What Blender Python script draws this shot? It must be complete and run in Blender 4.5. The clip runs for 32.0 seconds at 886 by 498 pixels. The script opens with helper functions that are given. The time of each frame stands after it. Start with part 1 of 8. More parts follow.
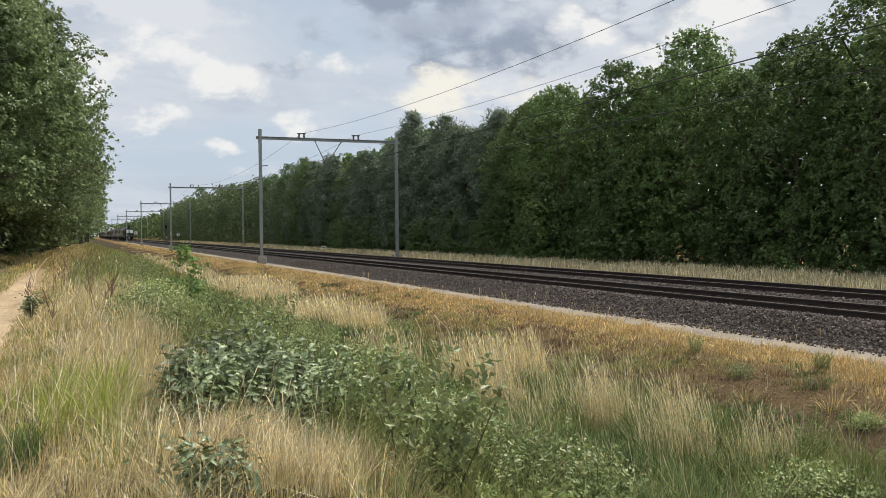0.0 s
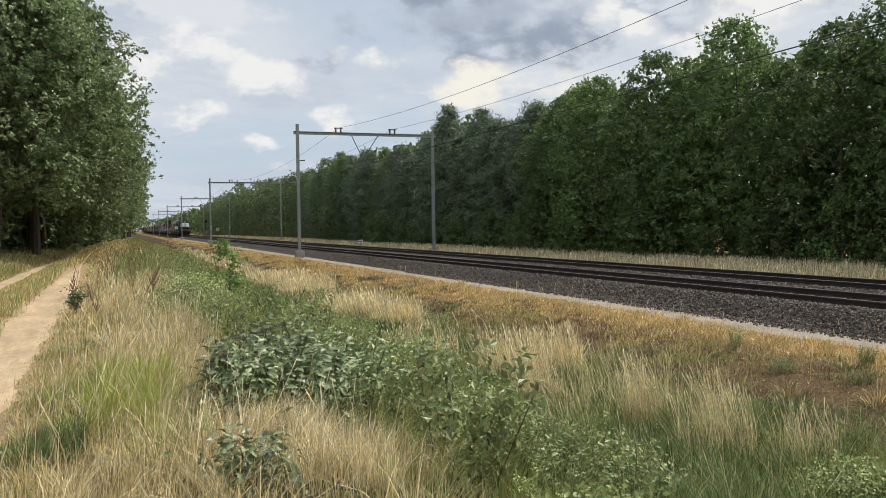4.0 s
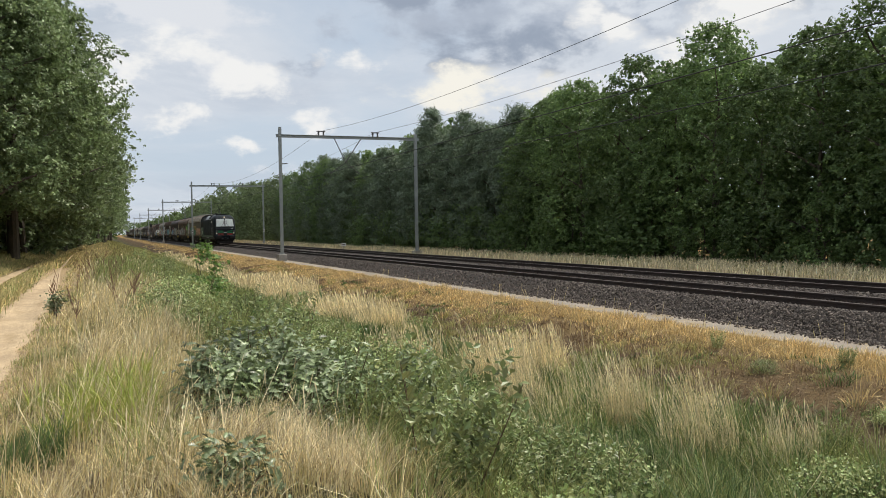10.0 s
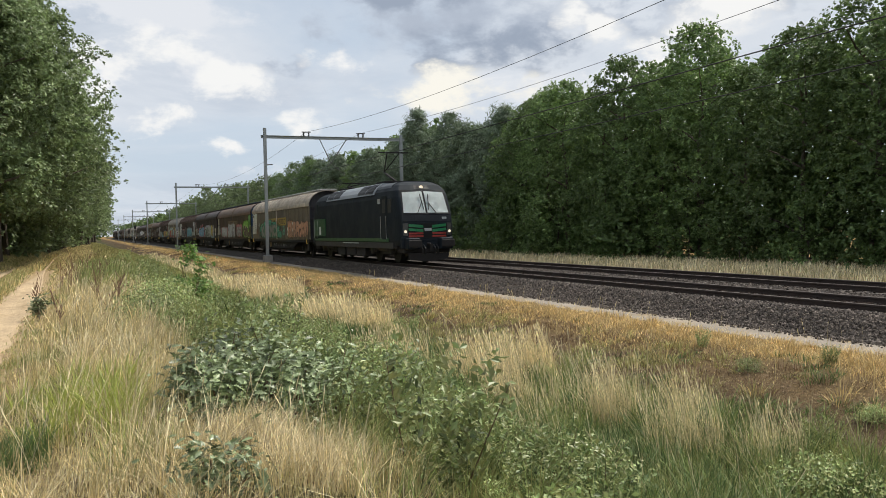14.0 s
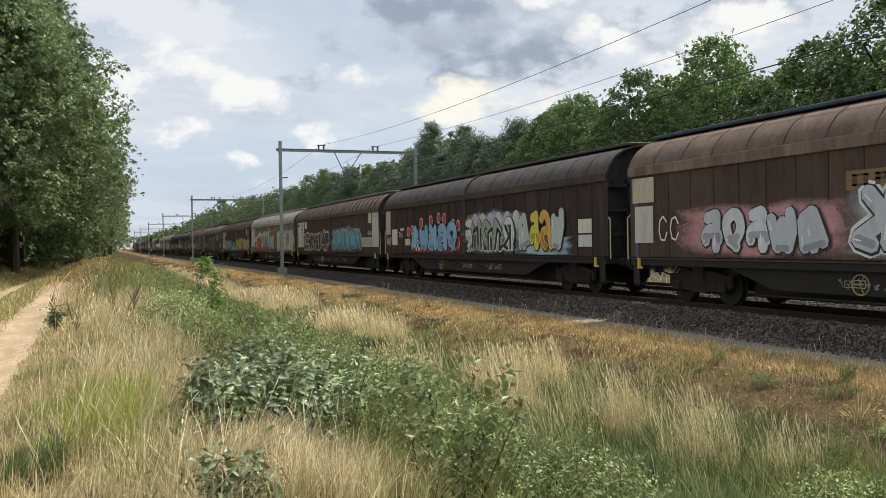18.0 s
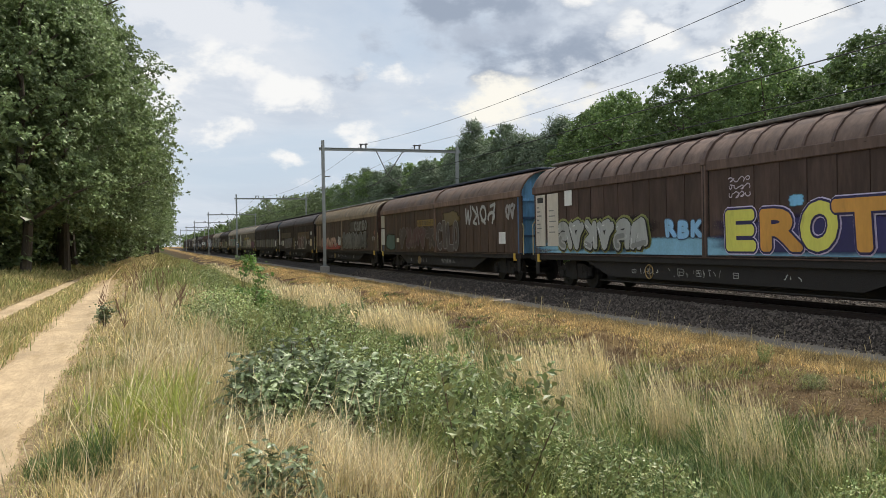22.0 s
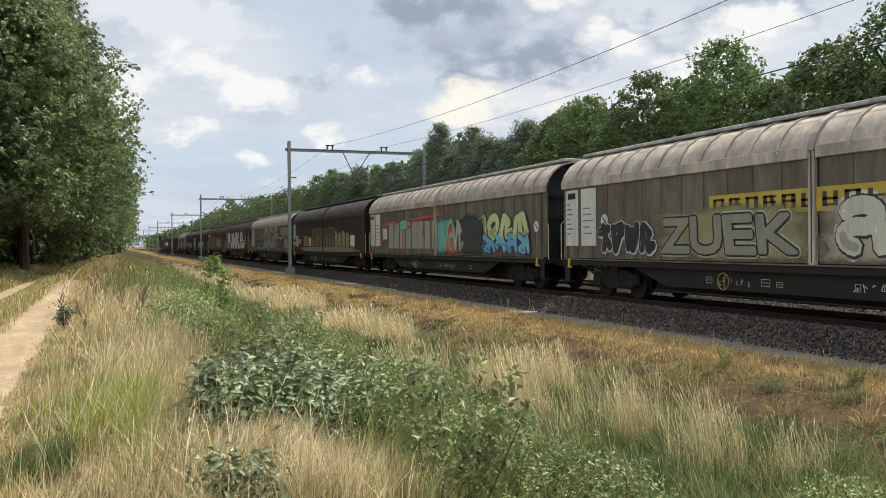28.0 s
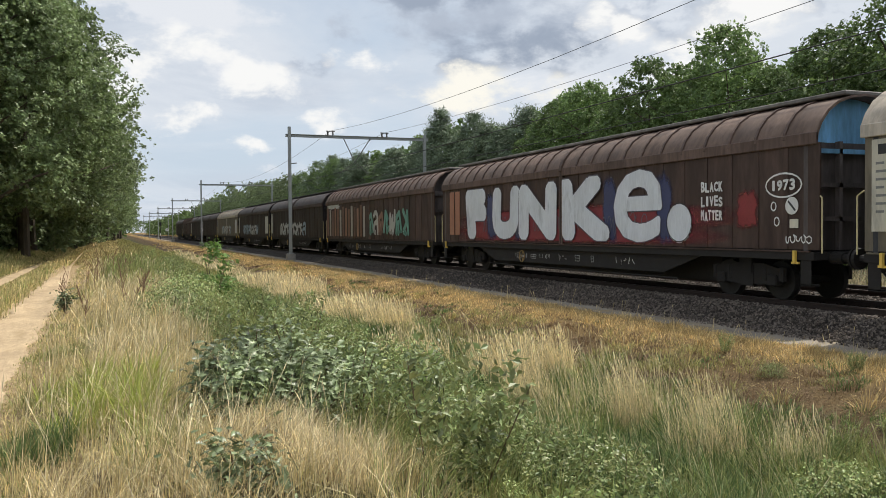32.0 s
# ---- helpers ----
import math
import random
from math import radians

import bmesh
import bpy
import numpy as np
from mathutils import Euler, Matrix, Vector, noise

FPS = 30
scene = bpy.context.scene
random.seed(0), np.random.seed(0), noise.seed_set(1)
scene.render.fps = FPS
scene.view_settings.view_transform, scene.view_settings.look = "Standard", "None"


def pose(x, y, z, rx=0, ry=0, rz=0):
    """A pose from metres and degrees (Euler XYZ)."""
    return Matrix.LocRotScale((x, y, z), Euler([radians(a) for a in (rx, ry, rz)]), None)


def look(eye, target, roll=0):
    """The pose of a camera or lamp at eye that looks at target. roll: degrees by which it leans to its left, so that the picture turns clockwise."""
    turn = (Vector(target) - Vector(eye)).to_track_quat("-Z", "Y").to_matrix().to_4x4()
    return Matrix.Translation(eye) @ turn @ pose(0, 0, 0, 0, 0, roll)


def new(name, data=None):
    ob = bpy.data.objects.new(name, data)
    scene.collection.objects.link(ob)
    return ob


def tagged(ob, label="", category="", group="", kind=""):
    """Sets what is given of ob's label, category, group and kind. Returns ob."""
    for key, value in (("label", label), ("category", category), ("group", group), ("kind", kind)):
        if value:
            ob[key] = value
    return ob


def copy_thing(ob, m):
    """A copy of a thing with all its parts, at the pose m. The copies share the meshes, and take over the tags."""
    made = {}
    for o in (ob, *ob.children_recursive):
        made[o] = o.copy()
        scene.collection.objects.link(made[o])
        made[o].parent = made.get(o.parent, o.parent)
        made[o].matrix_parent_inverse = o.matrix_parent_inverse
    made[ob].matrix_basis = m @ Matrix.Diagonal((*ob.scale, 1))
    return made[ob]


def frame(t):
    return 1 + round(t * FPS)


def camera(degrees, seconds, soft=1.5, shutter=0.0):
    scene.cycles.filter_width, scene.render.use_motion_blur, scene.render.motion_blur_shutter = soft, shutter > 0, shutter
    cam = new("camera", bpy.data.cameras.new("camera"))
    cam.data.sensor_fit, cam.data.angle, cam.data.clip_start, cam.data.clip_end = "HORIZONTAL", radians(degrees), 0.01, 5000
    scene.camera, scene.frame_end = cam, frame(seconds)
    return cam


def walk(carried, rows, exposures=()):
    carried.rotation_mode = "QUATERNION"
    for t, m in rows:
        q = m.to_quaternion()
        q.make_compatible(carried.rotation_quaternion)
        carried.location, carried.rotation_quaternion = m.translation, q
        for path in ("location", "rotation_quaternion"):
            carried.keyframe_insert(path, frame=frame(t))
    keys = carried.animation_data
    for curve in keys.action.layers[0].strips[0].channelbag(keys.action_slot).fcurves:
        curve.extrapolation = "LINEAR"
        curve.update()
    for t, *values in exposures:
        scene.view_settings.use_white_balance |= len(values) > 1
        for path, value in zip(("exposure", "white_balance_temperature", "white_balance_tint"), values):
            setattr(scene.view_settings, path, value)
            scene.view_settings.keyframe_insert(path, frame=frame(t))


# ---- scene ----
import collections

EYE = 1.72
cam = camera(55.2, 32.0, soft=0.8)
PATH = [
    (0.0, pose(0, 0, EYE, 88.869, 0.550, -23.018)),
    (0.5, pose(0, 0, EYE, 89.025, 0.699, -22.532)),
    (1.0, pose(0, 0, EYE, 89.524, 0.707, -21.876)),
    (1.5, pose(0, 0, EYE, 89.308, 0.743, -21.737)),
    (2.0, pose(0, 0, EYE, 88.818, 0.925, -21.108)),
    (2.5, pose(0, 0, EYE, 88.434, 0.820, -20.418)),
    (3.0, pose(0, 0, EYE, 88.397, 0.905, -20.359)),
    (3.5, pose(0, 0, EYE, 88.504, 0.855, -20.484)),
    (5.5, pose(0, 0, EYE, 88.168, 0.776, -20.668)),
    (6.0, pose(0, 0, EYE, 88.157, 0.829, -20.767)),
    (6.5, pose(0, 0, EYE, 88.076, 0.881, -20.913)),
    (7.0, pose(0, 0, EYE, 87.977, 0.981, -21.062)),
    (7.5, pose(0, 0, EYE, 88.038, 1.188, -21.224)),
    (8.0, pose(0, 0, EYE, 88.267, 1.086, -21.568)),
    (8.5, pose(0, 0, EYE, 88.357, 1.075, -21.775)),
    (9.0, pose(0, 0, EYE, 88.510, 0.989, -21.877)),
    (9.5, pose(0, 0, EYE, 88.543, 0.910, -21.893)),
    (10.0, pose(0, 0, EYE, 88.655, 0.895, -21.694)),
    (10.5, pose(0, 0, EYE, 88.816, 0.971, -21.649)),
    (11.0, pose(0, 0, EYE, 88.908, 1.123, -21.700)),
    (11.5, pose(0, 0, EYE, 88.820, 1.132, -21.766)),
    (12.0, pose(0, 0, EYE, 88.578, 1.252, -21.712)),
    (12.5, pose(0, 0, EYE, 88.533, 1.277, -21.702)),
    (13.0, pose(0, 0, EYE, 88.649, 1.300, -22.054)),
    (13.5, pose(0, 0, EYE, 88.786, 1.220, -22.352)),
    (14.0, pose(0, 0, EYE, 88.672, 1.133, -22.644)),
    (14.5, pose(0, 0, EYE, 88.898, 0.912, -23.173)),
    (16.5, pose(0, 0, EYE, 89.501, 0.836, -24.023)),
    (17.0, pose(0, 0, EYE, 89.534, 0.979, -23.594)),
    (17.5, pose(0, 0, EYE, 89.705, 0.930, -22.666)),
    (18.0, pose(0, 0, EYE, 89.578, 0.950, -21.688)),
    (18.5, pose(0, 0, EYE, 89.403, 0.975, -21.191)),
    (19.0, pose(0, 0, EYE, 89.140, 0.963, -20.898)),
    (19.5, pose(0, 0, EYE, 88.965, 1.022, -20.320)),
    (20.0, pose(0, 0, EYE, 89.152, 1.034, -19.825)),
    (20.5, pose(0, 0, EYE, 89.551, 1.133, -19.188)),
    (21.0, pose(0, 0, EYE, 89.665, 0.789, -18.933)),
    (21.5, pose(0, 0, EYE, 89.736, 0.634, -19.003)),
    (22.0, pose(0, 0, EYE, 89.520, 0.908, -18.885)),
    (22.5, pose(0, 0, EYE, 89.389, 1.142, -19.052)),
    (23.0, pose(0, 0, EYE, 89.144, 1.098, -19.456)),
    (23.5, pose(0, 0, EYE, 88.715, 0.940, -20.067)),
    (24.0, pose(0, 0, EYE, 88.596, 0.594, -20.681)),
    (24.5, pose(0, 0, EYE, 89.006, 0.472, -21.195)),
    (25.0, pose(0, 0, EYE, 89.132, 0.563, -21.496)),
    (25.5, pose(0, 0, EYE, 89.281, 0.562, -21.863)),
    (27.5, pose(0, 0, EYE, 89.556, 0.491, -22.211)),
    (28.0, pose(0, 0, EYE, 89.654, 0.490, -21.158)),
    (28.5, pose(0, 0, EYE, 89.756, 0.505, -20.357)),
    (29.0, pose(0, 0, EYE, 89.887, 0.568, -20.017)),
    (29.5, pose(0, 0, EYE, 90.219, 0.520, -20.215)),
    (30.0, pose(0, 0, EYE, 90.357, 0.399, -20.338)),
    (30.5, pose(0, 0, EYE, 90.123, 0.600, -20.208)),
    (31.0, pose(0, 0, EYE, 89.792, 0.613, -20.169)),
    (31.5, pose(0, 0, EYE, 89.277, 0.481, -20.356)),
    (32.0, pose(0, 0, EYE, 88.707, 0.444, -21.122)),
]
walk(cam, PATH, exposures=((0.0, -0.14), (10.0, -0.12), (17.0, -0.02), (32.0, -0.02)))

# ---- world, sun, exposure ----
SUN_EL, SUN_AZ = 58.0, 72.0     # degrees; azimuth from +Y towards +X


def make_world():
    w = bpy.data.worlds.new("sky")
    scene.world = w
    w.use_nodes = True
    nt = w.node_tree
    nt.nodes.clear()
    N, L = nt.nodes.new, nt.links.new
    out = N("ShaderNodeOutputWorld")
    bg = N("ShaderNodeBackground")
    L(bg.outputs[0], out.inputs[0])
    sky = N("ShaderNodeTexSky")
    sky.sky_type = "NISHITA"
    sky.sun_disc = False
    sky.sun_elevation = radians(SUN_EL)
    sky.sun_rotation = radians(SUN_AZ)
    sky.air_density, sky.dust_density = 1.0, 1.5
    tc = N("ShaderNodeTexCoord")
    sep = N("ShaderNodeSeparateXYZ")
    L(tc.outputs["Generated"], sep.inputs[0])

    def math_node(op, a, b=None):
        n = N("ShaderNodeMath")
        n.operation = op
        for i, v in enumerate((a, b)):
            if v is None:
                continue
            if isinstance(v, (int, float)):
                n.inputs[i].default_value = v
            else:
                L(v, n.inputs[i])
        return n.outputs[0]

    zz = math_node("MAXIMUM", sep.outputs[2], 0.0)
    zz = math_node("ADD", zz, 0.16)
    cmb = N("ShaderNodeCombineXYZ")
    L(math_node("DIVIDE", sep.outputs[0], zz), cmb.inputs[0])
    L(math_node("DIVIDE", sep.outputs[1], zz), cmb.inputs[1])

    def noise_node(scale, detail, off, rough=0.55, dist=0.0, flat=True):
        mp = N("ShaderNodeMapping")
        mp.inputs["Location"].default_value = off
        if not flat:
            mp.inputs["Scale"].default_value = (1, 1, 1.7)
        L(cmb.outputs[0] if flat else tc.outputs["Generated"], mp.inputs[0])
        n = N("ShaderNodeTexNoise")
        n.inputs["Scale"].default_value = scale
        n.inputs["Detail"].default_value = detail
        n.inputs["Roughness"].default_value = rough
        n.inputs["Distortion"].default_value = dist
        L(mp.outputs[0], n.inputs["Vector"])
        return n.outputs["Fac"]

    def ramp(v, *stops):
        r = N("ShaderNodeValToRGB")
        r.color_ramp.interpolation = "EASE"
        e = r.color_ramp.elements
        while len(e) < len(stops):
            e.new(0.5)
        for k, (p, c) in zip(e, stops):
            k.position, k.color = p, (*c, 1)
        L(v, r.inputs[0])
        return r.outputs[0]

    def mix(f, a, b):
        m = N("ShaderNodeMix")
        m.data_type = "RGBA"
        L(f, m.inputs[0])
        for s, v in ((6, a), (7, b)):
            if isinstance(v, tuple):
                m.inputs[s].default_value = (*v, 1)
            else:
                L(v, m.inputs[s])
        return m.outputs[2]

    # bearing from the line of the track, and height, for the cloud masses
    az = N("ShaderNodeMath")
    az.operation = "ARCTAN2"
    L(sep.outputs[0], az.inputs[0]), L(sep.outputs[1], az.inputs[1])
    az, el = az.outputs[0], sep.outputs[2]
    wisp = noise_node(13.0, 9, (1.3, 8.2, 0.5), 0.58, 0.1, False)
    puff = noise_node(7.0, 6, (5.3, 2.1, 1.0), 0.55, 0.1, False)

    def mass(bearing, height, wide_, tall_, ragged=1.3, soft=1.5):
        """How deep a direction lies inside one ragged cloud."""
        u = math_node("DIVIDE", math_node("SUBTRACT", az, radians(bearing)), radians(wide_))
        v = math_node("DIVIDE", math_node("SUBTRACT", el, height), tall_)
        d = math_node("ADD", math_node("MULTIPLY", u, u), math_node("MULTIPLY", v, v))
        n = math_node("MULTIPLY", math_node("SUBTRACT", wisp, 0.5), ragged * 4.0)
        n = math_node("ADD", n, math_node("MULTIPLY", math_node("SUBTRACT", puff, 0.5), ragged * 1.6))
        k = math_node("ADD", math_node("SUBTRACT", 1.15, d), n)
        r = N("ShaderNodeMapRange")
        r.interpolation_type = "SMOOTHSTEP"
        L(k, r.inputs[0])
        r.inputs[1].default_value, r.inputs[2].default_value = 0.0, soft
        return r.outputs[0]

    cover = ramp(noise_node(0.62, 8, (3.1, 1.7, 0.0), 0.56, 0.3), (0.30, (0.15, 0.15, 0.15)), (0.56, (1, 1, 1)))
    tone = ramp(noise_node(0.85, 9, (7.3, 4.4, 2.0), 0.6, 0.4), (0.36, (0.60, 0.66, 0.75)), (0.50, (0.72, 0.77, 0.84)), (0.62, (0.88, 0.90, 0.93)))
    thin = N("ShaderNodeVectorMath")
    thin.operation = "SCALE"
    L(sky.outputs[0], thin.inputs[0])
    thin.inputs["Scale"].default_value = 0.10
    haze = mix(ramp(el, (0.0, (0.85, 0.85, 0.85)), (0.5, (0.5, 0.35, 0.35))), thin.outputs[0], (0.62, 0.73, 0.86))
    col = mix(cover, haze, tone)
    white, cream, lit, shade, deep = (0.96, 0.96, 0.95), (1.0, 0.97, 0.88), (0.80, 0.83, 0.88), (0.47, 0.53, 0.63), (0.35, 0.41, 0.51)
    for args, c in (((5.8, 0.176, 5.1, 0.021, 2.25), lit), ((28.7, 0.160, 4.7, 0.026, 2.05), lit), ((2.3, 0.253, 10.3, 0.032, 2.05), lit), ((11.6, 0.073, 2.6, 0.010, 2.25), lit),
                    ((-6.0, 0.25, 10.3, 0.057, 2.05), lit), ((24.6, 0.243, 11.5, 0.064, 1.45), shade), ((36.7, 0.244, 4.4, 0.039, 1.85), shade), ((12.8, 0.188, 2.2, 0.014, 2.25), shade),
                    ((20.7, 0.182, 2.6, 0.011, 2.25), shade), ((42.0, 0.26, 8.0, 0.052, 2.05), shade), ((26.8, 0.205, 7.7, 0.029, 1.45), deep), ((20.8, 0.268, 5.3, 0.021, 1.65), deep),
                    ((2.6, 0.195, 4.2, 0.027, 1.95), white), ((9.4, 0.165, 3.6, 0.025, 1.95), white), ((16.5, 0.192, 3.8, 0.018, 2.05), white), ((13.5, 0.125, 2.2, 0.017, 2.15), white),
                    ((8.6, 0.100, 2.6, 0.013, 2.25), white), ((31.5, 0.238, 1.4, 0.026, 2.15), white), ((33.5, 0.218, 1.7, 0.023, 2.25), white), ((40.8, 0.229, 4.3, 0.030, 1.95), white),
                    ((34.9, 0.186, 2.7, 0.023, 2.15), white), ((29.1, 0.269, 2.5, 0.012, 2.25), white), ((-1.0, 0.13, 6.5, 0.039, 2.25), white), ((23.0, 0.162, 5.9, 0.029, 1.85), cream)):
        f = mass(*args)
        col = mix(f, col, c)
    # the unseen upper sky is brightened to add fill light on ground and train
    lift = N("ShaderNodeMapRange")
    L(el, lift.inputs[0])
    for i, v in enumerate((0.30, 0.75, 1.0, 1.2)):
        lift.inputs[i + 1].default_value = v
    L(lift.outputs[0], bg.inputs[1])
    L(col, bg.inputs[0])


make_world()
sun = new("sun", bpy.data.lights.new("sun", "SUN"))
sun.data.energy, sun.data.angle, sun.data.color = 4.8, radians(1.2), (1.0, 0.94, 0.84)
sun_dir = Vector((math.sin(radians(SUN_AZ)) * math.cos(radians(SUN_EL)), math.cos(radians(SUN_AZ)) * math.cos(radians(SUN_EL)), math.sin(radians(SUN_EL))))
sun.matrix_world = look(sun_dir * 300, (0, 0, 0))
scene.view_settings.exposure = 0.0

# ---- materials ----
def material(name, base, rough=0.7, metal=0.0, vary=0.25, scale=6.0, fine=40.0, bump=0.2, island=0.0, dirt=None, spec=0.5, obj=0.0, stretch=(1, 1, 1), translucent=0.0, coords="Object", hue=None, bdist=0.02, shift=0.0):
    """A procedural surface: base colour varied at two scales, relief, optional stains and variation piece by piece."""
    m = bpy.data.materials.new(name)
    m.use_nodes = True
    nt = m.node_tree
    nt.nodes.clear()
    N, L = nt.nodes.new, nt.links.new
    out, bs = N("ShaderNodeOutputMaterial"), N("ShaderNodeBsdfPrincipled")
    tc, mp = N("ShaderNodeTexCoord"), N("ShaderNodeMapping")
    mp.inputs["Scale"].default_value = stretch
    L(tc.outputs[coords], mp.inputs[0])
    if shift:
        oi, sc = N("ShaderNodeObjectInfo"), N("ShaderNodeVectorMath")
        sc.operation = "SCALE"
        sc.inputs[0].default_value = (shift, shift * 1.7, 0)
        L(oi.outputs["Random"], sc.inputs["Scale"])
        L(sc.outputs[0], mp.inputs["Location"])

    def noise_tex(s, d=4, r=0.6):
        n = N("ShaderNodeTexNoise")
        n.inputs["Scale"].default_value, n.inputs["Detail"].default_value, n.inputs["Roughness"].default_value = s, d, r
        L(mp.outputs[0], n.inputs["Vector"])
        return n.outputs["Fac"]

    def mix(f, a, b, mode="MIX"):
        k = N("ShaderNodeMix")
        k.data_type, k.blend_type = "RGBA", mode
        for s, v in ((0, f), (6, a), (7, b)):
            if isinstance(v, tuple):
                k.inputs[s].default_value = (*v, 1)
            elif isinstance(v, (int, float)):
                k.inputs[s].default_value = v
            else:
                L(v, k.inputs[s])
        return k.outputs[2]

    def remap(v, a, b, c, d):
        r = N("ShaderNodeMapRange")
        L(v, r.inputs[0])
        for i, x in enumerate((a, b, c, d)):
            r.inputs[i + 1].default_value = x
        return r.outputs[0]

    def grey(v):
        c = N("ShaderNodeCombineColor")
        for i in range(3):
            L(v, c.inputs[i])
        return c.outputs[0]

    n1, n2 = noise_tex(scale), noise_tex(fine, 5)
    col = mix(1.0, base, grey(remap(n1, 0.3, 0.7, 1 - vary, 1 + vary)), "MULTIPLY")
    col = mix(1.0, col, grey(remap(n2, 0.3, 0.7, 1 - vary * 0.7, 1 + vary * 0.7)), "MULTIPLY")
    if island:
        g = N("ShaderNodeNewGeometry")
        col = mix(1.0, col, grey(remap(g.outputs["Random Per Island"], 0, 1, 1 - island, 1 + island)), "MULTIPLY")
        if hue:
            w = N("ShaderNodeTexWhiteNoise")
            w.noise_dimensions = "1D"
            L(g.outputs["Random Per Island"], w.inputs["W"])
            col = mix(remap(w.outputs["Value"], 0.25, 1, 0, 1), col, hue)
    if obj:
        o = N("ShaderNodeObjectInfo")
        col = mix(1.0, col, grey(remap(o.outputs["Random"], 0, 1, 1 - obj, 1 + obj)), "MULTIPLY")
    if dirt:
        dcol, lo, hi, ds = dirt
        col = mix(remap(noise_tex(ds, 7, 0.65), lo, hi, 0, 1), col, dcol)
    L(col, bs.inputs["Base Color"])
    L(remap(n1, 0.3, 0.7, max(rough - 0.12, 0.03), min(rough + 0.12, 1)), bs.inputs["Roughness"])
    bs.inputs["Metallic"].default_value = metal
    bs.inputs["Specular IOR Level"].default_value = spec
    if bump:
        b = N("ShaderNodeBump")
        b.inputs["Strength"].default_value, b.inputs["Distance"].default_value = bump, bdist
        L(n2, b.inputs["Height"])
        L(b.outputs[0], bs.inputs["Normal"])
    if translucent:
        t, k = N("ShaderNodeBsdfTranslucent"), N("ShaderNodeMixShader")
        L(col, t.inputs[0])
        k.inputs[0].default_value = translucent
        L(bs.outputs[0], k.inputs[1]), L(t.outputs[0], k.inputs[2])
        L(k.outputs[0], out.inputs[0])
    else:
        L(bs.outputs[0], out.inputs[0])
    return m


def glow(name, colour, strength):
    m = bpy.data.materials.new(name)
    m.use_nodes = True
    b = m.node_tree.nodes["Principled BSDF"]
    b.inputs["Base Color"].default_value = (*colour, 1)
    b.inputs["Emission Color"].default_value = (*colour, 1)
    b.inputs["Emission Strength"].default_value = strength
    return m


M_sand = material("sand", (0.41, 0.31, 0.195), 0.95, vary=0.2, stretch=(1, 0.35, 1), scale=1.8, fine=14, bump=0.7, spec=0.1, dirt=((0.26, 0.19, 0.10), 0.52, 0.80, 2.4), bdist=0.04)
M_slab = material("cinder_path", (0.27, 0.235, 0.19), 0.95, dirt=((0.30, 0.22, 0.10), 0.5, 0.75, 1.3), vary=0.25, scale=0.7, fine=60, bump=0.4, spec=0.1)
M_ballast = material("ballast_bed", (0.050, 0.041, 0.035), 0.95, vary=0.45, scale=2, fine=30, bump=1.0, spec=0.2, bdist=0.05)
M_stone = material("ballast_stone", (0.135, 0.113, 0.096), 0.9, vary=0.2, scale=3, fine=30, bump=0.3, island=0.7, spec=0.2)
M_rail = material("rusty_rail", (0.034, 0.022, 0.017), 0.85, 0.0, vary=0.3, scale=3, fine=40, bump=0.3)
M_railtop = material("worn_rail_head", (0.11, 0.09, 0.08), 0.55, 0.5, vary=0.1, scale=8, fine=60, bump=0.05)
M_sleeper = material("sleeper", (0.045, 0.036, 0.030), 0.9, vary=0.25, scale=3, fine=30, bump=0.4, obj=0.25)
M_steel = material("galvanised_steel", (0.34, 0.36, 0.35), 0.55, 0.35, vary=0.15, scale=2, fine=25, bump=0.1, dirt=((0.20, 0.19, 0.17), 0.62, 0.8, 3))
M_concrete = material("concrete", (0.33, 0.31, 0.28), 0.9, vary=0.2, scale=3, fine=40, bump=0.4)
M_wire = material("wire", (0.05, 0.05, 0.048), 0.6, 0.5, vary=0.1, bump=0)
M_bark = material("bark", (0.085, 0.068, 0.05), 0.95, vary=0.35, scale=3, fine=18, bump=0.8, stretch=(1, 1, 0.25))

# ---- mesh tools ----
def np_mesh(name, verts, quads=None, tris=None, mat=None, smooth=False):
    """A mesh from arrays of corners, four-sided and three-sided faces."""
    me = bpy.data.meshes.new(name)
    verts = np.asarray(verts, dtype=np.float32).reshape(-1, 3)
    q = np.zeros((0, 4), np.int32) if quads is None else np.asarray(quads, np.int32).reshape(-1, 4)
    t = np.zeros((0, 3), np.int32) if tris is None else np.asarray(tris, np.int32).reshape(-1, 3)
    me.vertices.add(len(verts))
    me.vertices.foreach_set("co", verts.ravel())
    me.loops.add(q.size + t.size)
    me.loops.foreach_set("vertex_index", np.concatenate([q.ravel(), t.ravel()]))
    me.polygons.add(len(q) + len(t))
    start = np.concatenate([np.arange(len(q)) * 4, q.size + np.arange(len(t)) * 3]).astype(np.int32)
    me.polygons.foreach_set("loop_start", start)
    me.polygons.foreach_set("use_smooth", np.full(len(q) + len(t), smooth))
    me.update(calc_edges=True)
    if mat:
        me.materials.append(mat)
    return me


def part(name, bm, mat, parent=None, label="", smooth=False):
    """Links a bmesh or a mesh as one object, under a thing or a part."""
    if isinstance(bm, bmesh.types.BMesh):
        me = bpy.data.meshes.new(name)
        bm.to_mesh(me)
        bm.free()
        me.materials.append(mat)
        if smooth:
            me.polygons.foreach_set("use_smooth", [True] * len(me.polygons))
    else:
        me = bm
    ob = new(name, me)
    if parent:
        ob.parent = parent
    if label:
        ob["label"] = label
    return ob


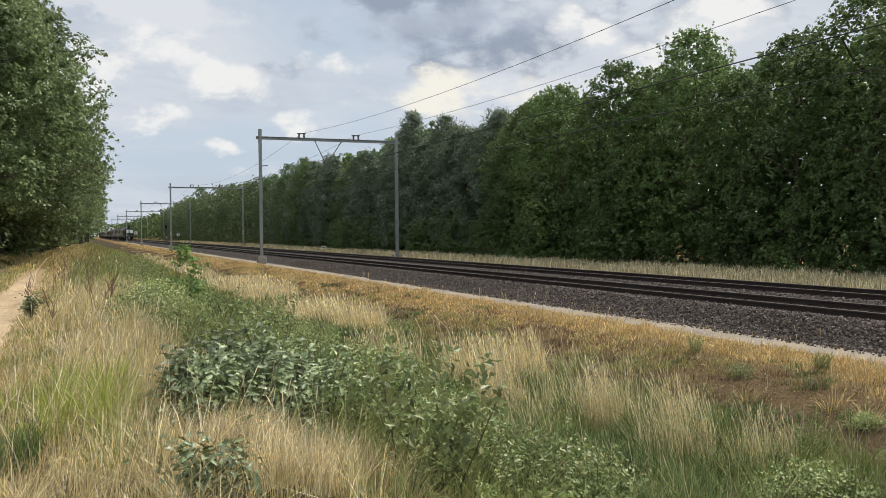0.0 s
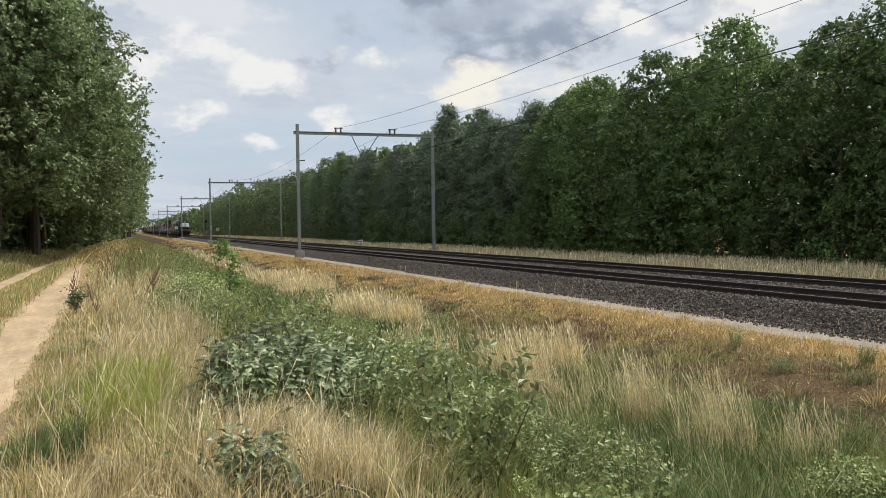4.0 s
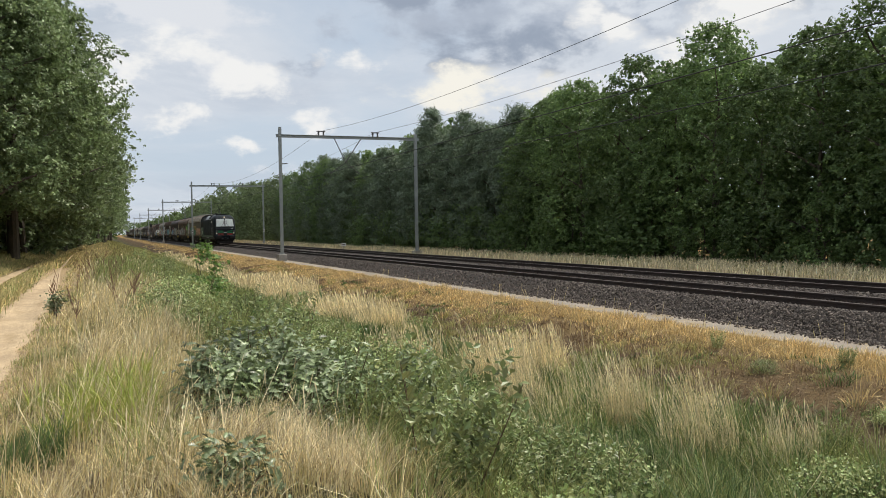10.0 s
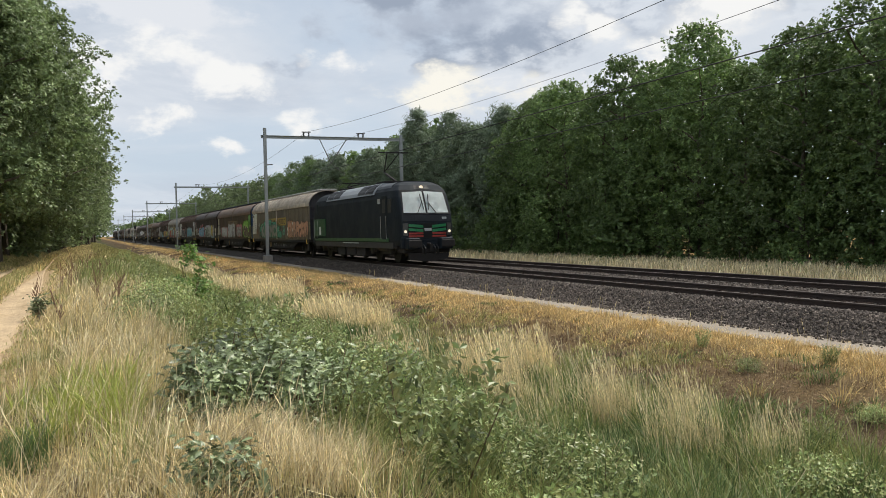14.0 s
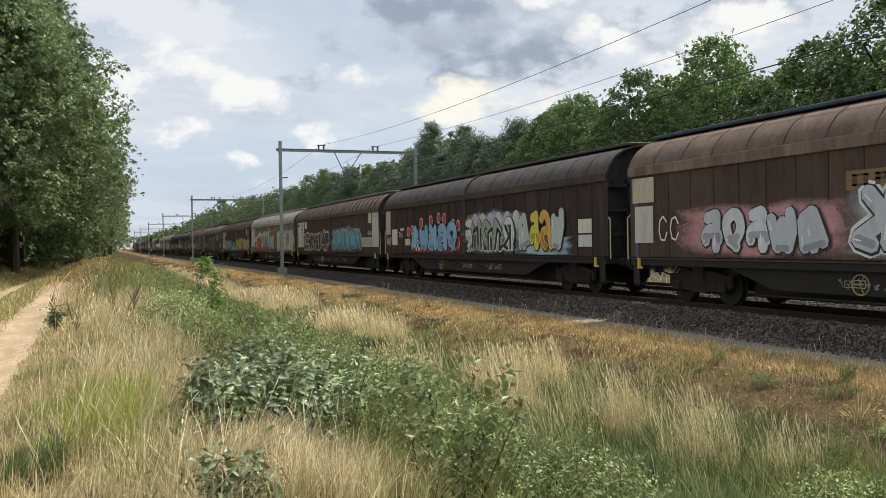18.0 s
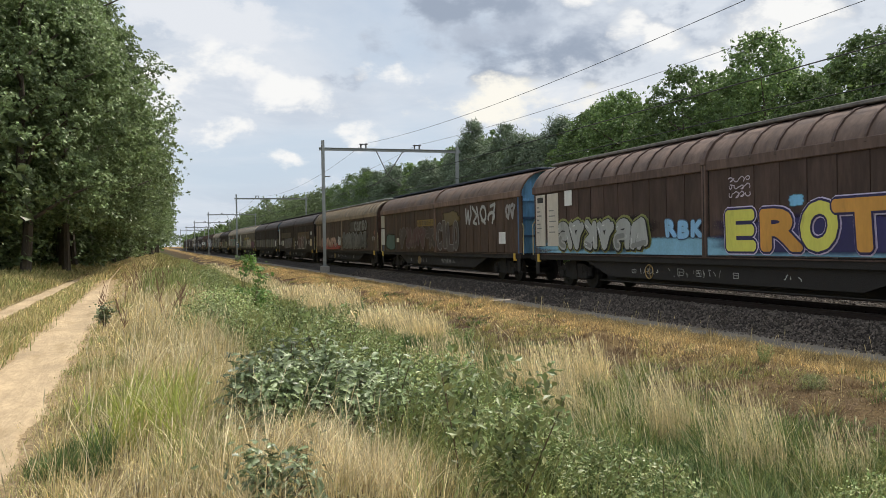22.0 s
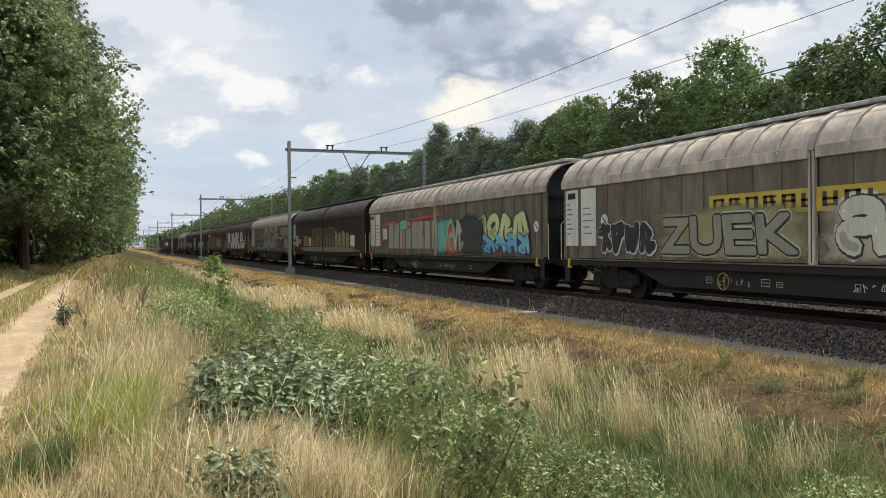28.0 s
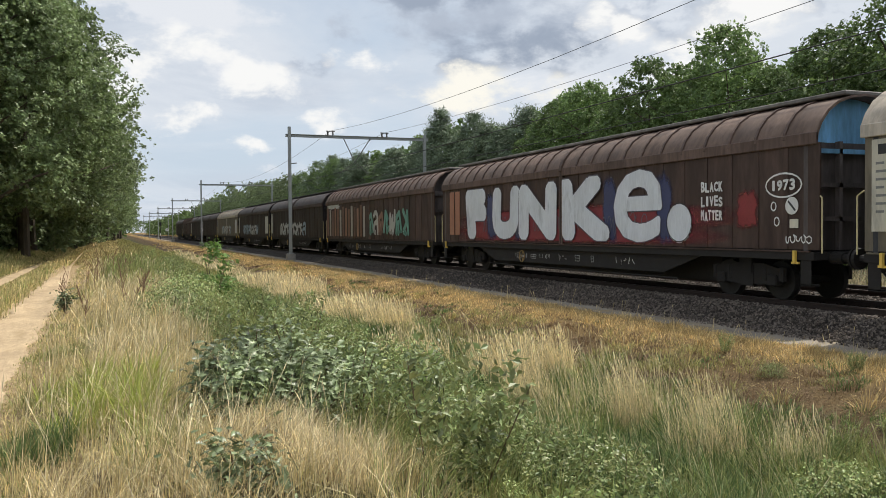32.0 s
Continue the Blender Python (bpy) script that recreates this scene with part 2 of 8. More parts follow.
def box(bm, x0, x1, y0, y1, z0, z1, bevel=0.0):
    m = Matrix.LocRotScale(((x0 + x1) / 2, (y0 + y1) / 2, (z0 + z1) / 2), None, (abs(x1 - x0), abs(y1 - y0), abs(z1 - z0)))
    v = bmesh.ops.create_cube(bm, size=1.0, matrix=m)["verts"]
    if bevel:
        e = {k for w in v for k in w.link_edges}
        bmesh.ops.bevel(bm, geom=list(e), offset=bevel, segments=1, affect="EDGES")
    return bm


def tube(bm, a, b, r0, r1=None, seg=8):
    a, b = Vector(a), Vector(b)
    d = b - a
    m = Matrix.Translation((a + b) / 2) @ d.to_track_quat("Z", "Y").to_matrix().to_4x4()
    bmesh.ops.create_cone(bm, cap_ends=True, segments=seg, radius1=r0, radius2=r0 if r1 is None else r1, depth=d.length, matrix=m)
    return bm


def prism(bm, outline, y0, y1, axis="y"):
    """An outline of (x, z) drawn out from y0 to y1."""
    put = (lambda u, v, w: (u, w, v)) if axis == "y" else (lambda u, v, w: (w, u, v))
    a = [bm.verts.new(put(u, v, y0)) for u, v in outline]
    b = [bm.verts.new(put(u, v, y1)) for u, v in outline]
    n = len(a)
    for i in range(n):
        bm.faces.new((a[i], a[(i + 1) % n], b[(i + 1) % n], b[i]))
    bm.faces.new(a[::-1]), bm.faces.new(b)
    bmesh.ops.recalc_face_normals(bm, faces=bm.faces)
    return bm


def bm_new():
    return bmesh.new()


def smoothstep(a, b, x):
    t = np.clip((x - a) / (b - a), 0, 1)
    return t * t * (3 - 2 * t)

# ---- ground ----
TRACK_X, FAR_X = 15.55, 19.65          # track centres; rail head is z = 0
PX = np.array([-400, -60, -9, -4.6, -1.0, 1.1, 2.2, 3.6, 5.0, 6.4, 8.2, 10.4, 12.0, 12.3, 13.25, 13.4, 14.15, 21.2, 22.1, 23.5, 27.0, 60, 400])
PZ = np.array([0.7, 0.7, 0.50, 0.12, 0.05, 0.08, -0.25, -0.85, -1.2, -1.3, -1.15, -0.72, -0.56, -0.56, -0.56, -0.55, -0.17, -0.17, -0.55, -0.6, -0.5, -0.4, -0.4])


def path_x(y):
    """Centre of the sand path; the second rut runs beside it."""
    return -1.40 - 0.016 * np.clip(y, 0, 75)


def rut_x(y):
    return -3.55 - 0.004 * np.clip(y, 0, 75)


def wobble(x, y):
    return (np.sin(x * 1.7 + y * 0.9) + np.sin(x * 0.6 - y * 1.3 + 1.0) + np.sin(y * 0.37 + x * 2.9 + 2.0)) / 3


def ground_z(x, y):
    x, y = np.asarray(x, float), np.asarray(y, float)
    z = np.interp(x, PX, PZ)
    rough = np.where((x > 12.1) & (x < 22.3), 0.0, 0.05 * np.where(x < 17, np.clip((12.0 - x) / 1.2, 0, 1), 1.0))
    rough = np.where((x < path_x(y) + 0.9) & (x > path_x(y) - 2.2), 0.02, rough)
    ruts = -0.06 * (np.exp(-((x - path_x(y)) / 0.45) ** 2) + np.exp(-((x - rut_x(y)) / 0.35) ** 2))
    return z + rough * wobble(x, y) + ruts


def ground_mesh(name, xs, ys, mat, lift=0.0):
    gx, gy = np.meshgrid(xs, ys)
    gz = ground_z(gx, gy) + lift
    v = np.stack([gx, gy, gz], -1).reshape(-1, 3)
    n, m = len(xs), len(ys)
    i = (np.arange(m - 1)[:, None] * n + np.arange(n - 1)[None]).ravel()
    return np_mesh(name, v, np.stack([i, i + 1, i + n + 1, i + n], -1), mat=mat, smooth=True)


def ground_material():
    """Soil, dead grass and moss in bands that follow the bank, the ditch and the path. Under the grass the soil colour
    also holds the shadow between blades.
    """
    m = bpy.data.materials.new("verge_soil")
    m.use_nodes = True
    nt = m.node_tree
    N, L = nt.nodes.new, nt.links.new
    bs = nt.nodes["Principled BSDF"]
    bs.inputs["Roughness"].default_value = 0.95
    bs.inputs["Specular IOR Level"].default_value = 0.1
    tc, sep = N("ShaderNodeTexCoord"), N("ShaderNodeSeparateXYZ")
    L(tc.outputs["Object"], sep.inputs[0])

    def noise_tex(s, d=5):
        n = N("ShaderNodeTexNoise")
        n.inputs["Scale"].default_value, n.inputs["Detail"].default_value = s, d
        L(tc.outputs["Object"], n.inputs["Vector"])
        return n.outputs["Fac"]

    big, small = noise_tex(0.8), noise_tex(14)
    wob = N("ShaderNodeMath")
    wob.operation = "MULTIPLY_ADD"
    L(big, wob.inputs[0])
    wob.inputs[1].default_value = 2.0
    L(sep.outputs[0], wob.inputs[2])
    mr = N("ShaderNodeMapRange")
    L(wob.outputs[0], mr.inputs[0])
    mr.inputs[1].default_value, mr.inputs[2].default_value = -10.0, 30.0
    rp = N("ShaderNodeValToRGB")
    # stops 0.268 to 0.40 are darkened to stand in for shadowed gaps
    stops = ((0.0, (0.07, 0.065, 0.03)), (0.10, (0.15, 0.135, 0.06)), (0.175, (0.20, 0.165, 0.085)), (0.205, (0.36, 0.275, 0.17)), (0.243, (0.36, 0.275, 0.17)), (0.268, (0.07, 0.056, 0.03)), (0.30, (0.06, 0.055, 0.028)), (0.40, (0.05, 0.052, 0.025)), (0.455, (0.07, 0.055, 0.032)), (0.50, (0.080, 0.056, 0.036)), (0.55, (0.15, 0.108, 0.052)), (0.58, (0.38, 0.27, 0.12)), (0.84, (0.36, 0.29, 0.15)), (0.95, (0.09, 0.075, 0.045)))
    e = rp.color_ramp.elements
    while len(e) < len(stops):
        e.new(0.5)
    for k, (p, c) in zip(e, stops):
        k.position, k.color = p, (*c, 1)
    L(mr.outputs[0], rp.inputs[0])
    # further along, the whole bank is golden turf with brown hollows
    far, turf, on = N("ShaderNodeMapRange"), N("ShaderNodeValToRGB"), N("ShaderNodeMapRange")
    L(sep.outputs[1], far.inputs[0])
    far.inputs[1].default_value, far.inputs[2].default_value = 14.0, 30.0
    L(wob.outputs[0], on.inputs[0])
    on.inputs[1].default_value, on.inputs[2].default_value = 10.3, 11.3
    both = N("ShaderNodeMath")
    both.operation = "MULTIPLY"
    L(far.outputs[0], both.inputs[0]), L(on.outputs[0], both.inputs[1])
    long_, hollow = N("ShaderNodeMapping"), N("ShaderNodeTexNoise")
    long_.inputs["Scale"].default_value, long_.inputs["Rotation"].default_value = (0.9, 0.28, 1.0), (0, 0, 0.5)
    L(tc.outputs["Object"], long_.inputs[0]), L(long_.outputs[0], hollow.inputs["Vector"])
    hollow.inputs["Scale"].default_value, hollow.inputs["Detail"].default_value = 1.1, 4
    for el, (p, c) in zip((turf.color_ramp.elements[0], turf.color_ramp.elements[1]), ((0.40, (0.10, 0.072, 0.038)), (0.56, (0.33, 0.225, 0.09)))):
        el.position, el.color = p, (*c, 1)
    L(hollow.outputs["Fac"], turf.inputs[0])
    bank = N("ShaderNodeMix")
    bank.data_type = "RGBA"
    L(both.outputs[0], bank.inputs[0]), L(rp.outputs[0], bank.inputs[6]), L(turf.outputs[0], bank.inputs[7])
    k = N("ShaderNodeMix")
    k.data_type, k.blend_type = "RGBA", "MULTIPLY"
    k.inputs[0].default_value = 1.0
    r2 = N("ShaderNodeValToRGB")
    r2.color_ramp.elements[0].position, r2.color_ramp.elements[0].color = 0.3, (0.55, 0.52, 0.48, 1)
    r2.color_ramp.elements[1].position, r2.color_ramp.elements[1].color = 0.7, (1.25, 1.2, 1.1, 1)
    L(small, r2.inputs[0])
    L(bank.outputs[2], k.inputs[6]), L(r2.outputs[0], k.inputs[7])
    L(k.outputs[2], bs.inputs["Base Color"])
    b = N("ShaderNodeBump")
    b.inputs["Strength"].default_value, b.inputs["Distance"].default_value = 0.8, 0.06
    L(small, b.inputs["Height"])
    L(b.outputs[0], bs.inputs["Normal"])
    return m


M_soil = ground_material()
gxs = np.concatenate([[-3000, -400, -150, -60, -30, -20], np.arange(-14, 13.2, 0.2), np.arange(13.25, 23.6, 0.15), np.arange(24, 32, 0.5), [36, 45, 60, 120, 400, 3000]])
gys = np.concatenate([[-3000, -300, -60, -20, -10], np.arange(-5, 40, 0.25), np.arange(40, 120, 1.0), np.arange(120, 400, 5), [450, 600, 1000, 3000]])
tagged(new("ground", ground_mesh("ground", gxs, gys, M_soil)), "dry sandy verge falling into an overgrown railway ditch", "ground", kind="structure")
pys = np.concatenate([np.arange(-40, -2, 0.5), np.arange(-2, 24, 0.06), np.arange(24, 74, 0.25)])


def path_strip(name, xc, half, mat, lift, fade):
    cols = np.linspace(-1, 1, 9)
    cx = xc(pys)
    edge = 0.30 * wobble(pys * 1.1, pys * 0.43 + xc(0.0))[:, None] + 0.07 * (np.random.default_rng(int(half * 100)).uniform(-1, 1, (len(pys), 9)))
    taper = 1 - 0.9 * smoothstep(fade, fade + 22.0, pys)[:, None]
    gx = cx[:, None] + cols[None] * half * taper * (1 + edge * np.abs(cols[None]) ** 3)
    gy = np.repeat(pys[:, None], 9, 1)
    gz = ground_z(gx, gy) + lift - 0.05 * np.abs(cols[None]) ** 6
    v = np.stack([gx, gy, gz], -1).reshape(-1, 3)
    i = (np.arange(len(pys) - 1)[:, None] * 9 + np.arange(8)[None]).ravel()
    return np_mesh(name, v, np.stack([i, i + 1, i + 10, i + 9], -1), mat=mat, smooth=True)


for xc, half, fade in ((path_x, 0.52, 26.0), (rut_x, 0.26, 36.0)):
    tagged(new("sand_track", path_strip("sand_track", xc, half, M_sand, 0.025, fade)), "pale bare sand wheel rut of a footpath", "path", "wheel ruts", "structure")
gm = ground_mesh("cinder_path", np.array([12.12, 12.5, 12.8, 13.22]), np.arange(-20, 300, 2.0), M_slab, 0.012)
tagged(new("cinder_path", gm), "narrow grey cinder service path beside the ballast", "path", kind="structure")
gm = ground_mesh("ballast", np.array([13.27, 13.4, 13.8, 14.15, 17.6, 21.2, 21.6, 22.0]), np.concatenate([[-60], np.arange(-20, 400, 5.0), [800]]), M_ballast, 0.015)
tagged(new("ballast", gm), "dark brown crushed-stone ballast bed under two tracks", "ballast", kind="structure")

# ---- tracks ----
RAIL = [(-0.07, -0.172), (0.07, -0.172), (0.07, -0.160), (0.012, -0.145), (0.009, -0.05), (0.036, -0.038), (0.036, -0.006), (0.028, 0.0), (-0.028, 0.0), (-0.036, -0.006), (-0.036, -0.038), (-0.009, -0.05), (-0.012, -0.145), (-0.07, -0.160)]
sleeper_bm = bm_new()
prism(sleeper_bm, [(-1.26, -0.28), (1.26, -0.28), (1.26, -0.15), (1.22, -0.135), (-1.22, -0.135), (-1.26, -0.15)], -0.13, 0.13)
sleeper_me = bpy.data.meshes.new("sleeper")
sleeper_bm.to_mesh(sleeper_me)
sleeper_bm.free()
sleeper_me.materials.append(M_sleeper)


def build_track(cx):
    root = tagged(new("railway_track"), "rusty brown steel rails on dark sleepers in ballast", "railway track", "tracks", "structure")
    root.location = (cx, 0, 0)
    for dx in (-0.752, 0.752):
        part("rail", prism(bm_new(), [(x + dx, z) for x, z in RAIL], -60, 700), M_rail, root)
        part("rail_head", prism(bm_new(), [(dx - 0.030, -0.002), (dx + 0.030, -0.002), (dx + 0.026, 0.004), (dx - 0.026, 0.004)], -60, 700), M_railtop, root, "worn running surface")
    ys = np.arange(-6, 72, 0.6)
    for y in ys:
        s = new("sleeper", sleeper_me)
        s.parent, s.location = root, (0, float(y), 0)
    bm = bm_new()
    for y in np.arange(72.0, 330, 0.6):
        box(bm, -1.26, 1.26, y - 0.13, y + 0.13, -0.28, -0.135)
    part("far_sleepers", bm, M_sleeper, root)["kind"] = "stuff"
    return root


build_track(TRACK_X), build_track(FAR_X)

# ---- overhead line ----
MAST_L, MAST_R, PORTAL_Y = 12.54, 23.55, (-7.0, 65.0, 137.0, 209.0, 281.0, 353.0, 425.0)
BEAM_Z = 9.05


def h_outline(cx, cy, w, t=0.02, web=0.011):
    """Corners of an H section, flanges above and below."""
    h = w / 2
    half = [(-h, -h), (h, -h), (h, -h + t), (web, -h + t), (web, h - t), (h, h - t), (h, h), (-h, h), (-h, h - t), (-web, h - t), (-web, -h + t), (-h, -h + t)]
    return [(cx + x, cy + y) for x, y in half]


def h_column(bm, x, y, z0, z1, w=0.22):
    a, b = ([bm.verts.new((p, q, z)) for p, q in h_outline(x, y, w)] for z in (z0, z1))
    for i in range(12):
        bm.faces.new((a[i], a[(i + 1) % 12], b[(i + 1) % 12], b[i]))
    bm.faces.new(a[::-1]), bm.faces.new(b)
    return bm


def build_portal():
    root = tagged(new("catenary_portal"), "grey galvanised steel overhead-line portal spanning both tracks", "catenary portal", "overhead line portals")
    for x, top in ((MAST_L, 9.72), (MAST_R, 9.45)):
        part("foundation", box(bm_new(), x - 0.32, x + 0.32, -0.32, 0.32, -0.75, -0.02, 0.03), M_concrete, root, "weathered concrete footing")
        part("mast", h_column(bm_new(), x, 0, -0.02, top), M_steel, root)
        part("base_plate", box(bm_new(), x - 0.2, x + 0.2, -0.2, 0.2, -0.02, 0.02), M_steel, root)
    part("beam", prism(bm_new(), h_outline(0, BEAM_Z, 0.22), MAST_L - 0.3, MAST_R + 0.3, "x"), M_steel, root)
    for x in (TRACK_X + 0.2, FAR_X + 0.5):
        for d in (-0.2, 0.2):
            bm = bm_new()
            tube(bm, (x + d, 0, BEAM_Z + 0.1), (x + d, 0, BEAM_Z + 0.42), 0.05, seg=8)
            for k in range(4):
                tube(bm, (x + d, 0, BEAM_Z + 0.14 + k * 0.07), (x + d, 0, BEAM_Z + 0.17 + k * 0.07), 0.08, seg=8)
            part("insulator", bm, M_insul, root, "brown ribbed insulator")
        part("bracket", box(bm_new(), x - 0.34, x + 0.34, -0.05, 0.05, BEAM_Z + 0.40, BEAM_Z + 0.47), M_insul, root)
    part("hanger_strut", tube(bm_new(), (TRACK_X + 1.25, 0, BEAM_Z - 0.1), (17.7, 0, 7.1), 0.035, seg=6), M_insul, root)
    part("hanger_strut", tube(bm_new(), (FAR_X - 0.7, 0, BEAM_Z - 0.1), (17.7, 0, 7.1), 0.035, seg=6), M_insul, root)
    for x in (TRACK_X, FAR_X):
        part("steady_arm", tube(bm_new(), (17.7, 0, 7.1), (x + (0.9 if x < 17 else -0.9), 0, 6.2), 0.025, seg=6), M_insul, root)
    part("side_bracket", tube(bm_new(), (MAST_L, 0, 6.9), (MAST_L + 0.55, 0, 6.95), 0.04, seg=6), M_insul, root)
    return root


M_insul = material("insulator_brown", (0.09, 0.08, 0.075), 0.4, vary=0.15, bump=0.1)
portal = build_portal()
portal.matrix_basis = pose(0, PORTAL_Y[0], 0)
for py in PORTAL_Y[1:]:
    copy_thing(portal, pose(0, py, 0))


def wire(name, x, z_end, sag, r, label, x2=None):
    cu = bpy.data.curves.new(name, "CURVE")
    cu.dimensions, cu.bevel_depth, cu.bevel_resolution = "3D", r, 1
    for a, b in zip(PORTAL_Y, PORTAL_Y[1:]):
        sp = cu.splines.new("POLY")
        sp.points.add(16)
        for i, p in enumerate(sp.points):
            u = i / 16
            p.co = (x + ((x2 or x) - x) * u, a + (b - a) * u, z_end - sag * 4 * u * (1 - u), 1)
    cu.materials.append(M_wire)
    return tagged(new(name, cu), label, "wire", "overhead wires")


wire("messenger_wire", TRACK_X + 0.2, BEAM_Z + 0.45, 1.25, 0.010, "dark sagging overhead messenger wire above the near track")
wire("messenger_wire", FAR_X + 0.5, BEAM_Z + 0.45, 0.85, 0.010, "dark sagging overhead messenger wire above the far track")
wire("contact_wire", TRACK_X, 6.05, 0.05, 0.017, "taut overhead contact wire above the near track")
wire("contact_wire", FAR_X, 6.05, 0.05, 0.017, "taut overhead contact wire above the far track")

# ---- train ----
SPEED, LOCO_BACK = 20.6, 345.88          # metres a second; the locomotive's rear end at the start
# both near-black colours also carry the shade beneath the train
M_under = material("underframe_grime_and_shade", (0.017, 0.0145, 0.013), 0.85, vary=0.3, scale=2, fine=30, bump=0.3)
M_wheel = material("wheel_steel", (0.018, 0.016, 0.014), 0.75, 0.1, vary=0.2, bump=0.1)
M_chrome = material("pale_metal", (0.55, 0.55, 0.53), 0.45, 0.4, vary=0.15, bump=0.1)
PAINTS = {}


def paint(c, rough=0.55):
    """Weathered paint of one colour; streaks run down the wall."""
    key = tuple(round(min(v * 1.2, 0.78), 3) for v in c)
    if key not in PAINTS:
        PAINTS[key] = material("paint", key, rough, vary=0.10, scale=1.3, fine=14, bump=0.03, stretch=(1, 1, 0.3), dirt=(tuple(v * 0.45 + 0.012 for v in key), 0.56, 0.80, 2.2))
    return PAINTS[key]


def wagon_paint(name, c, rust=0.5):
    c = tuple(v * 1.2 for v in c)
    return material(name, c, 0.65, vary=0.28, scale=0.9, fine=9, bump=0.06, stretch=(1, 1, 0.22), obj=0.10, shift=40.0, spec=0.22,
                    dirt=(tuple(v * rust * 0.9 for v in c), 0.44, 0.72, 1.9))


STYLES = {
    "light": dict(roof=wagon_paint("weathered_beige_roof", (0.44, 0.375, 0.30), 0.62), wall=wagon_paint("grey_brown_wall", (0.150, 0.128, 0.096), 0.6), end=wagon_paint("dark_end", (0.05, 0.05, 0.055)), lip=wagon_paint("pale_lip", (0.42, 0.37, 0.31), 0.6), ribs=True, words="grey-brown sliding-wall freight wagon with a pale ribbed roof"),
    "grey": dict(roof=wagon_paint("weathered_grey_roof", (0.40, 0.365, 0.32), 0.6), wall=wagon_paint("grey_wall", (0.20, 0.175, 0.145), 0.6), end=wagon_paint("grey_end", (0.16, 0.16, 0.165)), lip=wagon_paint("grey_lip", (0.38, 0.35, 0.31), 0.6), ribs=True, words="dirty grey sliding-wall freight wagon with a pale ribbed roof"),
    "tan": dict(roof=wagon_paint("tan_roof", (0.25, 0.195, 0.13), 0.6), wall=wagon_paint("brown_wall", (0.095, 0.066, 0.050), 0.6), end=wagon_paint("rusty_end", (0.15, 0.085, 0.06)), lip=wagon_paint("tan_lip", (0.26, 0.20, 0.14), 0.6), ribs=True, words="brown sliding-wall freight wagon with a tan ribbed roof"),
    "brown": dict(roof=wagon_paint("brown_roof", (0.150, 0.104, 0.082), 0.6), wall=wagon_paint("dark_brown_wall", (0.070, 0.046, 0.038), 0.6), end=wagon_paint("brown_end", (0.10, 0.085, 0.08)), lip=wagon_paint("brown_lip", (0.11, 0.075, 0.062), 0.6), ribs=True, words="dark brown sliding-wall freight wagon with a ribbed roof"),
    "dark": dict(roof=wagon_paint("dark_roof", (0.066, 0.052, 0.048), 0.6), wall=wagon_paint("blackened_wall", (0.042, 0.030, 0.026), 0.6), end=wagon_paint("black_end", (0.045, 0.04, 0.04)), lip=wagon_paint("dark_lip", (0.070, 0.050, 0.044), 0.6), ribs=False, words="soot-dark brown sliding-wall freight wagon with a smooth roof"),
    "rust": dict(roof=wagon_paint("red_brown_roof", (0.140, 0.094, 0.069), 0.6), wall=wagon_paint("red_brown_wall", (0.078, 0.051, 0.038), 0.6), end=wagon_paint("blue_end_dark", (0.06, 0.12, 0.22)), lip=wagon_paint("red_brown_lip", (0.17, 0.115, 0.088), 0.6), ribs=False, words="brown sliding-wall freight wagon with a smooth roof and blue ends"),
}
M_ridge = dict(light=wagon_paint("pale_ridge", (0.42, 0.42, 0.40)), grey=wagon_paint("grey_ridge", (0.40, 0.39, 0.36)), tan=wagon_paint("grey_tan_ridge", (0.34, 0.34, 0.32)), brown=wagon_paint("dull_ridge", (0.17, 0.155, 0.14)), rust=wagon_paint("blue_black_ridge", (0.045, 0.055, 0.075)), dark=wagon_paint("soot_ridge", (0.055, 0.052, 0.048)))
M_blue_end = wagon_paint("sky_blue_end", (0.16, 0.36, 0.56), 0.6)
ROOF = [(-1.45, 3.64), (-1.43, 3.80), (-1.33, 4.02), (-1.12, 4.28), (-0.82, 4.48), (-0.45, 4.60), (-0.10, 4.65)]
ROOF = ROOF + [(-x, z) for x, z in ROOF[::-1]]
WALL_X, WALL_Z0, WALL_Z1 = -1.42, 1.22, 3.64


def ribbon(bm, outline, y0, y1, thick):
    """A bent sheet that follows an outline of (x, z)."""
    inner = [(x * (1 - thick / 1.45), z - thick) for x, z in outline]
    return prism(bm, outline + inner[::-1], y0, y1)


def seamed_roof(y0, y1, sheets, thick=0.05):
    """One bent roof sheet; narrow grooves mark where its sheets meet."""
    rows = [(y0, 0.0)]
    for i in range(1, sheets):
        y = y0 + (y1 - y0) * i / sheets
        rows += [(y - 0.03, 0.0), (y - 0.015, 0.022), (y + 0.015, 0.022), (y + 0.03, 0.0)]
    rows.append((y1, 0.0))
    inner = [(x * (1 - thick / 1.45), z - thick) for x, z in ROOF]
    bm, rings = bm_new(), []
    for y, dip in rows:
        rings.append([bm.verts.new((x * (1 - dip / 1.45), y, z - dip)) for x, z in ROOF] + [bm.verts.new((x, y, z)) for x, z in inner[::-1]])
    n = len(rings[0])
    for a, b in zip(rings, rings[1:]):
        for i in range(n):
            bm.faces.new((a[i], a[(i + 1) % n], b[(i + 1) % n], b[i]))
    bm.faces.new(rings[0][::-1]), bm.faces.new(rings[-1])
    bmesh.ops.recalc_face_normals(bm, faces=bm.faces)
    return bm


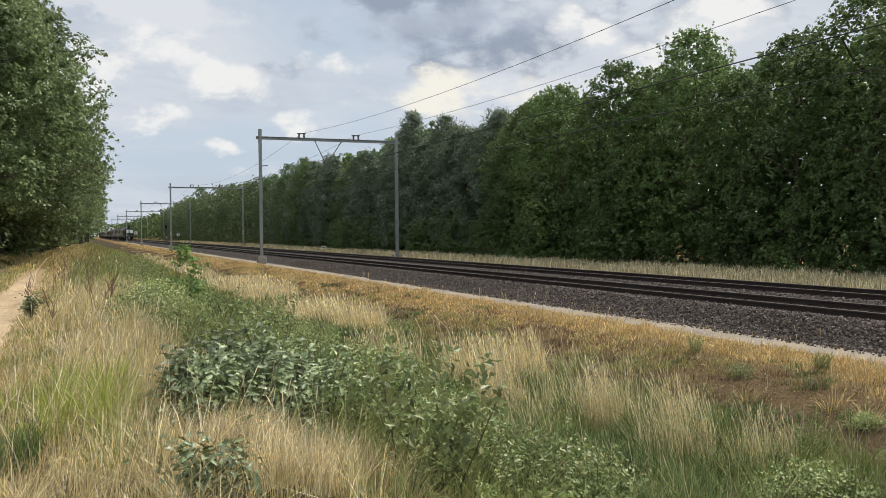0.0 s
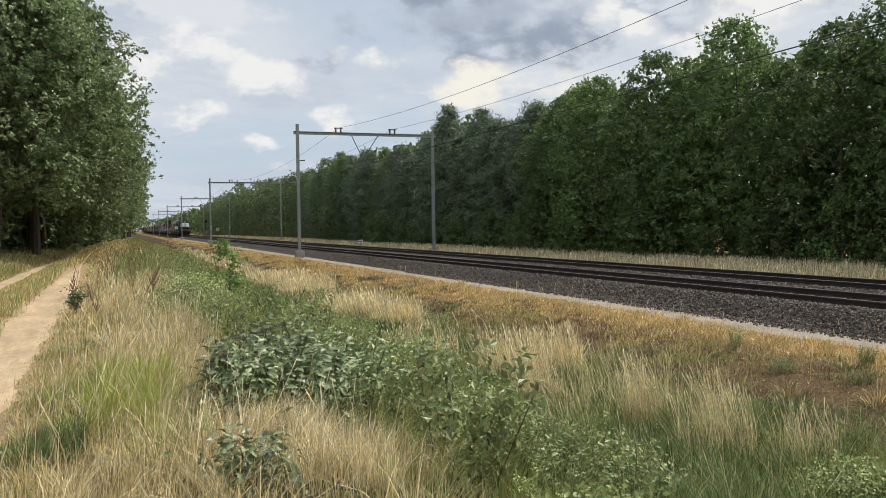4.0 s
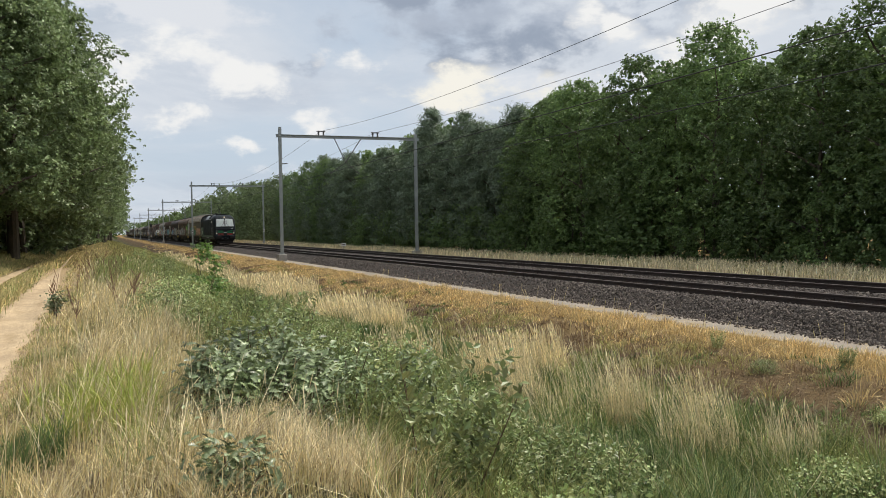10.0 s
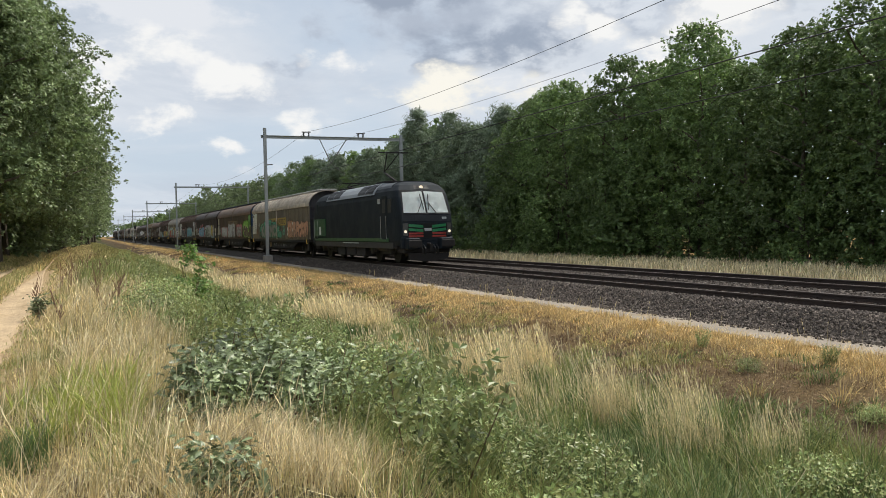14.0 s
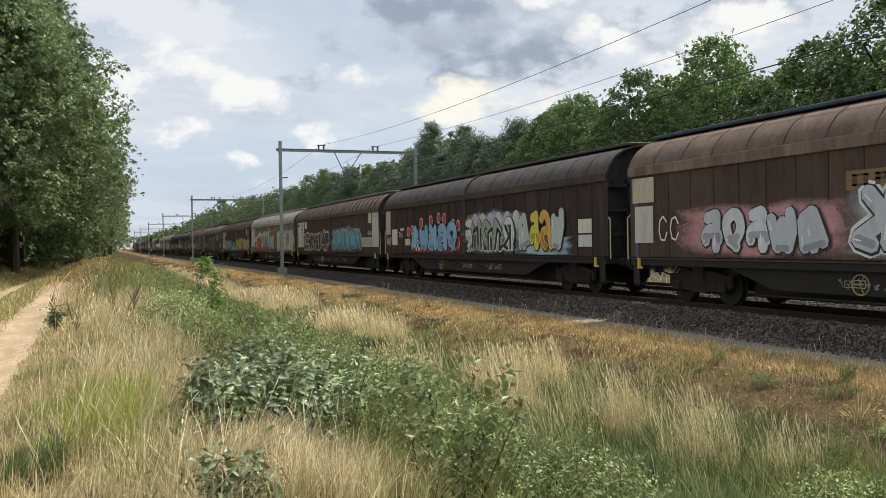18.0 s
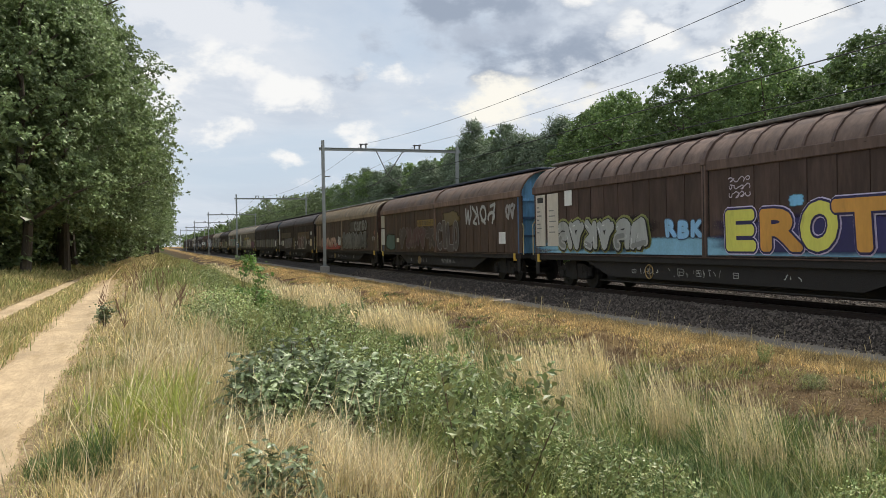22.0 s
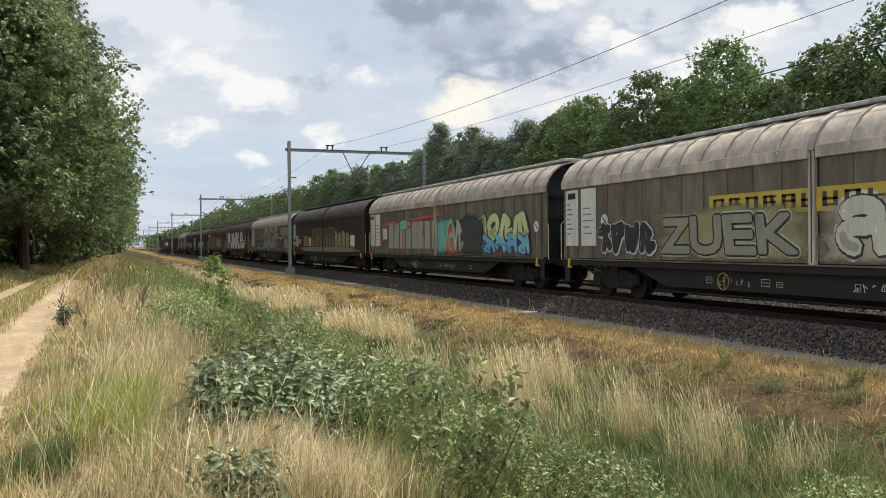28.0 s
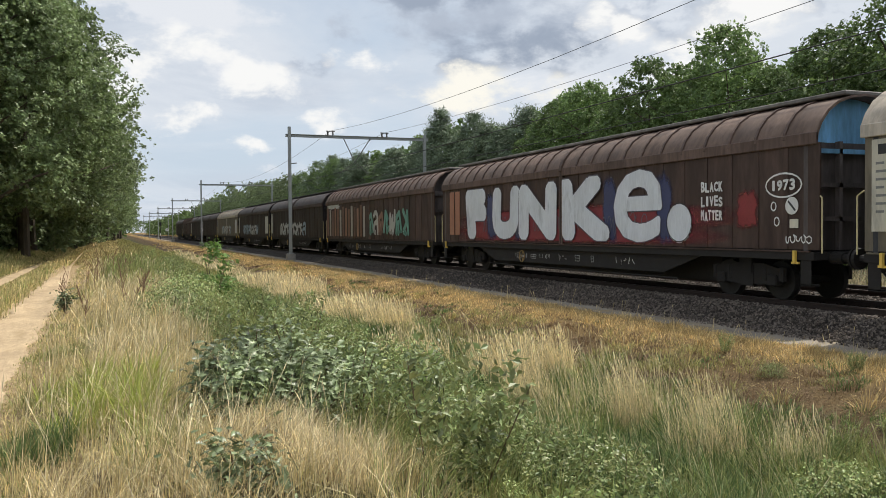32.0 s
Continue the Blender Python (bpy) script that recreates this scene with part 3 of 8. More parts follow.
def wheel_bm(bm, x, r):
    tube(bm, (x - 0.065, 0, 0), (x + 0.065, 0, 0), r, seg=20)
    s = 1 if x > 0 else -1
    tube(bm, (x - 0.065 * s, 0, 0), (x - 0.095 * s, 0, 0), r + 0.028, seg=20)
    tube(bm, (x + 0.065 * s, 0, 0), (x + 0.11 * s, 0, 0), 0.16, seg=10)
    for a in range(6):
        c, d = math.cos(a * 1.047) * r * 0.6, math.sin(a * 1.047) * r * 0.6
        tube(bm, (x + 0.06 * s, c, d), (x + 0.075 * s, c, d), 0.055, seg=6)
    return bm


WHEELS = []
SHARED = {}


def shared(key, make, mat):
    """One mesh, made once for all alike pieces."""
    key = (key, mat.name)
    if key not in SHARED:
        bm = make()
        me = bpy.data.meshes.new(key[0])
        bm.to_mesh(me)
        bm.free()
        me.materials.append(mat)
        SHARED[key] = me
    return SHARED[key]


def put(name, me, parent, at=(0, 0, 0), label="", rz=0.0):
    ob = new(name, me)
    ob.parent, ob.location = parent, at
    ob.rotation_euler[2] = rz
    if label:
        ob["label"] = label
    return ob


def wheelset_mesh(r=0.46):
    def make():
        bm = bm_new()
        wheel_bm(bm, -0.75, r), wheel_bm(bm, 0.75, r)
        tube(bm, (-0.75, 0, 0), (0.75, 0, 0), 0.09, seg=10)
        return bm
    return shared("wheelset%d" % round(r * 100), make, M_wheel)


def bogie_mesh():
    def make():
        bm = bm_new()
        for s in (-1, 1):
            prism(bm, [(-1.25, 0.52), (-1.25, 0.72), (-0.55, 0.86), (0.55, 0.86), (1.25, 0.72), (1.25, 0.52), (0.95, 0.40), (0.45, 0.34), (-0.45, 0.34), (-0.95, 0.40)], s * 1.0 - 0.05, s * 1.0 + 0.05, "x")
            for y in (-0.9, 0.9):
                box(bm, s * 1.0 - 0.12, s * 1.0 + 0.12, y - 0.16, y + 0.16, 0.33, 0.60, 0.03)
                for d in (-0.28, 0.28):
                    tube(bm, (s * 1.0, y + d, 0.45), (s * 1.0, y + d, 0.78), 0.085, seg=8)
            box(bm, s * 1.0 - 0.07, s * 1.0 + 0.07, -0.25, 0.25, 0.30, 0.8)
        box(bm, -1.1, 1.1, -0.22, 0.22, 0.62, 0.97)
        return bm
    return shared("bogie", make, M_under)


def buffer_mesh():
    def make():
        bm = bm_new()
        tube(bm, (0, 0.02, 0), (0, 0.09, 0), 0.235, 0.22, seg=16)
        tube(bm, (0, 0.09, 0), (0, 0.40, 0), 0.085, seg=10)
        tube(bm, (0, 0.34, 0), (0, 0.68, 0), 0.13, seg=12)
        return bm
    return shared("buffer", make, M_under)


def text_mesh(body, bold=0.0):
    """Triangles of a word in the built-in font, one unit high."""
    cu = bpy.data.curves.new("lettering", "FONT")
    cu.body, cu.offset, cu.resolution_u = body, bold, 3
    ob = bpy.data.objects.new("lettering", cu)
    me = bpy.data.meshes.new_from_object(ob)
    me.calc_loop_triangles()
    v = np.array([p.co[:] for p in me.vertices]).reshape(-1, 3)
    t = np.array([k.vertices[:] for k in me.loop_triangles]).reshape(-1, 3)
    bpy.data.objects.remove(ob)
    bpy.data.curves.remove(cu), bpy.data.meshes.remove(me)
    return v, t


SLIDE = [0.0]          # how far the marks of the wagon in hand sit behind its front corner


def wall_flat(name, u, z, faces, mat, parent, l, off, label=""):
    """Flat paint on the near wall. u runs from the rear end towards the front."""
    v = np.stack([np.full(len(u), WALL_X) - off, l - SLIDE[0] - np.asarray(u), np.asarray(z)], -1)
    f = [tuple(k) for k in faces]
    q, t = [k for k in f if len(k) == 4], [k for k in f if len(k) == 3]
    ob = part(name, np_mesh(name, v, q or None, t or None, mat=mat), None, parent, label)
    if len(f) > 40:
        ob["kind"] = "stuff"
    return ob


def rects(name, items, c, parent, l, off=0.006, label=""):
    """Rectangles (u0, u1, z0, z1, lean) of paint or sheet."""
    u, z, f = [], [], []
    for i, (a, b, c0, c1, *lean) in enumerate(items):
        s = lean[0] if lean else 0
        u += [a, b, b + s, a + s]
        z += [c0, c0, c1, c1]
        f.append((4 * i, 4 * i + 1, 4 * i + 2, 4 * i + 3))
    ob = wall_flat(name, u, z, f, paint(c) if isinstance(c, tuple) else c, parent, l, off, label)
    if len(items) > 1:
        ob["kind"] = "stuff"
    return ob


def plate(u0, u1, z0, z1, c, parent, l, label):
    b = box(bm_new(), WALL_X - 0.022, WALL_X - 0.006, l - SLIDE[0] - u1, l - SLIDE[0] - u0, z0, z1)
    return part("placard", b, paint(c), parent, label)


def letters(word, u0, u1, z0, z1, parent, l, fill, outline=None, halo=None, fat=0.06, edge=0.05, glow_=0.14, seed=1, label="", jolt=0.05, slots=None, gap=0.86):
    """Fat spray-painted lettering: the fill swells round each letter, with an edge and a halo under it."""
    r2 = random.Random(seed)
    n = len(word)
    cell = (u1 - u0) / n
    fills = fill if isinstance(fill, list) else [fill]
    tri, rims, lifts = [], [], []
    for i, ch in enumerate(word):
        dz, sc = r2.uniform(-jolt, jolt) * (z1 - z0), r2.uniform(0.94, 1.06)
        if ch == " ":
            continue
        a, b, c, d = slots[i] if slots else (u0 + cell * (i + 0.5 - gap / 2), u0 + cell * (i + 0.5 + gap / 2), z0 + dz, z0 + dz + (z1 - z0) * sc)
        v, t = text_mesh(ch)
        lo, hi = v.min(0), v.max(0)
        s = np.array([(b - a - 2 * fat) / max(hi[0] - lo[0], 0.12), (d - c - 2 * fat) / max(hi[1] - lo[1], 0.12)])
        s[0] = min(s[0], s[1] * 1.9)
        p = (v[:, :2] - lo[:2]) * s + np.array([(a + b) / 2 - (hi[0] - lo[0]) * s[0] / 2, c + fat])
        if outline and fat > 0.04:
            p[:, 0] += r2.uniform(-0.16, 0.16) * (p[:, 1] - (c + d) / 2)
        tri.append((p, t))
        seen = collections.Counter(tuple(sorted((k[j], k[(j + 1) % 3]))) for k in t for j in range(3))
        mine = [[tuple(p[e]), tuple(p[f])] for (e, f), m in seen.items() if m == 1]
        rims += mine
        lifts += [0.008 * len(tri)] * len(mine)
    if halo:
        strokes(rims, float(2 * (fat + edge + glow_)), parent, l, halo, 0.006, label)
    if outline:
        strokes(rims, float(2 * (fat + edge)), parent, l, outline, 0.009, label, lifts)
    for j, colour in enumerate(fills):
        own = [i for i in range(len(tri)) if i % len(fills) == j]
        if not own:
            continue
        keep = [0.008 * (i + 1) for i in own]
        near = [k for k, f in enumerate(lifts) if any(abs(f - q) < 1e-6 for q in keep)]
        strokes([rims[k] for k in near], float(2 * fat), parent, l, colour, 0.0125, label, [lifts[k] for k in near])
        U, Z, X, F = [], [], [], []
        for i in own:
            q, t = tri[i]
            o = len(U)
            U += list(q[:, 0])
            Z += list(np.clip(q[:, 1], WALL_Z0 + 0.02, 3.6))
            X += [0.008 * (i + 1)] * len(q)
            F += [tuple(int(m) + o for m in k) for k in t]
        ob = wall_flat("graffiti", U, Z, F, paint(colour), parent, l, 0.0150, label)
        co = np.array([v.co[:] for v in ob.data.vertices])
        co[:, 0] -= np.array(X)
        ob.data.vertices.foreach_set("co", co.astype(np.float32).ravel())
        ob.data.update()


def strokes(shapes, width, parent, l, c, off, label="", lifts=None):
    """Round-ended brush strokes; each lies a hair above the last, or on the layer that its lift names."""
    U, Z, X, F = [], [], [], []
    for i, pts in enumerate(shapes):
        w = width if isinstance(width, float) else width[i]
        for (a, b), (c2, d) in zip(pts, pts[1:]):
            dx, dz = c2 - a, d - b
            k = math.hypot(dx, dz) or 1e-6
            nx, nz = -dz / k * w / 2, dx / k * w / 2
            ex, ez = dx / k * w * 0.35, dz / k * w * 0.35
            ring = [(a + nx, b + nz), (a + nx * 0.5 - ex, b + nz * 0.5 - ez), (a - nx * 0.5 - ex, b - nz * 0.5 - ez), (a - nx, b - nz), (c2 - nx, d - nz), (c2 - nx * 0.5 + ex, d - nz * 0.5 + ez), (c2 + nx * 0.5 + ex, d + nz * 0.5 + ez), (c2 + nx, d + nz)]
            o = len(U)
            U += [p[0] for p in ring]
            Z += [min(max(p[1], WALL_Z0 + 0.02), 3.6) for p in ring]
            X += [lifts[i] + len(X) // 8 % 40 * 0.00004 if lifts else len(X) // 8 * 0.00012] * 8
            F += [(o, o + 1, o + 2, o + 3), (o, o + 3, o + 4, o + 7), (o + 4, o + 5, o + 6, o + 7)]
    ob = wall_flat("graffiti", U, Z, F, paint(c), parent, l, off, label)
    co = np.array([v.co[:] for v in ob.data.vertices])
    co[:, 0] -= np.array(X)
    ob.data.vertices.foreach_set("co", co.astype(np.float32).ravel())
    ob.data.update()
    ob["kind"] = "stuff"
    return ob


ARC = lambda cx, cz, rx, rz, a0, a1, n=7: [(cx + rx * math.cos(a0 + (a1 - a0) * i / (n - 1)), cz + rz * math.sin(a0 + (a1 - a0) * i / (n - 1))) for i in range(n)]
SHAPES = (
    ([(0.10, 0.05), (0.25, 0.95), (0.75, 0.62)], [(0.50, 0.80), (0.62, 0.02), (1.0, 0.22)]),
    ([(0.05, 0.85), (0.25, 0.05), (0.48, 0.75), (0.70, 0.0), (0.92, 0.55), (0.80, 1.0)],),
    ([(0.75, 0.0), (0.85, 1.0), (0.30, 0.90)], ARC(0.55, 0.32, 0.40, 0.26, 3.6, -0.4)),
    ([(0.35, 0.0), (0.60, 0.50), (0.40, 1.0)], [(0.0, 0.70), (0.95, 0.85)], [(0.62, 0.45), (1.0, 0.10)]),
    (ARC(0.5, 0.55, 0.38, 0.40, -2.2, 3.0, 11) + [(0.35, 0.25), (0.75, 0.0)],),
    ([(0.0, 0.95), (0.40, 0.0), (0.65, 0.6), (1.0, 0.90)], [(0.30, 0.9), (0.72, 1.0)]),
    ([(0.88, 0.0), (0.82, 0.95)], [(0.12, 1.0), (0.75, 0.50), (0.05, 0.12)], [(0.05, 0.12), (0.5, 0.0)]),
    (ARC(0.50, 0.72, 0.36, 0.26, 2.8, -1.2) + ARC(0.46, 0.26, 0.32, 0.24, 1.2, 4.6), [(0.85, 0.55), (0.95, 0.0)]),
    ([(0.05, 0.0), (0.20, 0.75), (0.75, 0.95), (0.95, 0.15)], [(0.50, 0.55), (0.45, 0.0)]),
)


def scrawl(u0, u1, z0, z1, n, fills, outline, parent, l, seed, halo=None, w=0.20, label="spray-painted shapes that cannot be read"):
    """Chunky unreadable lettering: bars and bows, each shape edged and lapping over the one before."""
    rs = random.Random(seed)
    cell, h = (u1 - u0) / n, z1 - z0
    ww = min(w, cell * 0.38, h * 0.30)
    shapes, cols, lifts = [], [], []
    last = -1
    for i in range(n):
        k = rs.choice([j for j in range(len(SHAPES)) if j != last])
        last = k
        drop, lean = rs.uniform(-0.05, 0.05), rs.uniform(-0.28, 0.28)
        wide_ = rs.uniform(0.92, 1.12) - ww / cell * 0.5
        s = [[(u0 + cell * (i + 0.5 + (p + rs.uniform(-0.03, 0.03) - 0.5) * wide_ + lean * (q - 0.5)), z0 + ww * 0.45 + (h - ww * 0.9) * min(max(q + drop, 0), 1)) for p, q in line] for line in SHAPES[k]]
        shapes += s
        cols += [fills[(i + (rs.random() < 0.25)) % len(fills)]] * len(s)
        lifts += [0.008 * (i % 6 + 1)] * len(s)
    e = min(0.05, ww * 0.25)
    if halo:
        strokes(shapes, ww + 2 * e + 0.13, parent, l, halo, 0.006, label)
    if outline:
        strokes([[(p[0] + e * 0.4, p[1] - e * 0.3) for p in s] for s in shapes], ww + 2 * e, parent, l, outline, 0.009, label, lifts)
    for c in dict.fromkeys(cols):
        mine = [(s, f) for s, k, f in zip(shapes, cols, lifts) if k == c]
        strokes([s for s, f in mine], ww, parent, l, c, 0.0120, label, [f for s, f in mine])
        if ww > 0.16:
            low = [([q for q in s if q[1] < z0 + h * 0.45], f) for s, f in mine]
            low = [v for v in low if len(v[0]) > 1]
            if low:
                strokes([v[0] for v in low], ww * 0.5, parent, l, tuple(v * 0.6 for v in c), 0.0138, label, [v[1] for v in low])
            top = [([(a[0] - ww * 0.2, a[1] * 0.9 + b[1] * 0.1), (a[0] * 0.6 + b[0] * 0.4 - ww * 0.2, a[1] * 0.6 + b[1] * 0.4)], f) for s, f in mine for a, b in zip(s[:1], s[1:2])]
            strokes([v[0] for v in top], 0.035, parent, l, tuple(min(v * 1.4 + 0.10, 0.75) for v in c), 0.0150, label, [v[1] for v in top])


def spray_paint(c):
    """Paint that thins out into speckles towards the rim of a sprayed cloud."""
    key = ("spray",) + tuple(round(min(v * 1.2, 0.78), 3) for v in c)
    if key not in PAINTS:
        m = material("spray_haze", key[1:], 0.6, vary=0.15, scale=1.3, fine=14, bump=0)
        nt = m.node_tree
        N, L = nt.nodes.new, nt.links.new
        out = nt.nodes["Material Output"]
        src = out.inputs[0].links[0].from_socket
        at, tc, no, ad, mr, tr, mx = N("ShaderNodeAttribute"), N("ShaderNodeTexCoord"), N("ShaderNodeTexNoise"), N("ShaderNodeMath"), N("ShaderNodeMapRange"), N("ShaderNodeBsdfTransparent"), N("ShaderNodeMixShader")
        at.attribute_name = "spray"
        L(tc.outputs["Object"], no.inputs["Vector"])
        no.inputs["Scale"].default_value, no.inputs["Detail"].default_value, no.inputs["Roughness"].default_value = 5.0, 7, 0.75
        ad.operation = "MULTIPLY_ADD"
        L(no.outputs["Fac"], ad.inputs[0])
        ad.inputs[1].default_value = 0.55
        L(at.outputs["Fac"], ad.inputs[2])
        L(ad.outputs[0], mr.inputs[0])
        mr.inputs[1].default_value, mr.inputs[2].default_value = 0.25, 1.0
        L(mr.outputs[0], mx.inputs[0]), L(tr.outputs[0], mx.inputs[1]), L(src, mx.inputs[2]), L(mx.outputs[0], out.inputs[0])
        PAINTS[key] = m
    return PAINTS[key]


def blob(u0, u1, z0, z1, c, parent, l, seed, off=0.004, n=26, label="sprayed patch of colour"):
    """An uneven cloud of colour behind lettering, thinning out at its rim."""
    rs = random.Random(seed)
    cu, cz = (u0 + u1) / 2, (z0 + z1) / 2
    U, Z, A, F = [cu], [cz], [1.0], []
    rad = [rs.uniform(0.86, 1.08) for i in range(n)]
    for k, fade in ((0.55, 1.0), (0.85, 0.62), (1.12, 0.0)):
        for i in range(n):
            a = 2 * math.pi * i / n
            sq = max(abs(math.cos(a)), abs(math.sin(a)))
            U.append(min(max(cu + (u1 - u0) / 2 * math.cos(a) / sq ** 0.7 * rad[i] * k, 0.62 - SLIDE[0]), l - 0.62 - SLIDE[0]))
            Z.append(min(max(cz + (z1 - z0) / 2 * math.sin(a) / sq ** 0.7 * rad[i] * k, WALL_Z0 + 0.02), 3.5))
            A.append(fade)
    for i in range(n):
        j = (i + 1) % n
        F.append((0, 1 + i, 1 + j))
        F += [(1 + r * n + i, 1 + (r + 1) * n + i, 1 + (r + 1) * n + j, 1 + r * n + j) for r in range(2)]
    ob = wall_flat("graffiti", U, Z, F, spray_paint(c), parent, l, off, label)
    ob.data.attributes.new("spray", "FLOAT", "POINT").data.foreach_set("value", A)
    if "kind" in ob:
        del ob["kind"]
    return ob


def tag(u, z, w, h, parent, l, seed, c=(0.62, 0.62, 0.60), n=5):
    """A thin unreadable signature."""
    rs = random.Random(seed)
    pts = []
    for i in range(n):
        a, k = rs.uniform(0.25, 0.5), rs.choice((-1, 1))
        pts += ARC(u + w * (i + 0.5) / n, z + h * rs.uniform(0.4, 0.6), w / n * a, h * rs.uniform(0.28, 0.5), 2.6, 2.6 + k * rs.uniform(3.2, 5.5), 6)
    strokes([pts], 0.028, parent, l, c, 0.018, "thin sprayed scribble")


def owner_band(u0, u1, z0, z1, parent, l, c=(0.55, 0.40, 0.06), ink=(0.07, 0.045, 0.03)):
    rects("owner_band", [(u0, u1, z0, z1)], c, parent, l, 0.0045, "faded yellow band")
    rs = random.Random(int(u0 * 10))
    k, h, items = (u1 - u0) / 23, z1 - z0, []
    for i in range(11):
        a, c, d, t = u0 + k * (2 * i + 0.55), z0 + h * 0.2, z0 + h * 0.8, k * 0.42
        items.append((a, a + t, c, d))
        if rs.random() < 0.75:
            items.append((a + k * 1.0, a + k * 1.0 + t, c, d, rs.choice((0, 0, -0.1))))
        for q in rs.sample((0.0, 0.42, 0.84), 2):
            items.append((a, a + k * 1.4, c + (d - c) * q, c + (d - c) * (q + 0.18)))
    rects("band_lettering", items, ink, parent, l, 0.0085, "dark lettering reduced to blocks")


def handwheel_bm(y):
    """A ring on three spokes."""
    bm = bm_new()
    rim = [(-1.345, y + 0.21 * math.cos(a * 0.393), 0.72 + 0.21 * math.sin(a * 0.393)) for a in range(17)]
    for a, b in zip(rim, rim[1:]):
        tube(bm, a, b, 0.017, seg=5)
    for a in (0, 5, 11):
        tube(bm, (-1.345, y, 0.72), rim[a], 0.011, seg=5)
    return bm


def build_wagon(l, style, split=None, blue=False, extra="", gable=None):
    SLIDE[0] = 0.0
    st = STYLES[style]
    root = tagged(new("freight_wagon"), st["words"] + extra, "freight wagon", "wagons of the train")
    y0, y1 = 0.58, l - 0.58
    spans = [(y0, y1)] if not split else [(y0, l - split - 0.16), (l - split + 0.16, y1)]
    for a, b in spans:
        core = [(-1.38, 1.18), (1.38, 1.18), (1.40, 3.60), (0.8, 4.40), (-0.8, 4.40), (-1.38, 3.60)]
        part("body", prism(bm_new(), core, a + 0.52, b - 0.52), M_under, root)
        part("far_wall", box(bm_new(), 1.40, 1.43, a, b, WALL_Z0, WALL_Z1), st["wall"], root)
        mid = (a + b) / 2 if not split else (a + b) / 2
        halves = [(a, mid - 0.10), (mid + 0.10, b)] if not split else [(a, b)]
        n = 12 if not split else 12
        for h0, h1 in halves:
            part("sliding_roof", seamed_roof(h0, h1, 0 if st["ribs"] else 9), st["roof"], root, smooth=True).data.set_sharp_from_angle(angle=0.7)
            step = (h1 - h0) / n
            post = 0.065 if st["ribs"] else 0.030
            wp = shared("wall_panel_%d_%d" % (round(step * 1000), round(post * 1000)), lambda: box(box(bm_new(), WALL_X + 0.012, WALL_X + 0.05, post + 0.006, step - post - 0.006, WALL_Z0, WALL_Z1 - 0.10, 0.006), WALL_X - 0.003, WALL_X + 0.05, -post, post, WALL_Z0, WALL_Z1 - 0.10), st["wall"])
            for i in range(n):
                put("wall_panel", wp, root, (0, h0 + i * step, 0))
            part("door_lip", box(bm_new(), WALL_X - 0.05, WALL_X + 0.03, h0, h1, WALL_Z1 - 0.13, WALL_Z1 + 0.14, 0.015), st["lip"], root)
            if st["ribs"]:
                def rib():
                    bm = bm_new()
                    ribbon(bm, [(x * 1.02, z + 0.035) for x, z in ROOF[:9]], -0.035, 0.035, 0.05)
                    return bm
                me = shared("roof_rib", rib, st["lip"])
                for i in range(1, n):
                    put("roof_rib", me, root, (0, h0 + i * step, 0))
        if not split:
            arch = [(WALL_X - 0.055, 1.2)] + [(x * 1.03, z + 0.05) for x, z in ROOF]
            bm = bm_new()
            ribbon(bm, arch[1:], mid - 0.09, mid + 0.09, 0.07)
            box(bm, WALL_X - 0.05, WALL_X + 0.04, mid - 0.09, mid + 0.09, 1.2, 3.66)
            part("centre_post", bm, st["lip"], root)
            part("centre_seam", box(bm_new(), WALL_X - 0.056, WALL_X - 0.05, mid - 0.014, mid + 0.014, 1.24, 3.7), M_under, root, "dark joint between the doors")
        part("ridge_gutter", box(bm_new(), -0.62, 0.62, a + 0.02, b - 0.02, 4.62, 4.72, 0.02), M_ridge[style] if style in M_ridge else st["end"], root)
        for e, s in ((a, 1), (b, -1)):
            em = M_blue_end if blue else st["end"]
            z = [(-1.30, 3.60)] + [(x * 0.93, q - 0.06) for x, q in ROOF[2:12]] + [(1.30, 3.60)]
            w = e + s * 0.45
            part("end_gable", prism(bm_new(), z, w - 0.03, w + 0.03), gable or em, root)
            part("end_wall", box(bm_new(), -1.30, 1.30, w - 0.03, w + 0.03, 1.2, 3.60), em if style == "rust" else st["end"], root)
            for q in (1.9, 2.65, 3.40):
                part("end_beam", box(bm_new(), -1.36, 1.36, w - s * 0.13 - 0.04, w - s * 0.13 + 0.04, q - 0.05, q + 0.05), em if q > 3 else st["end"], root)
            for x in (-1.36, -0.45, 0.45, 1.36):
                part("end_post", box(bm_new(), x - 0.05, x + 0.05, w - s * 0.17, w - s * 0.05, 1.2, 3.62), st["end"], root)
            part("hand_rail", tube(tube(bm_new(), (-1.40, e - s * 0.12, 1.15), (-1.40, e - s * 0.12, 2.35), 0.018, seg=6), (-1.40, e - s * 0.12, 2.35), (-1.40, e + s * 0.05, 2.45), 0.018, seg=6), M_handrail, root, "cream-yellow grab rail")
    part("sill", box(bm_new(), -1.44, 1.44, 0.66, l - 0.66, 0.99, 1.17, 0.01), M_under, root)
    part("door_track", box(bm_new(), -1.47, -1.43, 0.75, l - 0.75, 1.165, 1.20), st["wall"], root)
    # dark box added to block the sunlit view beneath the wagon
    part("centre_sill", box(bm_new(), -0.55, 0.55, 4.7, l - 4.7, 0.30, 0.99), M_under, root)
    for x in (-1.30, 1.30):
        part("belly_girder", prism(bm_new(), [(4.6, 0.99), (6.2, 0.50), (l - 6.2, 0.50), (l - 4.6, 0.99)], x - 0.03, x + 0.03, "x"), M_under, root)
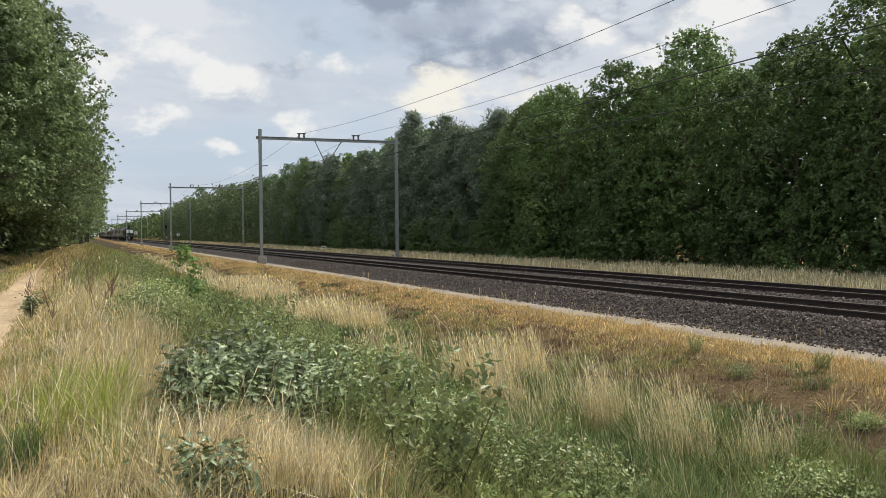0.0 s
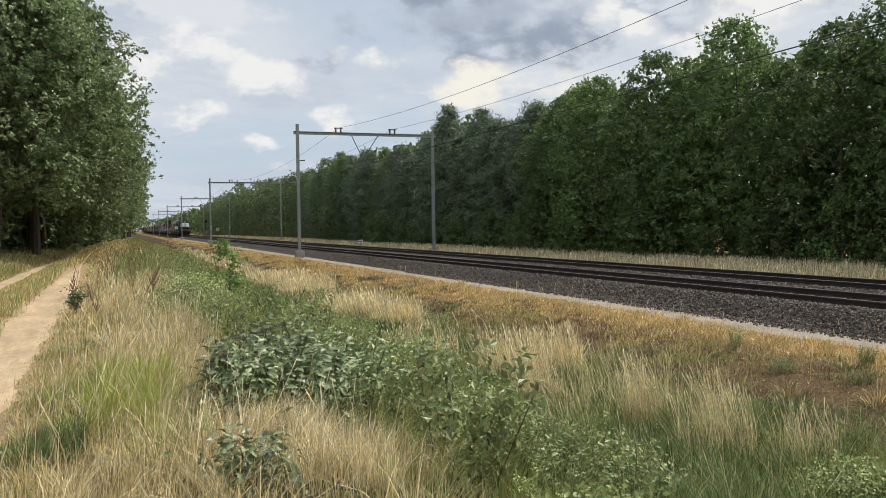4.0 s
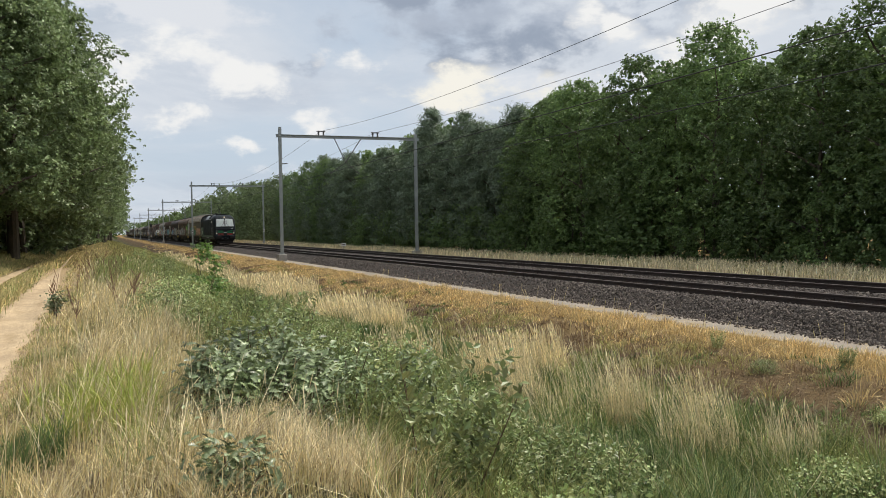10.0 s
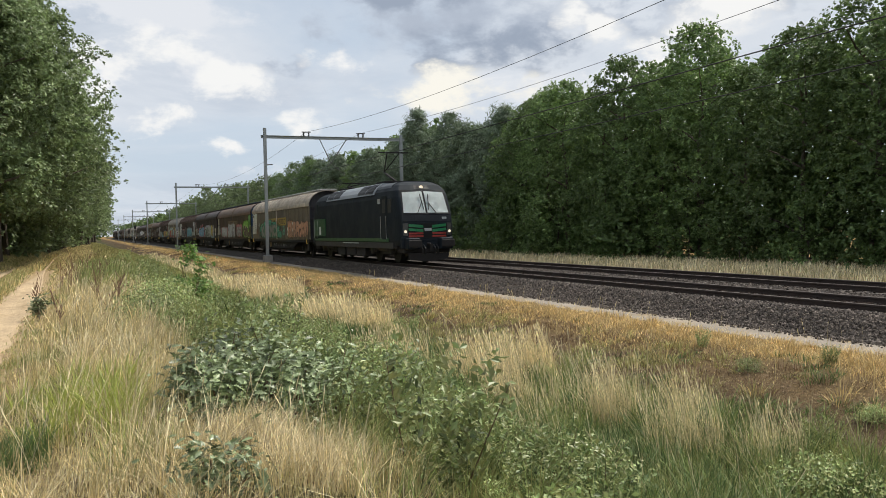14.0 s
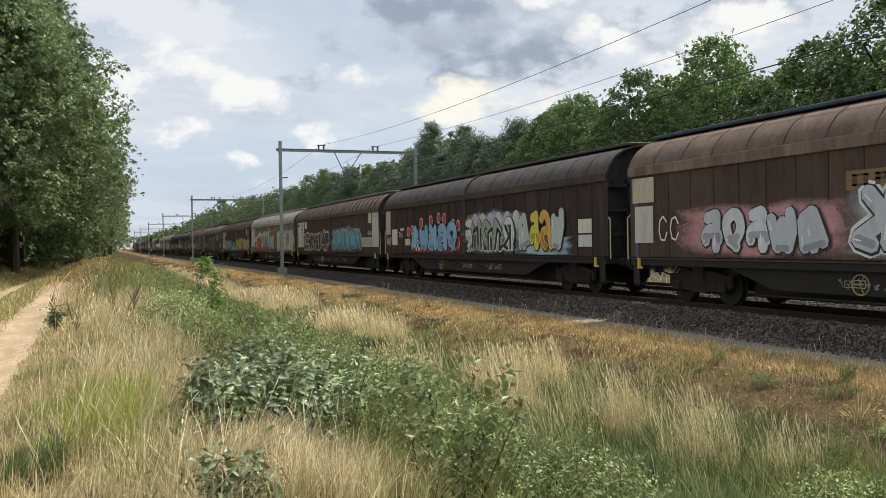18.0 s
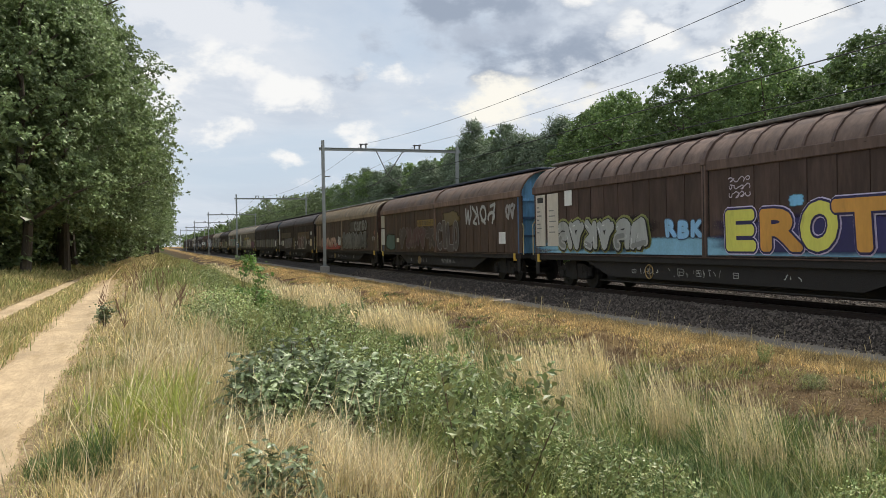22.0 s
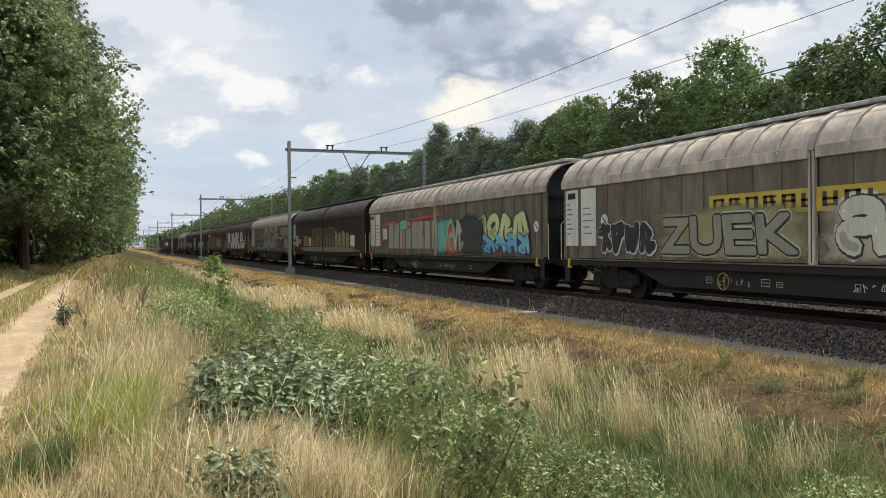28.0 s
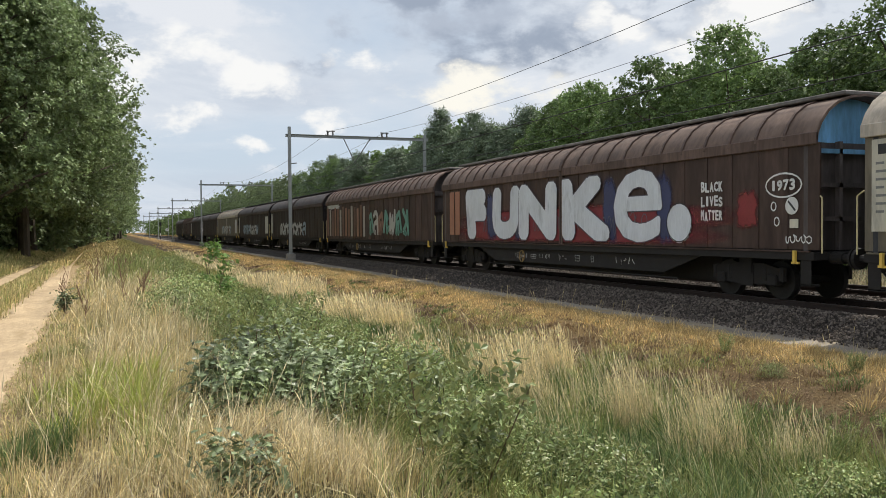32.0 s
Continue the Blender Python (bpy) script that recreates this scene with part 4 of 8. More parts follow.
    part("brake_rod", tube(bm_new(), (-1.33, 5.6, 0.36), (-1.33, l - 5.6, 0.36), 0.02, seg=6), M_under, root)
    for y in (3.2, l - 3.2):
        bg = put("bogie", bogie_mesh(), root, (0, y, 0))
        for d in (-0.9, 0.9):
            ws = put("wheelset", wheelset_mesh(), bg, (0, d, 0.462))
            WHEELS.append((ws, (0, d, 0.462), 0.46))
    if split:
        bg = put("bogie", bogie_mesh(), root, (0, l - split, 0))
    for y, rz in ((0.0, 0.0), (l, math.pi)):
        for x in (-0.875, 0.875):
            put("buffer", buffer_mesh(), root, (x, y, 1.04), rz=rz)
        s = 1 if rz == 0 else -1
        part("coupling", box(tube(bm_new(), (0, y + s * 0.12, 0.98), (0, y + s * 0.7, 1.04), 0.06, seg=8), -0.05, 0.05, y + s * 0.05, y + s * 0.15, 0.72, 1.02), M_under, root)
        part("brake_hose", tube(tube(bm_new(), (0.3, y + s * 0.65, 0.95), (0.28, y + s * 0.3, 0.62), 0.025, seg=6), (0.28, y + s * 0.3, 0.62), (0.1, y + s * 0.06, 0.75), 0.025, seg=6), M_under, root)
        part("step", box(box(bm_new(), -1.42, -1.16, y + s * 0.75, y + s * 1.05, 0.42, 0.46), -1.42, -1.40, y + s * 0.75, y + s * 1.05, 0.44, 1.0), M_under, root)
    for y in (1.15, l - 1.15):
        part("door_handle", box(box(bm_new(), -1.53, -1.47, y - 0.035, y + 0.035, 0.92, 1.20), -1.50, -1.44, y - 0.10, y + 0.10, 0.90, 0.95), M_yellow, root, "yellow lever")
    part("handwheel", handwheel_bm(l - 8.6), paint((0.30, 0.20, 0.07)), root, "round brake handwheel")
    return root


M_yellow = paint((0.62, 0.42, 0.08))
M_handrail = paint((0.46, 0.40, 0.22))
WHITE, BLACK, RED, GREY = (0.60, 0.60, 0.58), (0.02, 0.02, 0.022), (0.42, 0.05, 0.06), (0.30, 0.30, 0.30)


def data_panel(w, l, c=(0.55, 0.55, 0.50), z0=1.62):
    plate(0.85, 1.65, z0, 3.45, c, w, l, "white data panel")
    plate(1.85, 2.75, z0, 3.45, c, w, l, "white data panel")
    rects("panel_mark", [(1.0, 1.5, 3.15, 3.35)], BLACK, w, l, 0.026, "black heading reduced to a bar")
    rects("panel_mark", [(0.95, 0.95 + 0.2 + 0.1 * (i % 3), 2.95 - 0.16 * i, 3.0 - 0.16 * i) for i in range(7)] + [(1.98, 2.4 + 0.1 * (i % 3), 2.8 - 0.2 * i, 2.84 - 0.2 * i) for i in range(5)], (0.16, 0.16, 0.15), w, l, 0.026, "small print reduced to bars")


def round_sign(w, l, u, z, r=0.17, ring=(0.45, 0.06, 0.05)):
    c = [(u + r * math.cos(a * 0.3927), z + r * math.sin(a * 0.3927)) for a in range(16)]
    wall_flat("sign", [p[0] for p in c], [p[1] for p in c], [(0, i, i + 1) for i in range(1, 15)], paint(WHITE), w, l, 0.008, "round white sign")
    strokes([[(u - r * 0.5, z + r * 0.5), (u + r * 0.5, z - r * 0.5)]], 0.05, w, l, (0.05, 0.05, 0.05), 0.012)


def frame_marks(w, l, seed):
    """Chalky scribbles and small stencils on the girder."""
    rs = random.Random(seed)
    SLIDE[0] = 0.0
    for i in range(4):
        u, n = rs.uniform(6.8, l - 8), rs.randint(3, 6)
        lines = []
        for j in range(n):
            a, z = u + 0.22 * j, 0.60 + rs.uniform(0, 0.04)
            lines.append([(a + rs.uniform(0, 0.16), z + rs.uniform(0, 0.24)) for k in range(rs.randint(3, 5))])
        c = rs.choice(((0.30, 0.30, 0.29), (0.40, 0.40, 0.38), (0.22, 0.21, 0.20)))
        girder_lines(lines, 0.022, c, w, l, "pale chalked scribble")
    for i in range(5):
        u, b, h = rs.uniform(6.6, l - 7), rs.uniform(0.12, 0.30), rs.uniform(0.10, 0.2)
        girder_lines([[(u, 0.66), (u + b, 0.66), (u + b, 0.66 + h), (u, 0.66 + h), (u, 0.66)], [(u + 0.03, 0.66 + h * 0.5), (u + b - 0.03, 0.66 + h * 0.5)]], 0.016, (0.34, 0.34, 0.32), w, l, "small pale stencil")


def girder_lines(lines, width, c, w, l, label):
    U, Z, F = [], [], []
    for pts in lines:
        for (a, b), (e, d) in zip(pts, pts[1:]):
            k = math.hypot(e - a, d - b) or 1e-6
            nx, nz = -(d - b) / k * width / 2, (e - a) / k * width / 2
            o = len(U)
            U += [a + nx, a - nx, e - nx, e + nx]
            Z += [b + nz, b - nz, d - nz, d + nz]
            F.append((o, o + 1, o + 2, o + 3))
    wall_flat("chalk_mark", U, Z, F, paint(c), w, l, -0.087, label)["kind"] = "stuff"


CREAM = (0.55, 0.52, 0.42)
CHROME = [(0.52, 0.53, 0.54), (0.42, 0.43, 0.45)]


def wagon_1():
    w, l = build_wagon(23.21, "light"), 23.21
    data_panel(w, l)
    SLIDE[0] = 0.49
    plate(1.95, 2.65, 1.62, 2.1, (0.20, 0.10, 0.05), w, l, "rust-stained corner of a data panel")
    owner_band(7.6, 14.6, 2.28, 2.9, w, l, (0.36, 0.25, 0.05))
    blob(3.7, 12.6, 1.2, 2.6, (0.07, 0.16, 0.10), w, l, 1, 0.0095)
    for u, z in ((4.6, 2.1), (6.4, 2.5), (8.2, 2.6), (10.2, 2.4), (11.4, 2.0), (12.2, 1.6)):
        blob(u - 0.8, u + 0.8, z - 0.3, z + 0.25, (0.05, 0.24, 0.15), w, l, int(u * 10), 0.0105)
    strokes([[(4.1, 1.4), (4.4, 2.4), (7.9, 2.72), (10.1, 2.5), (13.0, 1.42)]], 0.05, w, l, (0.10, 0.34, 0.24), 0.0125, "green sprayed edge")
    letters("KASMC", 4.6, 10.9, 1.38, 2.35, w, l, (0.25, 0.235, 0.20), (0.05, 0.13, 0.09), None, 0.07, 0.04, seed=3, label="grey graffiti letters in a green cloud", jolt=0.06, gap=1.02)
    scrawl(13.4, 14.2, 1.5, 2.3, 2, [(0.12, 0.42, 0.30)], None, w, l, 12, w=0.07)
    scrawl(14.2, 15.0, 1.55, 2.3, 2, [(0.05, 0.045, 0.04)], None, w, l, 14, w=0.06)
    blob(15.2, 17.1, 1.25, 2.7, (0.40, 0.22, 0.13), w, l, 3, 0.0095)
    scrawl(15.3, 22.0, 1.32, 2.55, 5, [(0.46, 0.25, 0.16), (0.42, 0.24, 0.16)], (0.05, 0.03, 0.03), w, l, 13, w=0.42)
    for u, z in ((15.2, 1.6), (15.25, 2.0), (17.0, 2.4), (17.1, 1.9), (15.35, 1.9)):
        strokes([ARC(u, z, 0.05, 0.06, 0, 6.3, 7)], 0.14, w, l, WHITE, 0.03, "white sprayed dot")
    round_sign(w, l, 3.35, 2.42)
    return w, l


def wagon_2():
    w, l = build_wagon(23.15, "rust"), 23.15
    SLIDE[0] = 0.44
    plate(0.35, 1.35, 2.75, 3.45, (0.42, 0.36, 0.26), w, l, "stained cream data panel")
    plate(0.45, 1.30, 1.62, 2.65, (0.46, 0.44, 0.38), w, l, "peeling white data panel")
    owner_band(7.9, 14.4, 2.65, 3.05, w, l, (0.17, 0.11, 0.04))
    strokes([ARC(1.75, 2.0, 0.18, 0.34, 0.6, 6.0), ARC(2.25, 2.0, 0.18, 0.32, 0.4, 5.9)], 0.05, w, l, WHITE, 0.014, "thin white sprayed rings")
    blob(2.4, 8.1, 1.25, 2.5, (0.42, 0.22, 0.22), w, l, 5)
    scrawl(3.3, 7.4, 1.33, 2.45, 5, CHROME, BLACK, w, l, 21, None, 0.30)
    blob(7.9, 12.8, 1.3, 2.9, (0.40, 0.42, 0.43), w, l, 15)
    scrawl(8.1, 12.6, 1.35, 2.75, 4, CHROME, BLACK, w, l, 25, WHITE, 0.36)
    blob(13.5, 17.4, 1.3, 2.7, (0.40, 0.16, 0.16), w, l, 5)
    scrawl(13.8, 17.0, 1.4, 2.4, 4, [(0.34, 0.34, 0.33)], BLACK, w, l, 22, None, 0.22)
    blob(17.6, 22.7, 1.25, 3.0, (0.22, 0.46, 0.07), w, l, 6)
    blob(20.8, 23.0, 1.9, 3.6, (0.16, 0.36, 0.12), w, l, 16)
    scrawl(18.1, 22.4, 1.38, 2.45, 3, [(0.10, 0.065, 0.045)], (0.012, 0.012, 0.012), w, l, 23, (0.50, 0.62, 0.25), 0.44)
    return w, l


def wagon_3():
    w, l = build_wagon(23.1, "dark"), 23.1
    SLIDE[0] = 0.34
    plate(0.45, 1.20, 2.2, 3.45, (0.46, 0.36, 0.30), w, l, "stained white data panel")
    plate(1.45, 2.30, 1.64, 2.46, (0.55, 0.54, 0.46), w, l, "white paper placard")
    tag(0.5, 1.6, 0.8, 0.5, w, l, 36)
    tag(2.5, 2.0, 0.7, 0.35, w, l, 37)
    plate(3.55, 4.25, 1.62, 1.95, CREAM, w, l, "cream placard")
    blob(4.1, 10.9, 1.25, 2.2, (0.40, 0.05, 0.06), w, l, 7)
    for i, (u, z) in enumerate(((4.0, 2.3), (4.6, 2.35), (5.9, 2.68), (7.2, 2.75), (8.2, 2.85), (8.9, 2.8), (9.9, 2.5), (10.5, 2.45), (10.4, 1.7))):
        strokes([ARC(u, z, 0.10, 0.12, 0, 6.3, 9)], 0.24, w, l, (0.42, 0.04, 0.06), 0.0095, "red sprayed bloom")
        strokes([ARC(u, z, 0.22, 0.24, 0, 6.3, 12)], 0.035, w, l, WHITE, 0.0098, "thin white sprayed ring")
    blue = (0.17, 0.34, 0.50)
    scrawl(4.5, 10.4, 1.34, 2.65, 5, [blue, (0.20, 0.37, 0.52)], BLACK, w, l, 31, None, 0.50)
    for u in (4.9, 8.3, 9.5):
        rects("graffiti", [(u + 0.2 * i, u + 0.2 * i + 0.2, 1.36 + 0.16 * j, 1.52 + 0.16 * j) for i in range(4) for j in range(2) if (i + j) % 2], WHITE, w, l, 0.032, "white sprayed checks")
        rects("graffiti", [(u + 0.2 * i, u + 0.2 * i + 0.2, 1.36 + 0.16 * j, 1.52 + 0.16 * j) for i in range(4) for j in range(2) if (i + j) % 2 == 0], BLACK, w, l, 0.032, "black sprayed checks")
    plate(7.0, 7.6, 1.65, 2.3, CREAM, w, l, "cream placard")
    round_sign(w, l, 7.3, 2.0, 0.2)
    blob(11.0, 16.6, 1.25, 2.9, (0.36, 0.36, 0.35), w, l, 8)
    for i in range(6):
        strokes([ARC(12.3 + i * 0.75, 2.55, 0.16, 0.2, 0, 6.3, 9)], 0.30, w, l, ((0.40, 0.36, 0.46), (0.46, 0.46, 0.46))[i % 2], 0.0098, "pale sprayed bubble")
    scrawl(11.0, 16.0, 1.33, 2.7, 5, [(0.50, 0.51, 0.50), (0.24, 0.29, 0.22)], BLACK, w, l, 33, None, 0.30)
    scrawl(11.2, 15.8, 1.36, 2.4, 6, [(0.02, 0.02, 0.02)], WHITE, w, l, 38, None, 0.16)
    blob(16.0, 20.0, 1.22, 1.9, (0.30, 0.42, 0.48), w, l, 9)
    scrawl(16.2, 19.6, 1.38, 2.85, 4, [(0.40, 0.42, 0.40), (0.52, 0.44, 0.06), (0.54, 0.30, 0.06)], BLACK, w, l, 34, None, 0.40)
    plate(20.5, 21.3, 1.95, 2.4, CREAM, w, l, "cream placard")
    plate(20.5, 21.3, 1.52, 1.9, (0.5, 0.5, 0.48), w, l, "white paper placard")
    letters("2020.", 2.75, 3.5, 2.35, 2.52, w, l, WHITE, fat=0.012, jolt=0.0, label="thin white sprayed figures")
    return w, l


def wagon_4():
    w, l = build_wagon(22.97, "brown"), 22.97
    SLIDE[0] = 0.115
    plate(0.9, 1.95, 1.55, 3.45, (0.52, 0.52, 0.50), w, l, "white data panel")
    plate(2.0, 3.15, 1.55, 3.45, (0.48, 0.48, 0.46), w, l, "white data panel")
    rects("panel_mark", [(1.05, 1.6, 3.12, 3.34)], BLACK, w, l, 0.026, "black heading reduced to a bar")
    rects("panel_mark", [(1.05, 1.25 + 0.06 * (i % 3), 2.9 - 0.2 * i, 2.96 - 0.2 * i) for i in range(7)] + [(2.2, 2.85 - 0.08 * (i % 2), 3.2 - 0.13 * i, 3.25 - 0.13 * i) for i in range(5)], (0.16, 0.16, 0.15), w, l, 0.026, "small print reduced to bars")
    tag(2.1, 2.0, 0.9, 0.3, w, l, 42, (0.46, 0.20, 0.38))
    tag(2.0, 1.65, 0.9, 0.3, w, l, 43, (0.20, 0.18, 0.12))
    plate(3.45, 4.05, 2.95, 3.48, WHITE, w, l, "white placard with a round mark")
    round_sign(w, l, 3.75, 3.22, 0.2)
    blob(3.0, 11.6, 1.25, 2.7, (0.26, 0.10, 0.085), w, l, 2)
    letters("LEMO95!", 3.2, 8.7, 1.38, 2.5, w, l, (0.010, 0.014, 0.025), WHITE, None, 0.10, 0.075, seed=5, label="graffiti lettering in dark blue edged with white", gap=0.98)
    letters("4F", 8.8, 10.9, 1.38, 2.65, w, l, (0.012, 0.022, 0.045), WHITE, (0.40, 0.12, 0.09), 0.12, 0.075, 0.05, seed=6, label="graffiti lettering in dark blue edged with white", gap=0.98)
    blob(11.5, 19.2, 1.25, 2.9, (0.14, 0.16, 0.17), w, l, 8)
    scrawl(11.8, 18.8, 1.40, 2.62, 6, [(0.13, 0.34, 0.42), (0.12, 0.31, 0.40)], (0.02, 0.03, 0.05), w, l, 41, (0.5, 0.55, 0.55), 0.46)
    plate(18.6, 20.9, 1.55, 2.12, (0.36, 0.34, 0.27), w, l, "faded cream panel")
    tag(20.1, 2.2, 0.8, 0.3, w, l, 47)
    plate(20.3, 20.8, 2.92, 3.5, WHITE, w, l, "white placard with a round mark")
    round_sign(w, l, 20.55, 3.22, 0.18)
    plate(21.0, 22.2, 1.55, 3.5, (0.48, 0.48, 0.47), w, l, "white data panel")
    return w, l


def wagon_5():
    w, l = build_wagon(22.78, "grey"), 22.78
    data_panel(w, l, z0=1.65)
    SLIDE[0] = -0.31
    owner_band(8.2, 15.0, 2.6, 3.1, w, l, (0.40, 0.29, 0.06))
    plate(3.55, 4.4, 2.1, 2.65, WHITE, w, l, "white placard with a red ring")
    blob(3.2, 15.2, 1.25, 2.9, (0.34, 0.46, 0.50), w, l, 4)
    blob(3.4, 15.2, 1.22, 1.65, (0.36, 0.05, 0.05), w, l, 40, 0.0062)
    for i in range(9):
        strokes([ARC(5.2 + 0.72 * i, 2.62 + 0.1 * (i % 3), 0.18, 0.16, 0, 6.3, 9)], 0.34, w, l, ((0.40, 0.56, 0.62), WHITE, (0.42, 0.48, 0.50))[i % 3], 0.0098, "pale blue sprayed bubble")
    scrawl(4.4, 8.0, 1.36, 2.6, 5, [(0.48, 0.06, 0.05), WHITE, (0.44, 0.09, 0.06)], BLACK, w, l, 51, None, 0.40)
    star = [(8.35 + r * math.cos(math.pi / 2 + a * math.pi / 5), 2.3 + r * math.sin(math.pi / 2 + a * math.pi / 5)) for a, r in zip(range(10), (0.72, 0.34) * 5)]
    wall_flat("graffiti", [8.35] + [p[0] for p in star], [2.3] + [p[1] for p in star], [(0, 1 + i, 1 + (i + 1) % 10) for i in range(10)], paint((0.50, 0.34, 0.08)), w, l, 0.034, "ochre painted star")
    scrawl(8.9, 14.8, 1.36, 2.75, 6, [(0.46, 0.10, 0.06), (0.26, 0.25, 0.26), WHITE, (0.50, 0.38, 0.07), (0.30, 0.50, 0.60), (0.52, 0.16, 0.08)], BLACK, w, l, 52, None, 0.46)
    blob(15.1, 23.0, 1.25, 3.05, (0.46, 0.50, 0.50), w, l, 54)
    for i, (ch, c) in enumerate(zip("BTHPK", ((0.52, 0.51, 0.38), (0.44, 0.13, 0.11), (0.50, 0.50, 0.36), (0.46, 0.18, 0.13), (0.54, 0.53, 0.44)))):
        a = 15.25 + 1.36 * i
        letters(ch, a, a + 1.45, 1.36, 2.75, w, l, c, (0.03, 0.03, 0.03), WHITE, 0.11, 0.05, 0.05, label="graffiti letter edged with black and white", slots=((a, a + 1.42, 1.36 + 0.04 * (i % 2), 2.72 + 0.06 * (i % 3)),))
    round_sign(w, l, 22.2, 2.37, 0.2)
    return w, l


def wagon_6():
    w, l = build_wagon(22.98, "brown"), 22.98
    data_panel(w, l, (0.46, 0.42, 0.36), 1.5)
    SLIDE[0] = -0.525
    plate(3.8, 4.35, 2.95, 3.5, WHITE, w, l, "white placard with a round mark")
    round_sign(w, l, 4.08, 3.24, 0.18)
    blob(0.8, 22.6, 1.2, 1.75, (0.18, 0.36, 0.48), w, l, 11)
    blob(3.4, 9.4, 1.30, 2.42, (0.014, 0.014, 0.014), w, l, 67, 0.005)
    scrawl(3.2, 9.3, 1.36, 2.42, 6, [(0.30, 0.31, 0.30)], (0.012, 0.012, 0.012), w, l, 61, (0.20, 0.21, 0.07), 0.42)
    letters("RBK", 10.1, 12.0, 1.72, 2.22, w, l, (0.22, 0.42, 0.62), (0.05, 0.09, 0.16), None, 0.05, 0.03, seed=2, label="pale blue sprayed letters")
    blob(12.6, 20.0, 1.25, 2.2, (0.025, 0.022, 0.09), w, l, 64, 0.005)
    letters("EROT", 12.7, 18.0, 1.36, 2.5, w, l, [(0.54, 0.52, 0.10), (0.50, 0.25, 0.05)], (0.020, 0.016, 0.07), (0.52, 0.46, 0.60), 0.085, 0.055, 0.03, seed=4, label="yellow and orange graffiti letters edged with indigo", slots=((12.65, 14.3, 1.36, 2.42), (14.2, 15.7, 1.36, 2.40), (15.6, 16.75, 1.36, 2.52), (16.6, 18.3, 1.36, 2.52)))
    scrawl(18.2, 20.0, 1.38, 2.45, 2, [(0.54, 0.52, 0.10), (0.50, 0.44, 0.10)], (0.020, 0.016, 0.07), w, l, 62, (0.52, 0.46, 0.60), 0.34)
    blob(15.2, 15.7, 2.42, 2.7, (0.16, 0.40, 0.60), w, l, 65, 0.006)
    for j in range(3):
        tag(13.0, 2.72 + 0.2 * j, 0.9, 0.16, w, l, 66 + j, (0.46, 0.40, 0.44), 4)
    blob(19.9, 22.7, 1.25, 2.5, (0.20, 0.40, 0.48), w, l, 63)
    scrawl(20.1, 22.2, 1.35, 2.4, 2, [(0.50, 0.44, 0.10)], None, w, l, 63, None, 0.3)
    plate(21.4, 22.6, 2.35, 3.5, (0.20, 0.06, 0.04), w, l, "rust-red panel")
    plate(20.6, 21.1, 2.95, 3.5, WHITE, w, l, "white placard with a round mark")
    return w, l


def wagon_7():
    w, l = build_wagon(23.41, "rust", blue=True), 23.41
    SLIDE[0] = -0.315
    plate(0.9, 1.75, 2.7, 3.45, (0.36, 0.32, 0.26), w, l, "stained pale data panel")
    plate(0.95, 1.75, 1.6, 2.6, (0.46, 0.46, 0.44), w, l, "white data panel")
    blob(2.0, 4.2, 1.25, 2.3, (0.06, 0.10, 0.085), w, l, 13)
    plate(4.6, 5.1, 1.75, 2.0, CREAM, w, l, "small cream placard")
    scrawl(5.2, 12.0, 1.36, 2.6, 5, [(0.05, 0.034, 0.030), (0.075, 0.034, 0.034)], (0.12, 0.11, 0.10), w, l, 71, None, 0.44)
    owner_band(8.8, 12.2, 2.6, 2.95, w, l, (0.20, 0.13, 0.03))
    blob(13.3, 15.8, 2.5, 3.25, (0.13, 0.095, 0.04), w, l, 74)
    letters("CILO", 12.3, 15.8, 1.36, 2.75, w, l, (0.065, 0.05, 0.045), (0.25, 0.245, 0.24), None, 0.07, 0.04, seed=3, label="dark graffiti letters with a pale worn edge", jolt=0.08, gap=0.96)
    scrawl(16.6, 20.5, 2.45, 3.42, 4, [(0.33, 0.33, 0.32)], None, w, l, 72, None, 0.15)
    scrawl(21.5, 22.6, 2.6, 3.3, 2, [(0.26, 0.25, 0.24)], None, w, l, 73, None, 0.16)
    plate(20.8, 21.5, 1.6, 2.1, WHITE, w, l, "white paper placard")
    return w, l


def wagon_8():
    w, l = build_wagon(23.5, "tan"), 23.5
    SLIDE[0] = -0.015
    blob(3.0, 11.6, 1.22, 1.75, (0.36, 0.06, 0.05), w, l, 15)
    scrawl(3.3, 10.0, 1.42, 2.25, 6, [(0.42, 0.27, 0.20), (0.44, 0.30, 0.24)], (0.10, 0.03, 0.03), w, l, 81, None, 0.34)
    scrawl(10.3, 11.5, 1.55, 2.3, 3, [WHITE], BLACK, w, l, 82, None, 0.1)
    blob(14.4, 20.2, 2.5, 3.4, (0.070, 0.056, 0.046), w, l, 84, label="darker overpainted patch")
    letters("cargo", 16.2, 20.4, 2.62, 3.32, w, l, (0.20, 0.20, 0.185), None, None, 0.04, seed=12, label="worn pale lettering", jolt=0.02, gap=0.82)
    blob(22.0, 22.5, 2.25, 2.6, (0.17, 0.075, 0.045), w, l, 85, label="rust-red patch")
    tag(21.6, 1.85, 0.9, 0.35, w, l, 86, (0.36, 0.36, 0.35))
    blob(12.0, 20.2, 1.22, 2.5, (0.085, 0.082, 0.076), w, l, 87)
    scrawl(12.1, 19.8, 1.36, 2.48, 7, [(0.15, 0.148, 0.14), (0.11, 0.11, 0.105)], (0.028, 0.027, 0.026), w, l, 83, (0.22, 0.22, 0.21), 0.36)
    for u in (1.0, 2.2):
        plate(u, u + 0.8, 1.5, 3.3, (0.20, 0.13, 0.09), w, l, "rust-stained data panel")
    return w, l


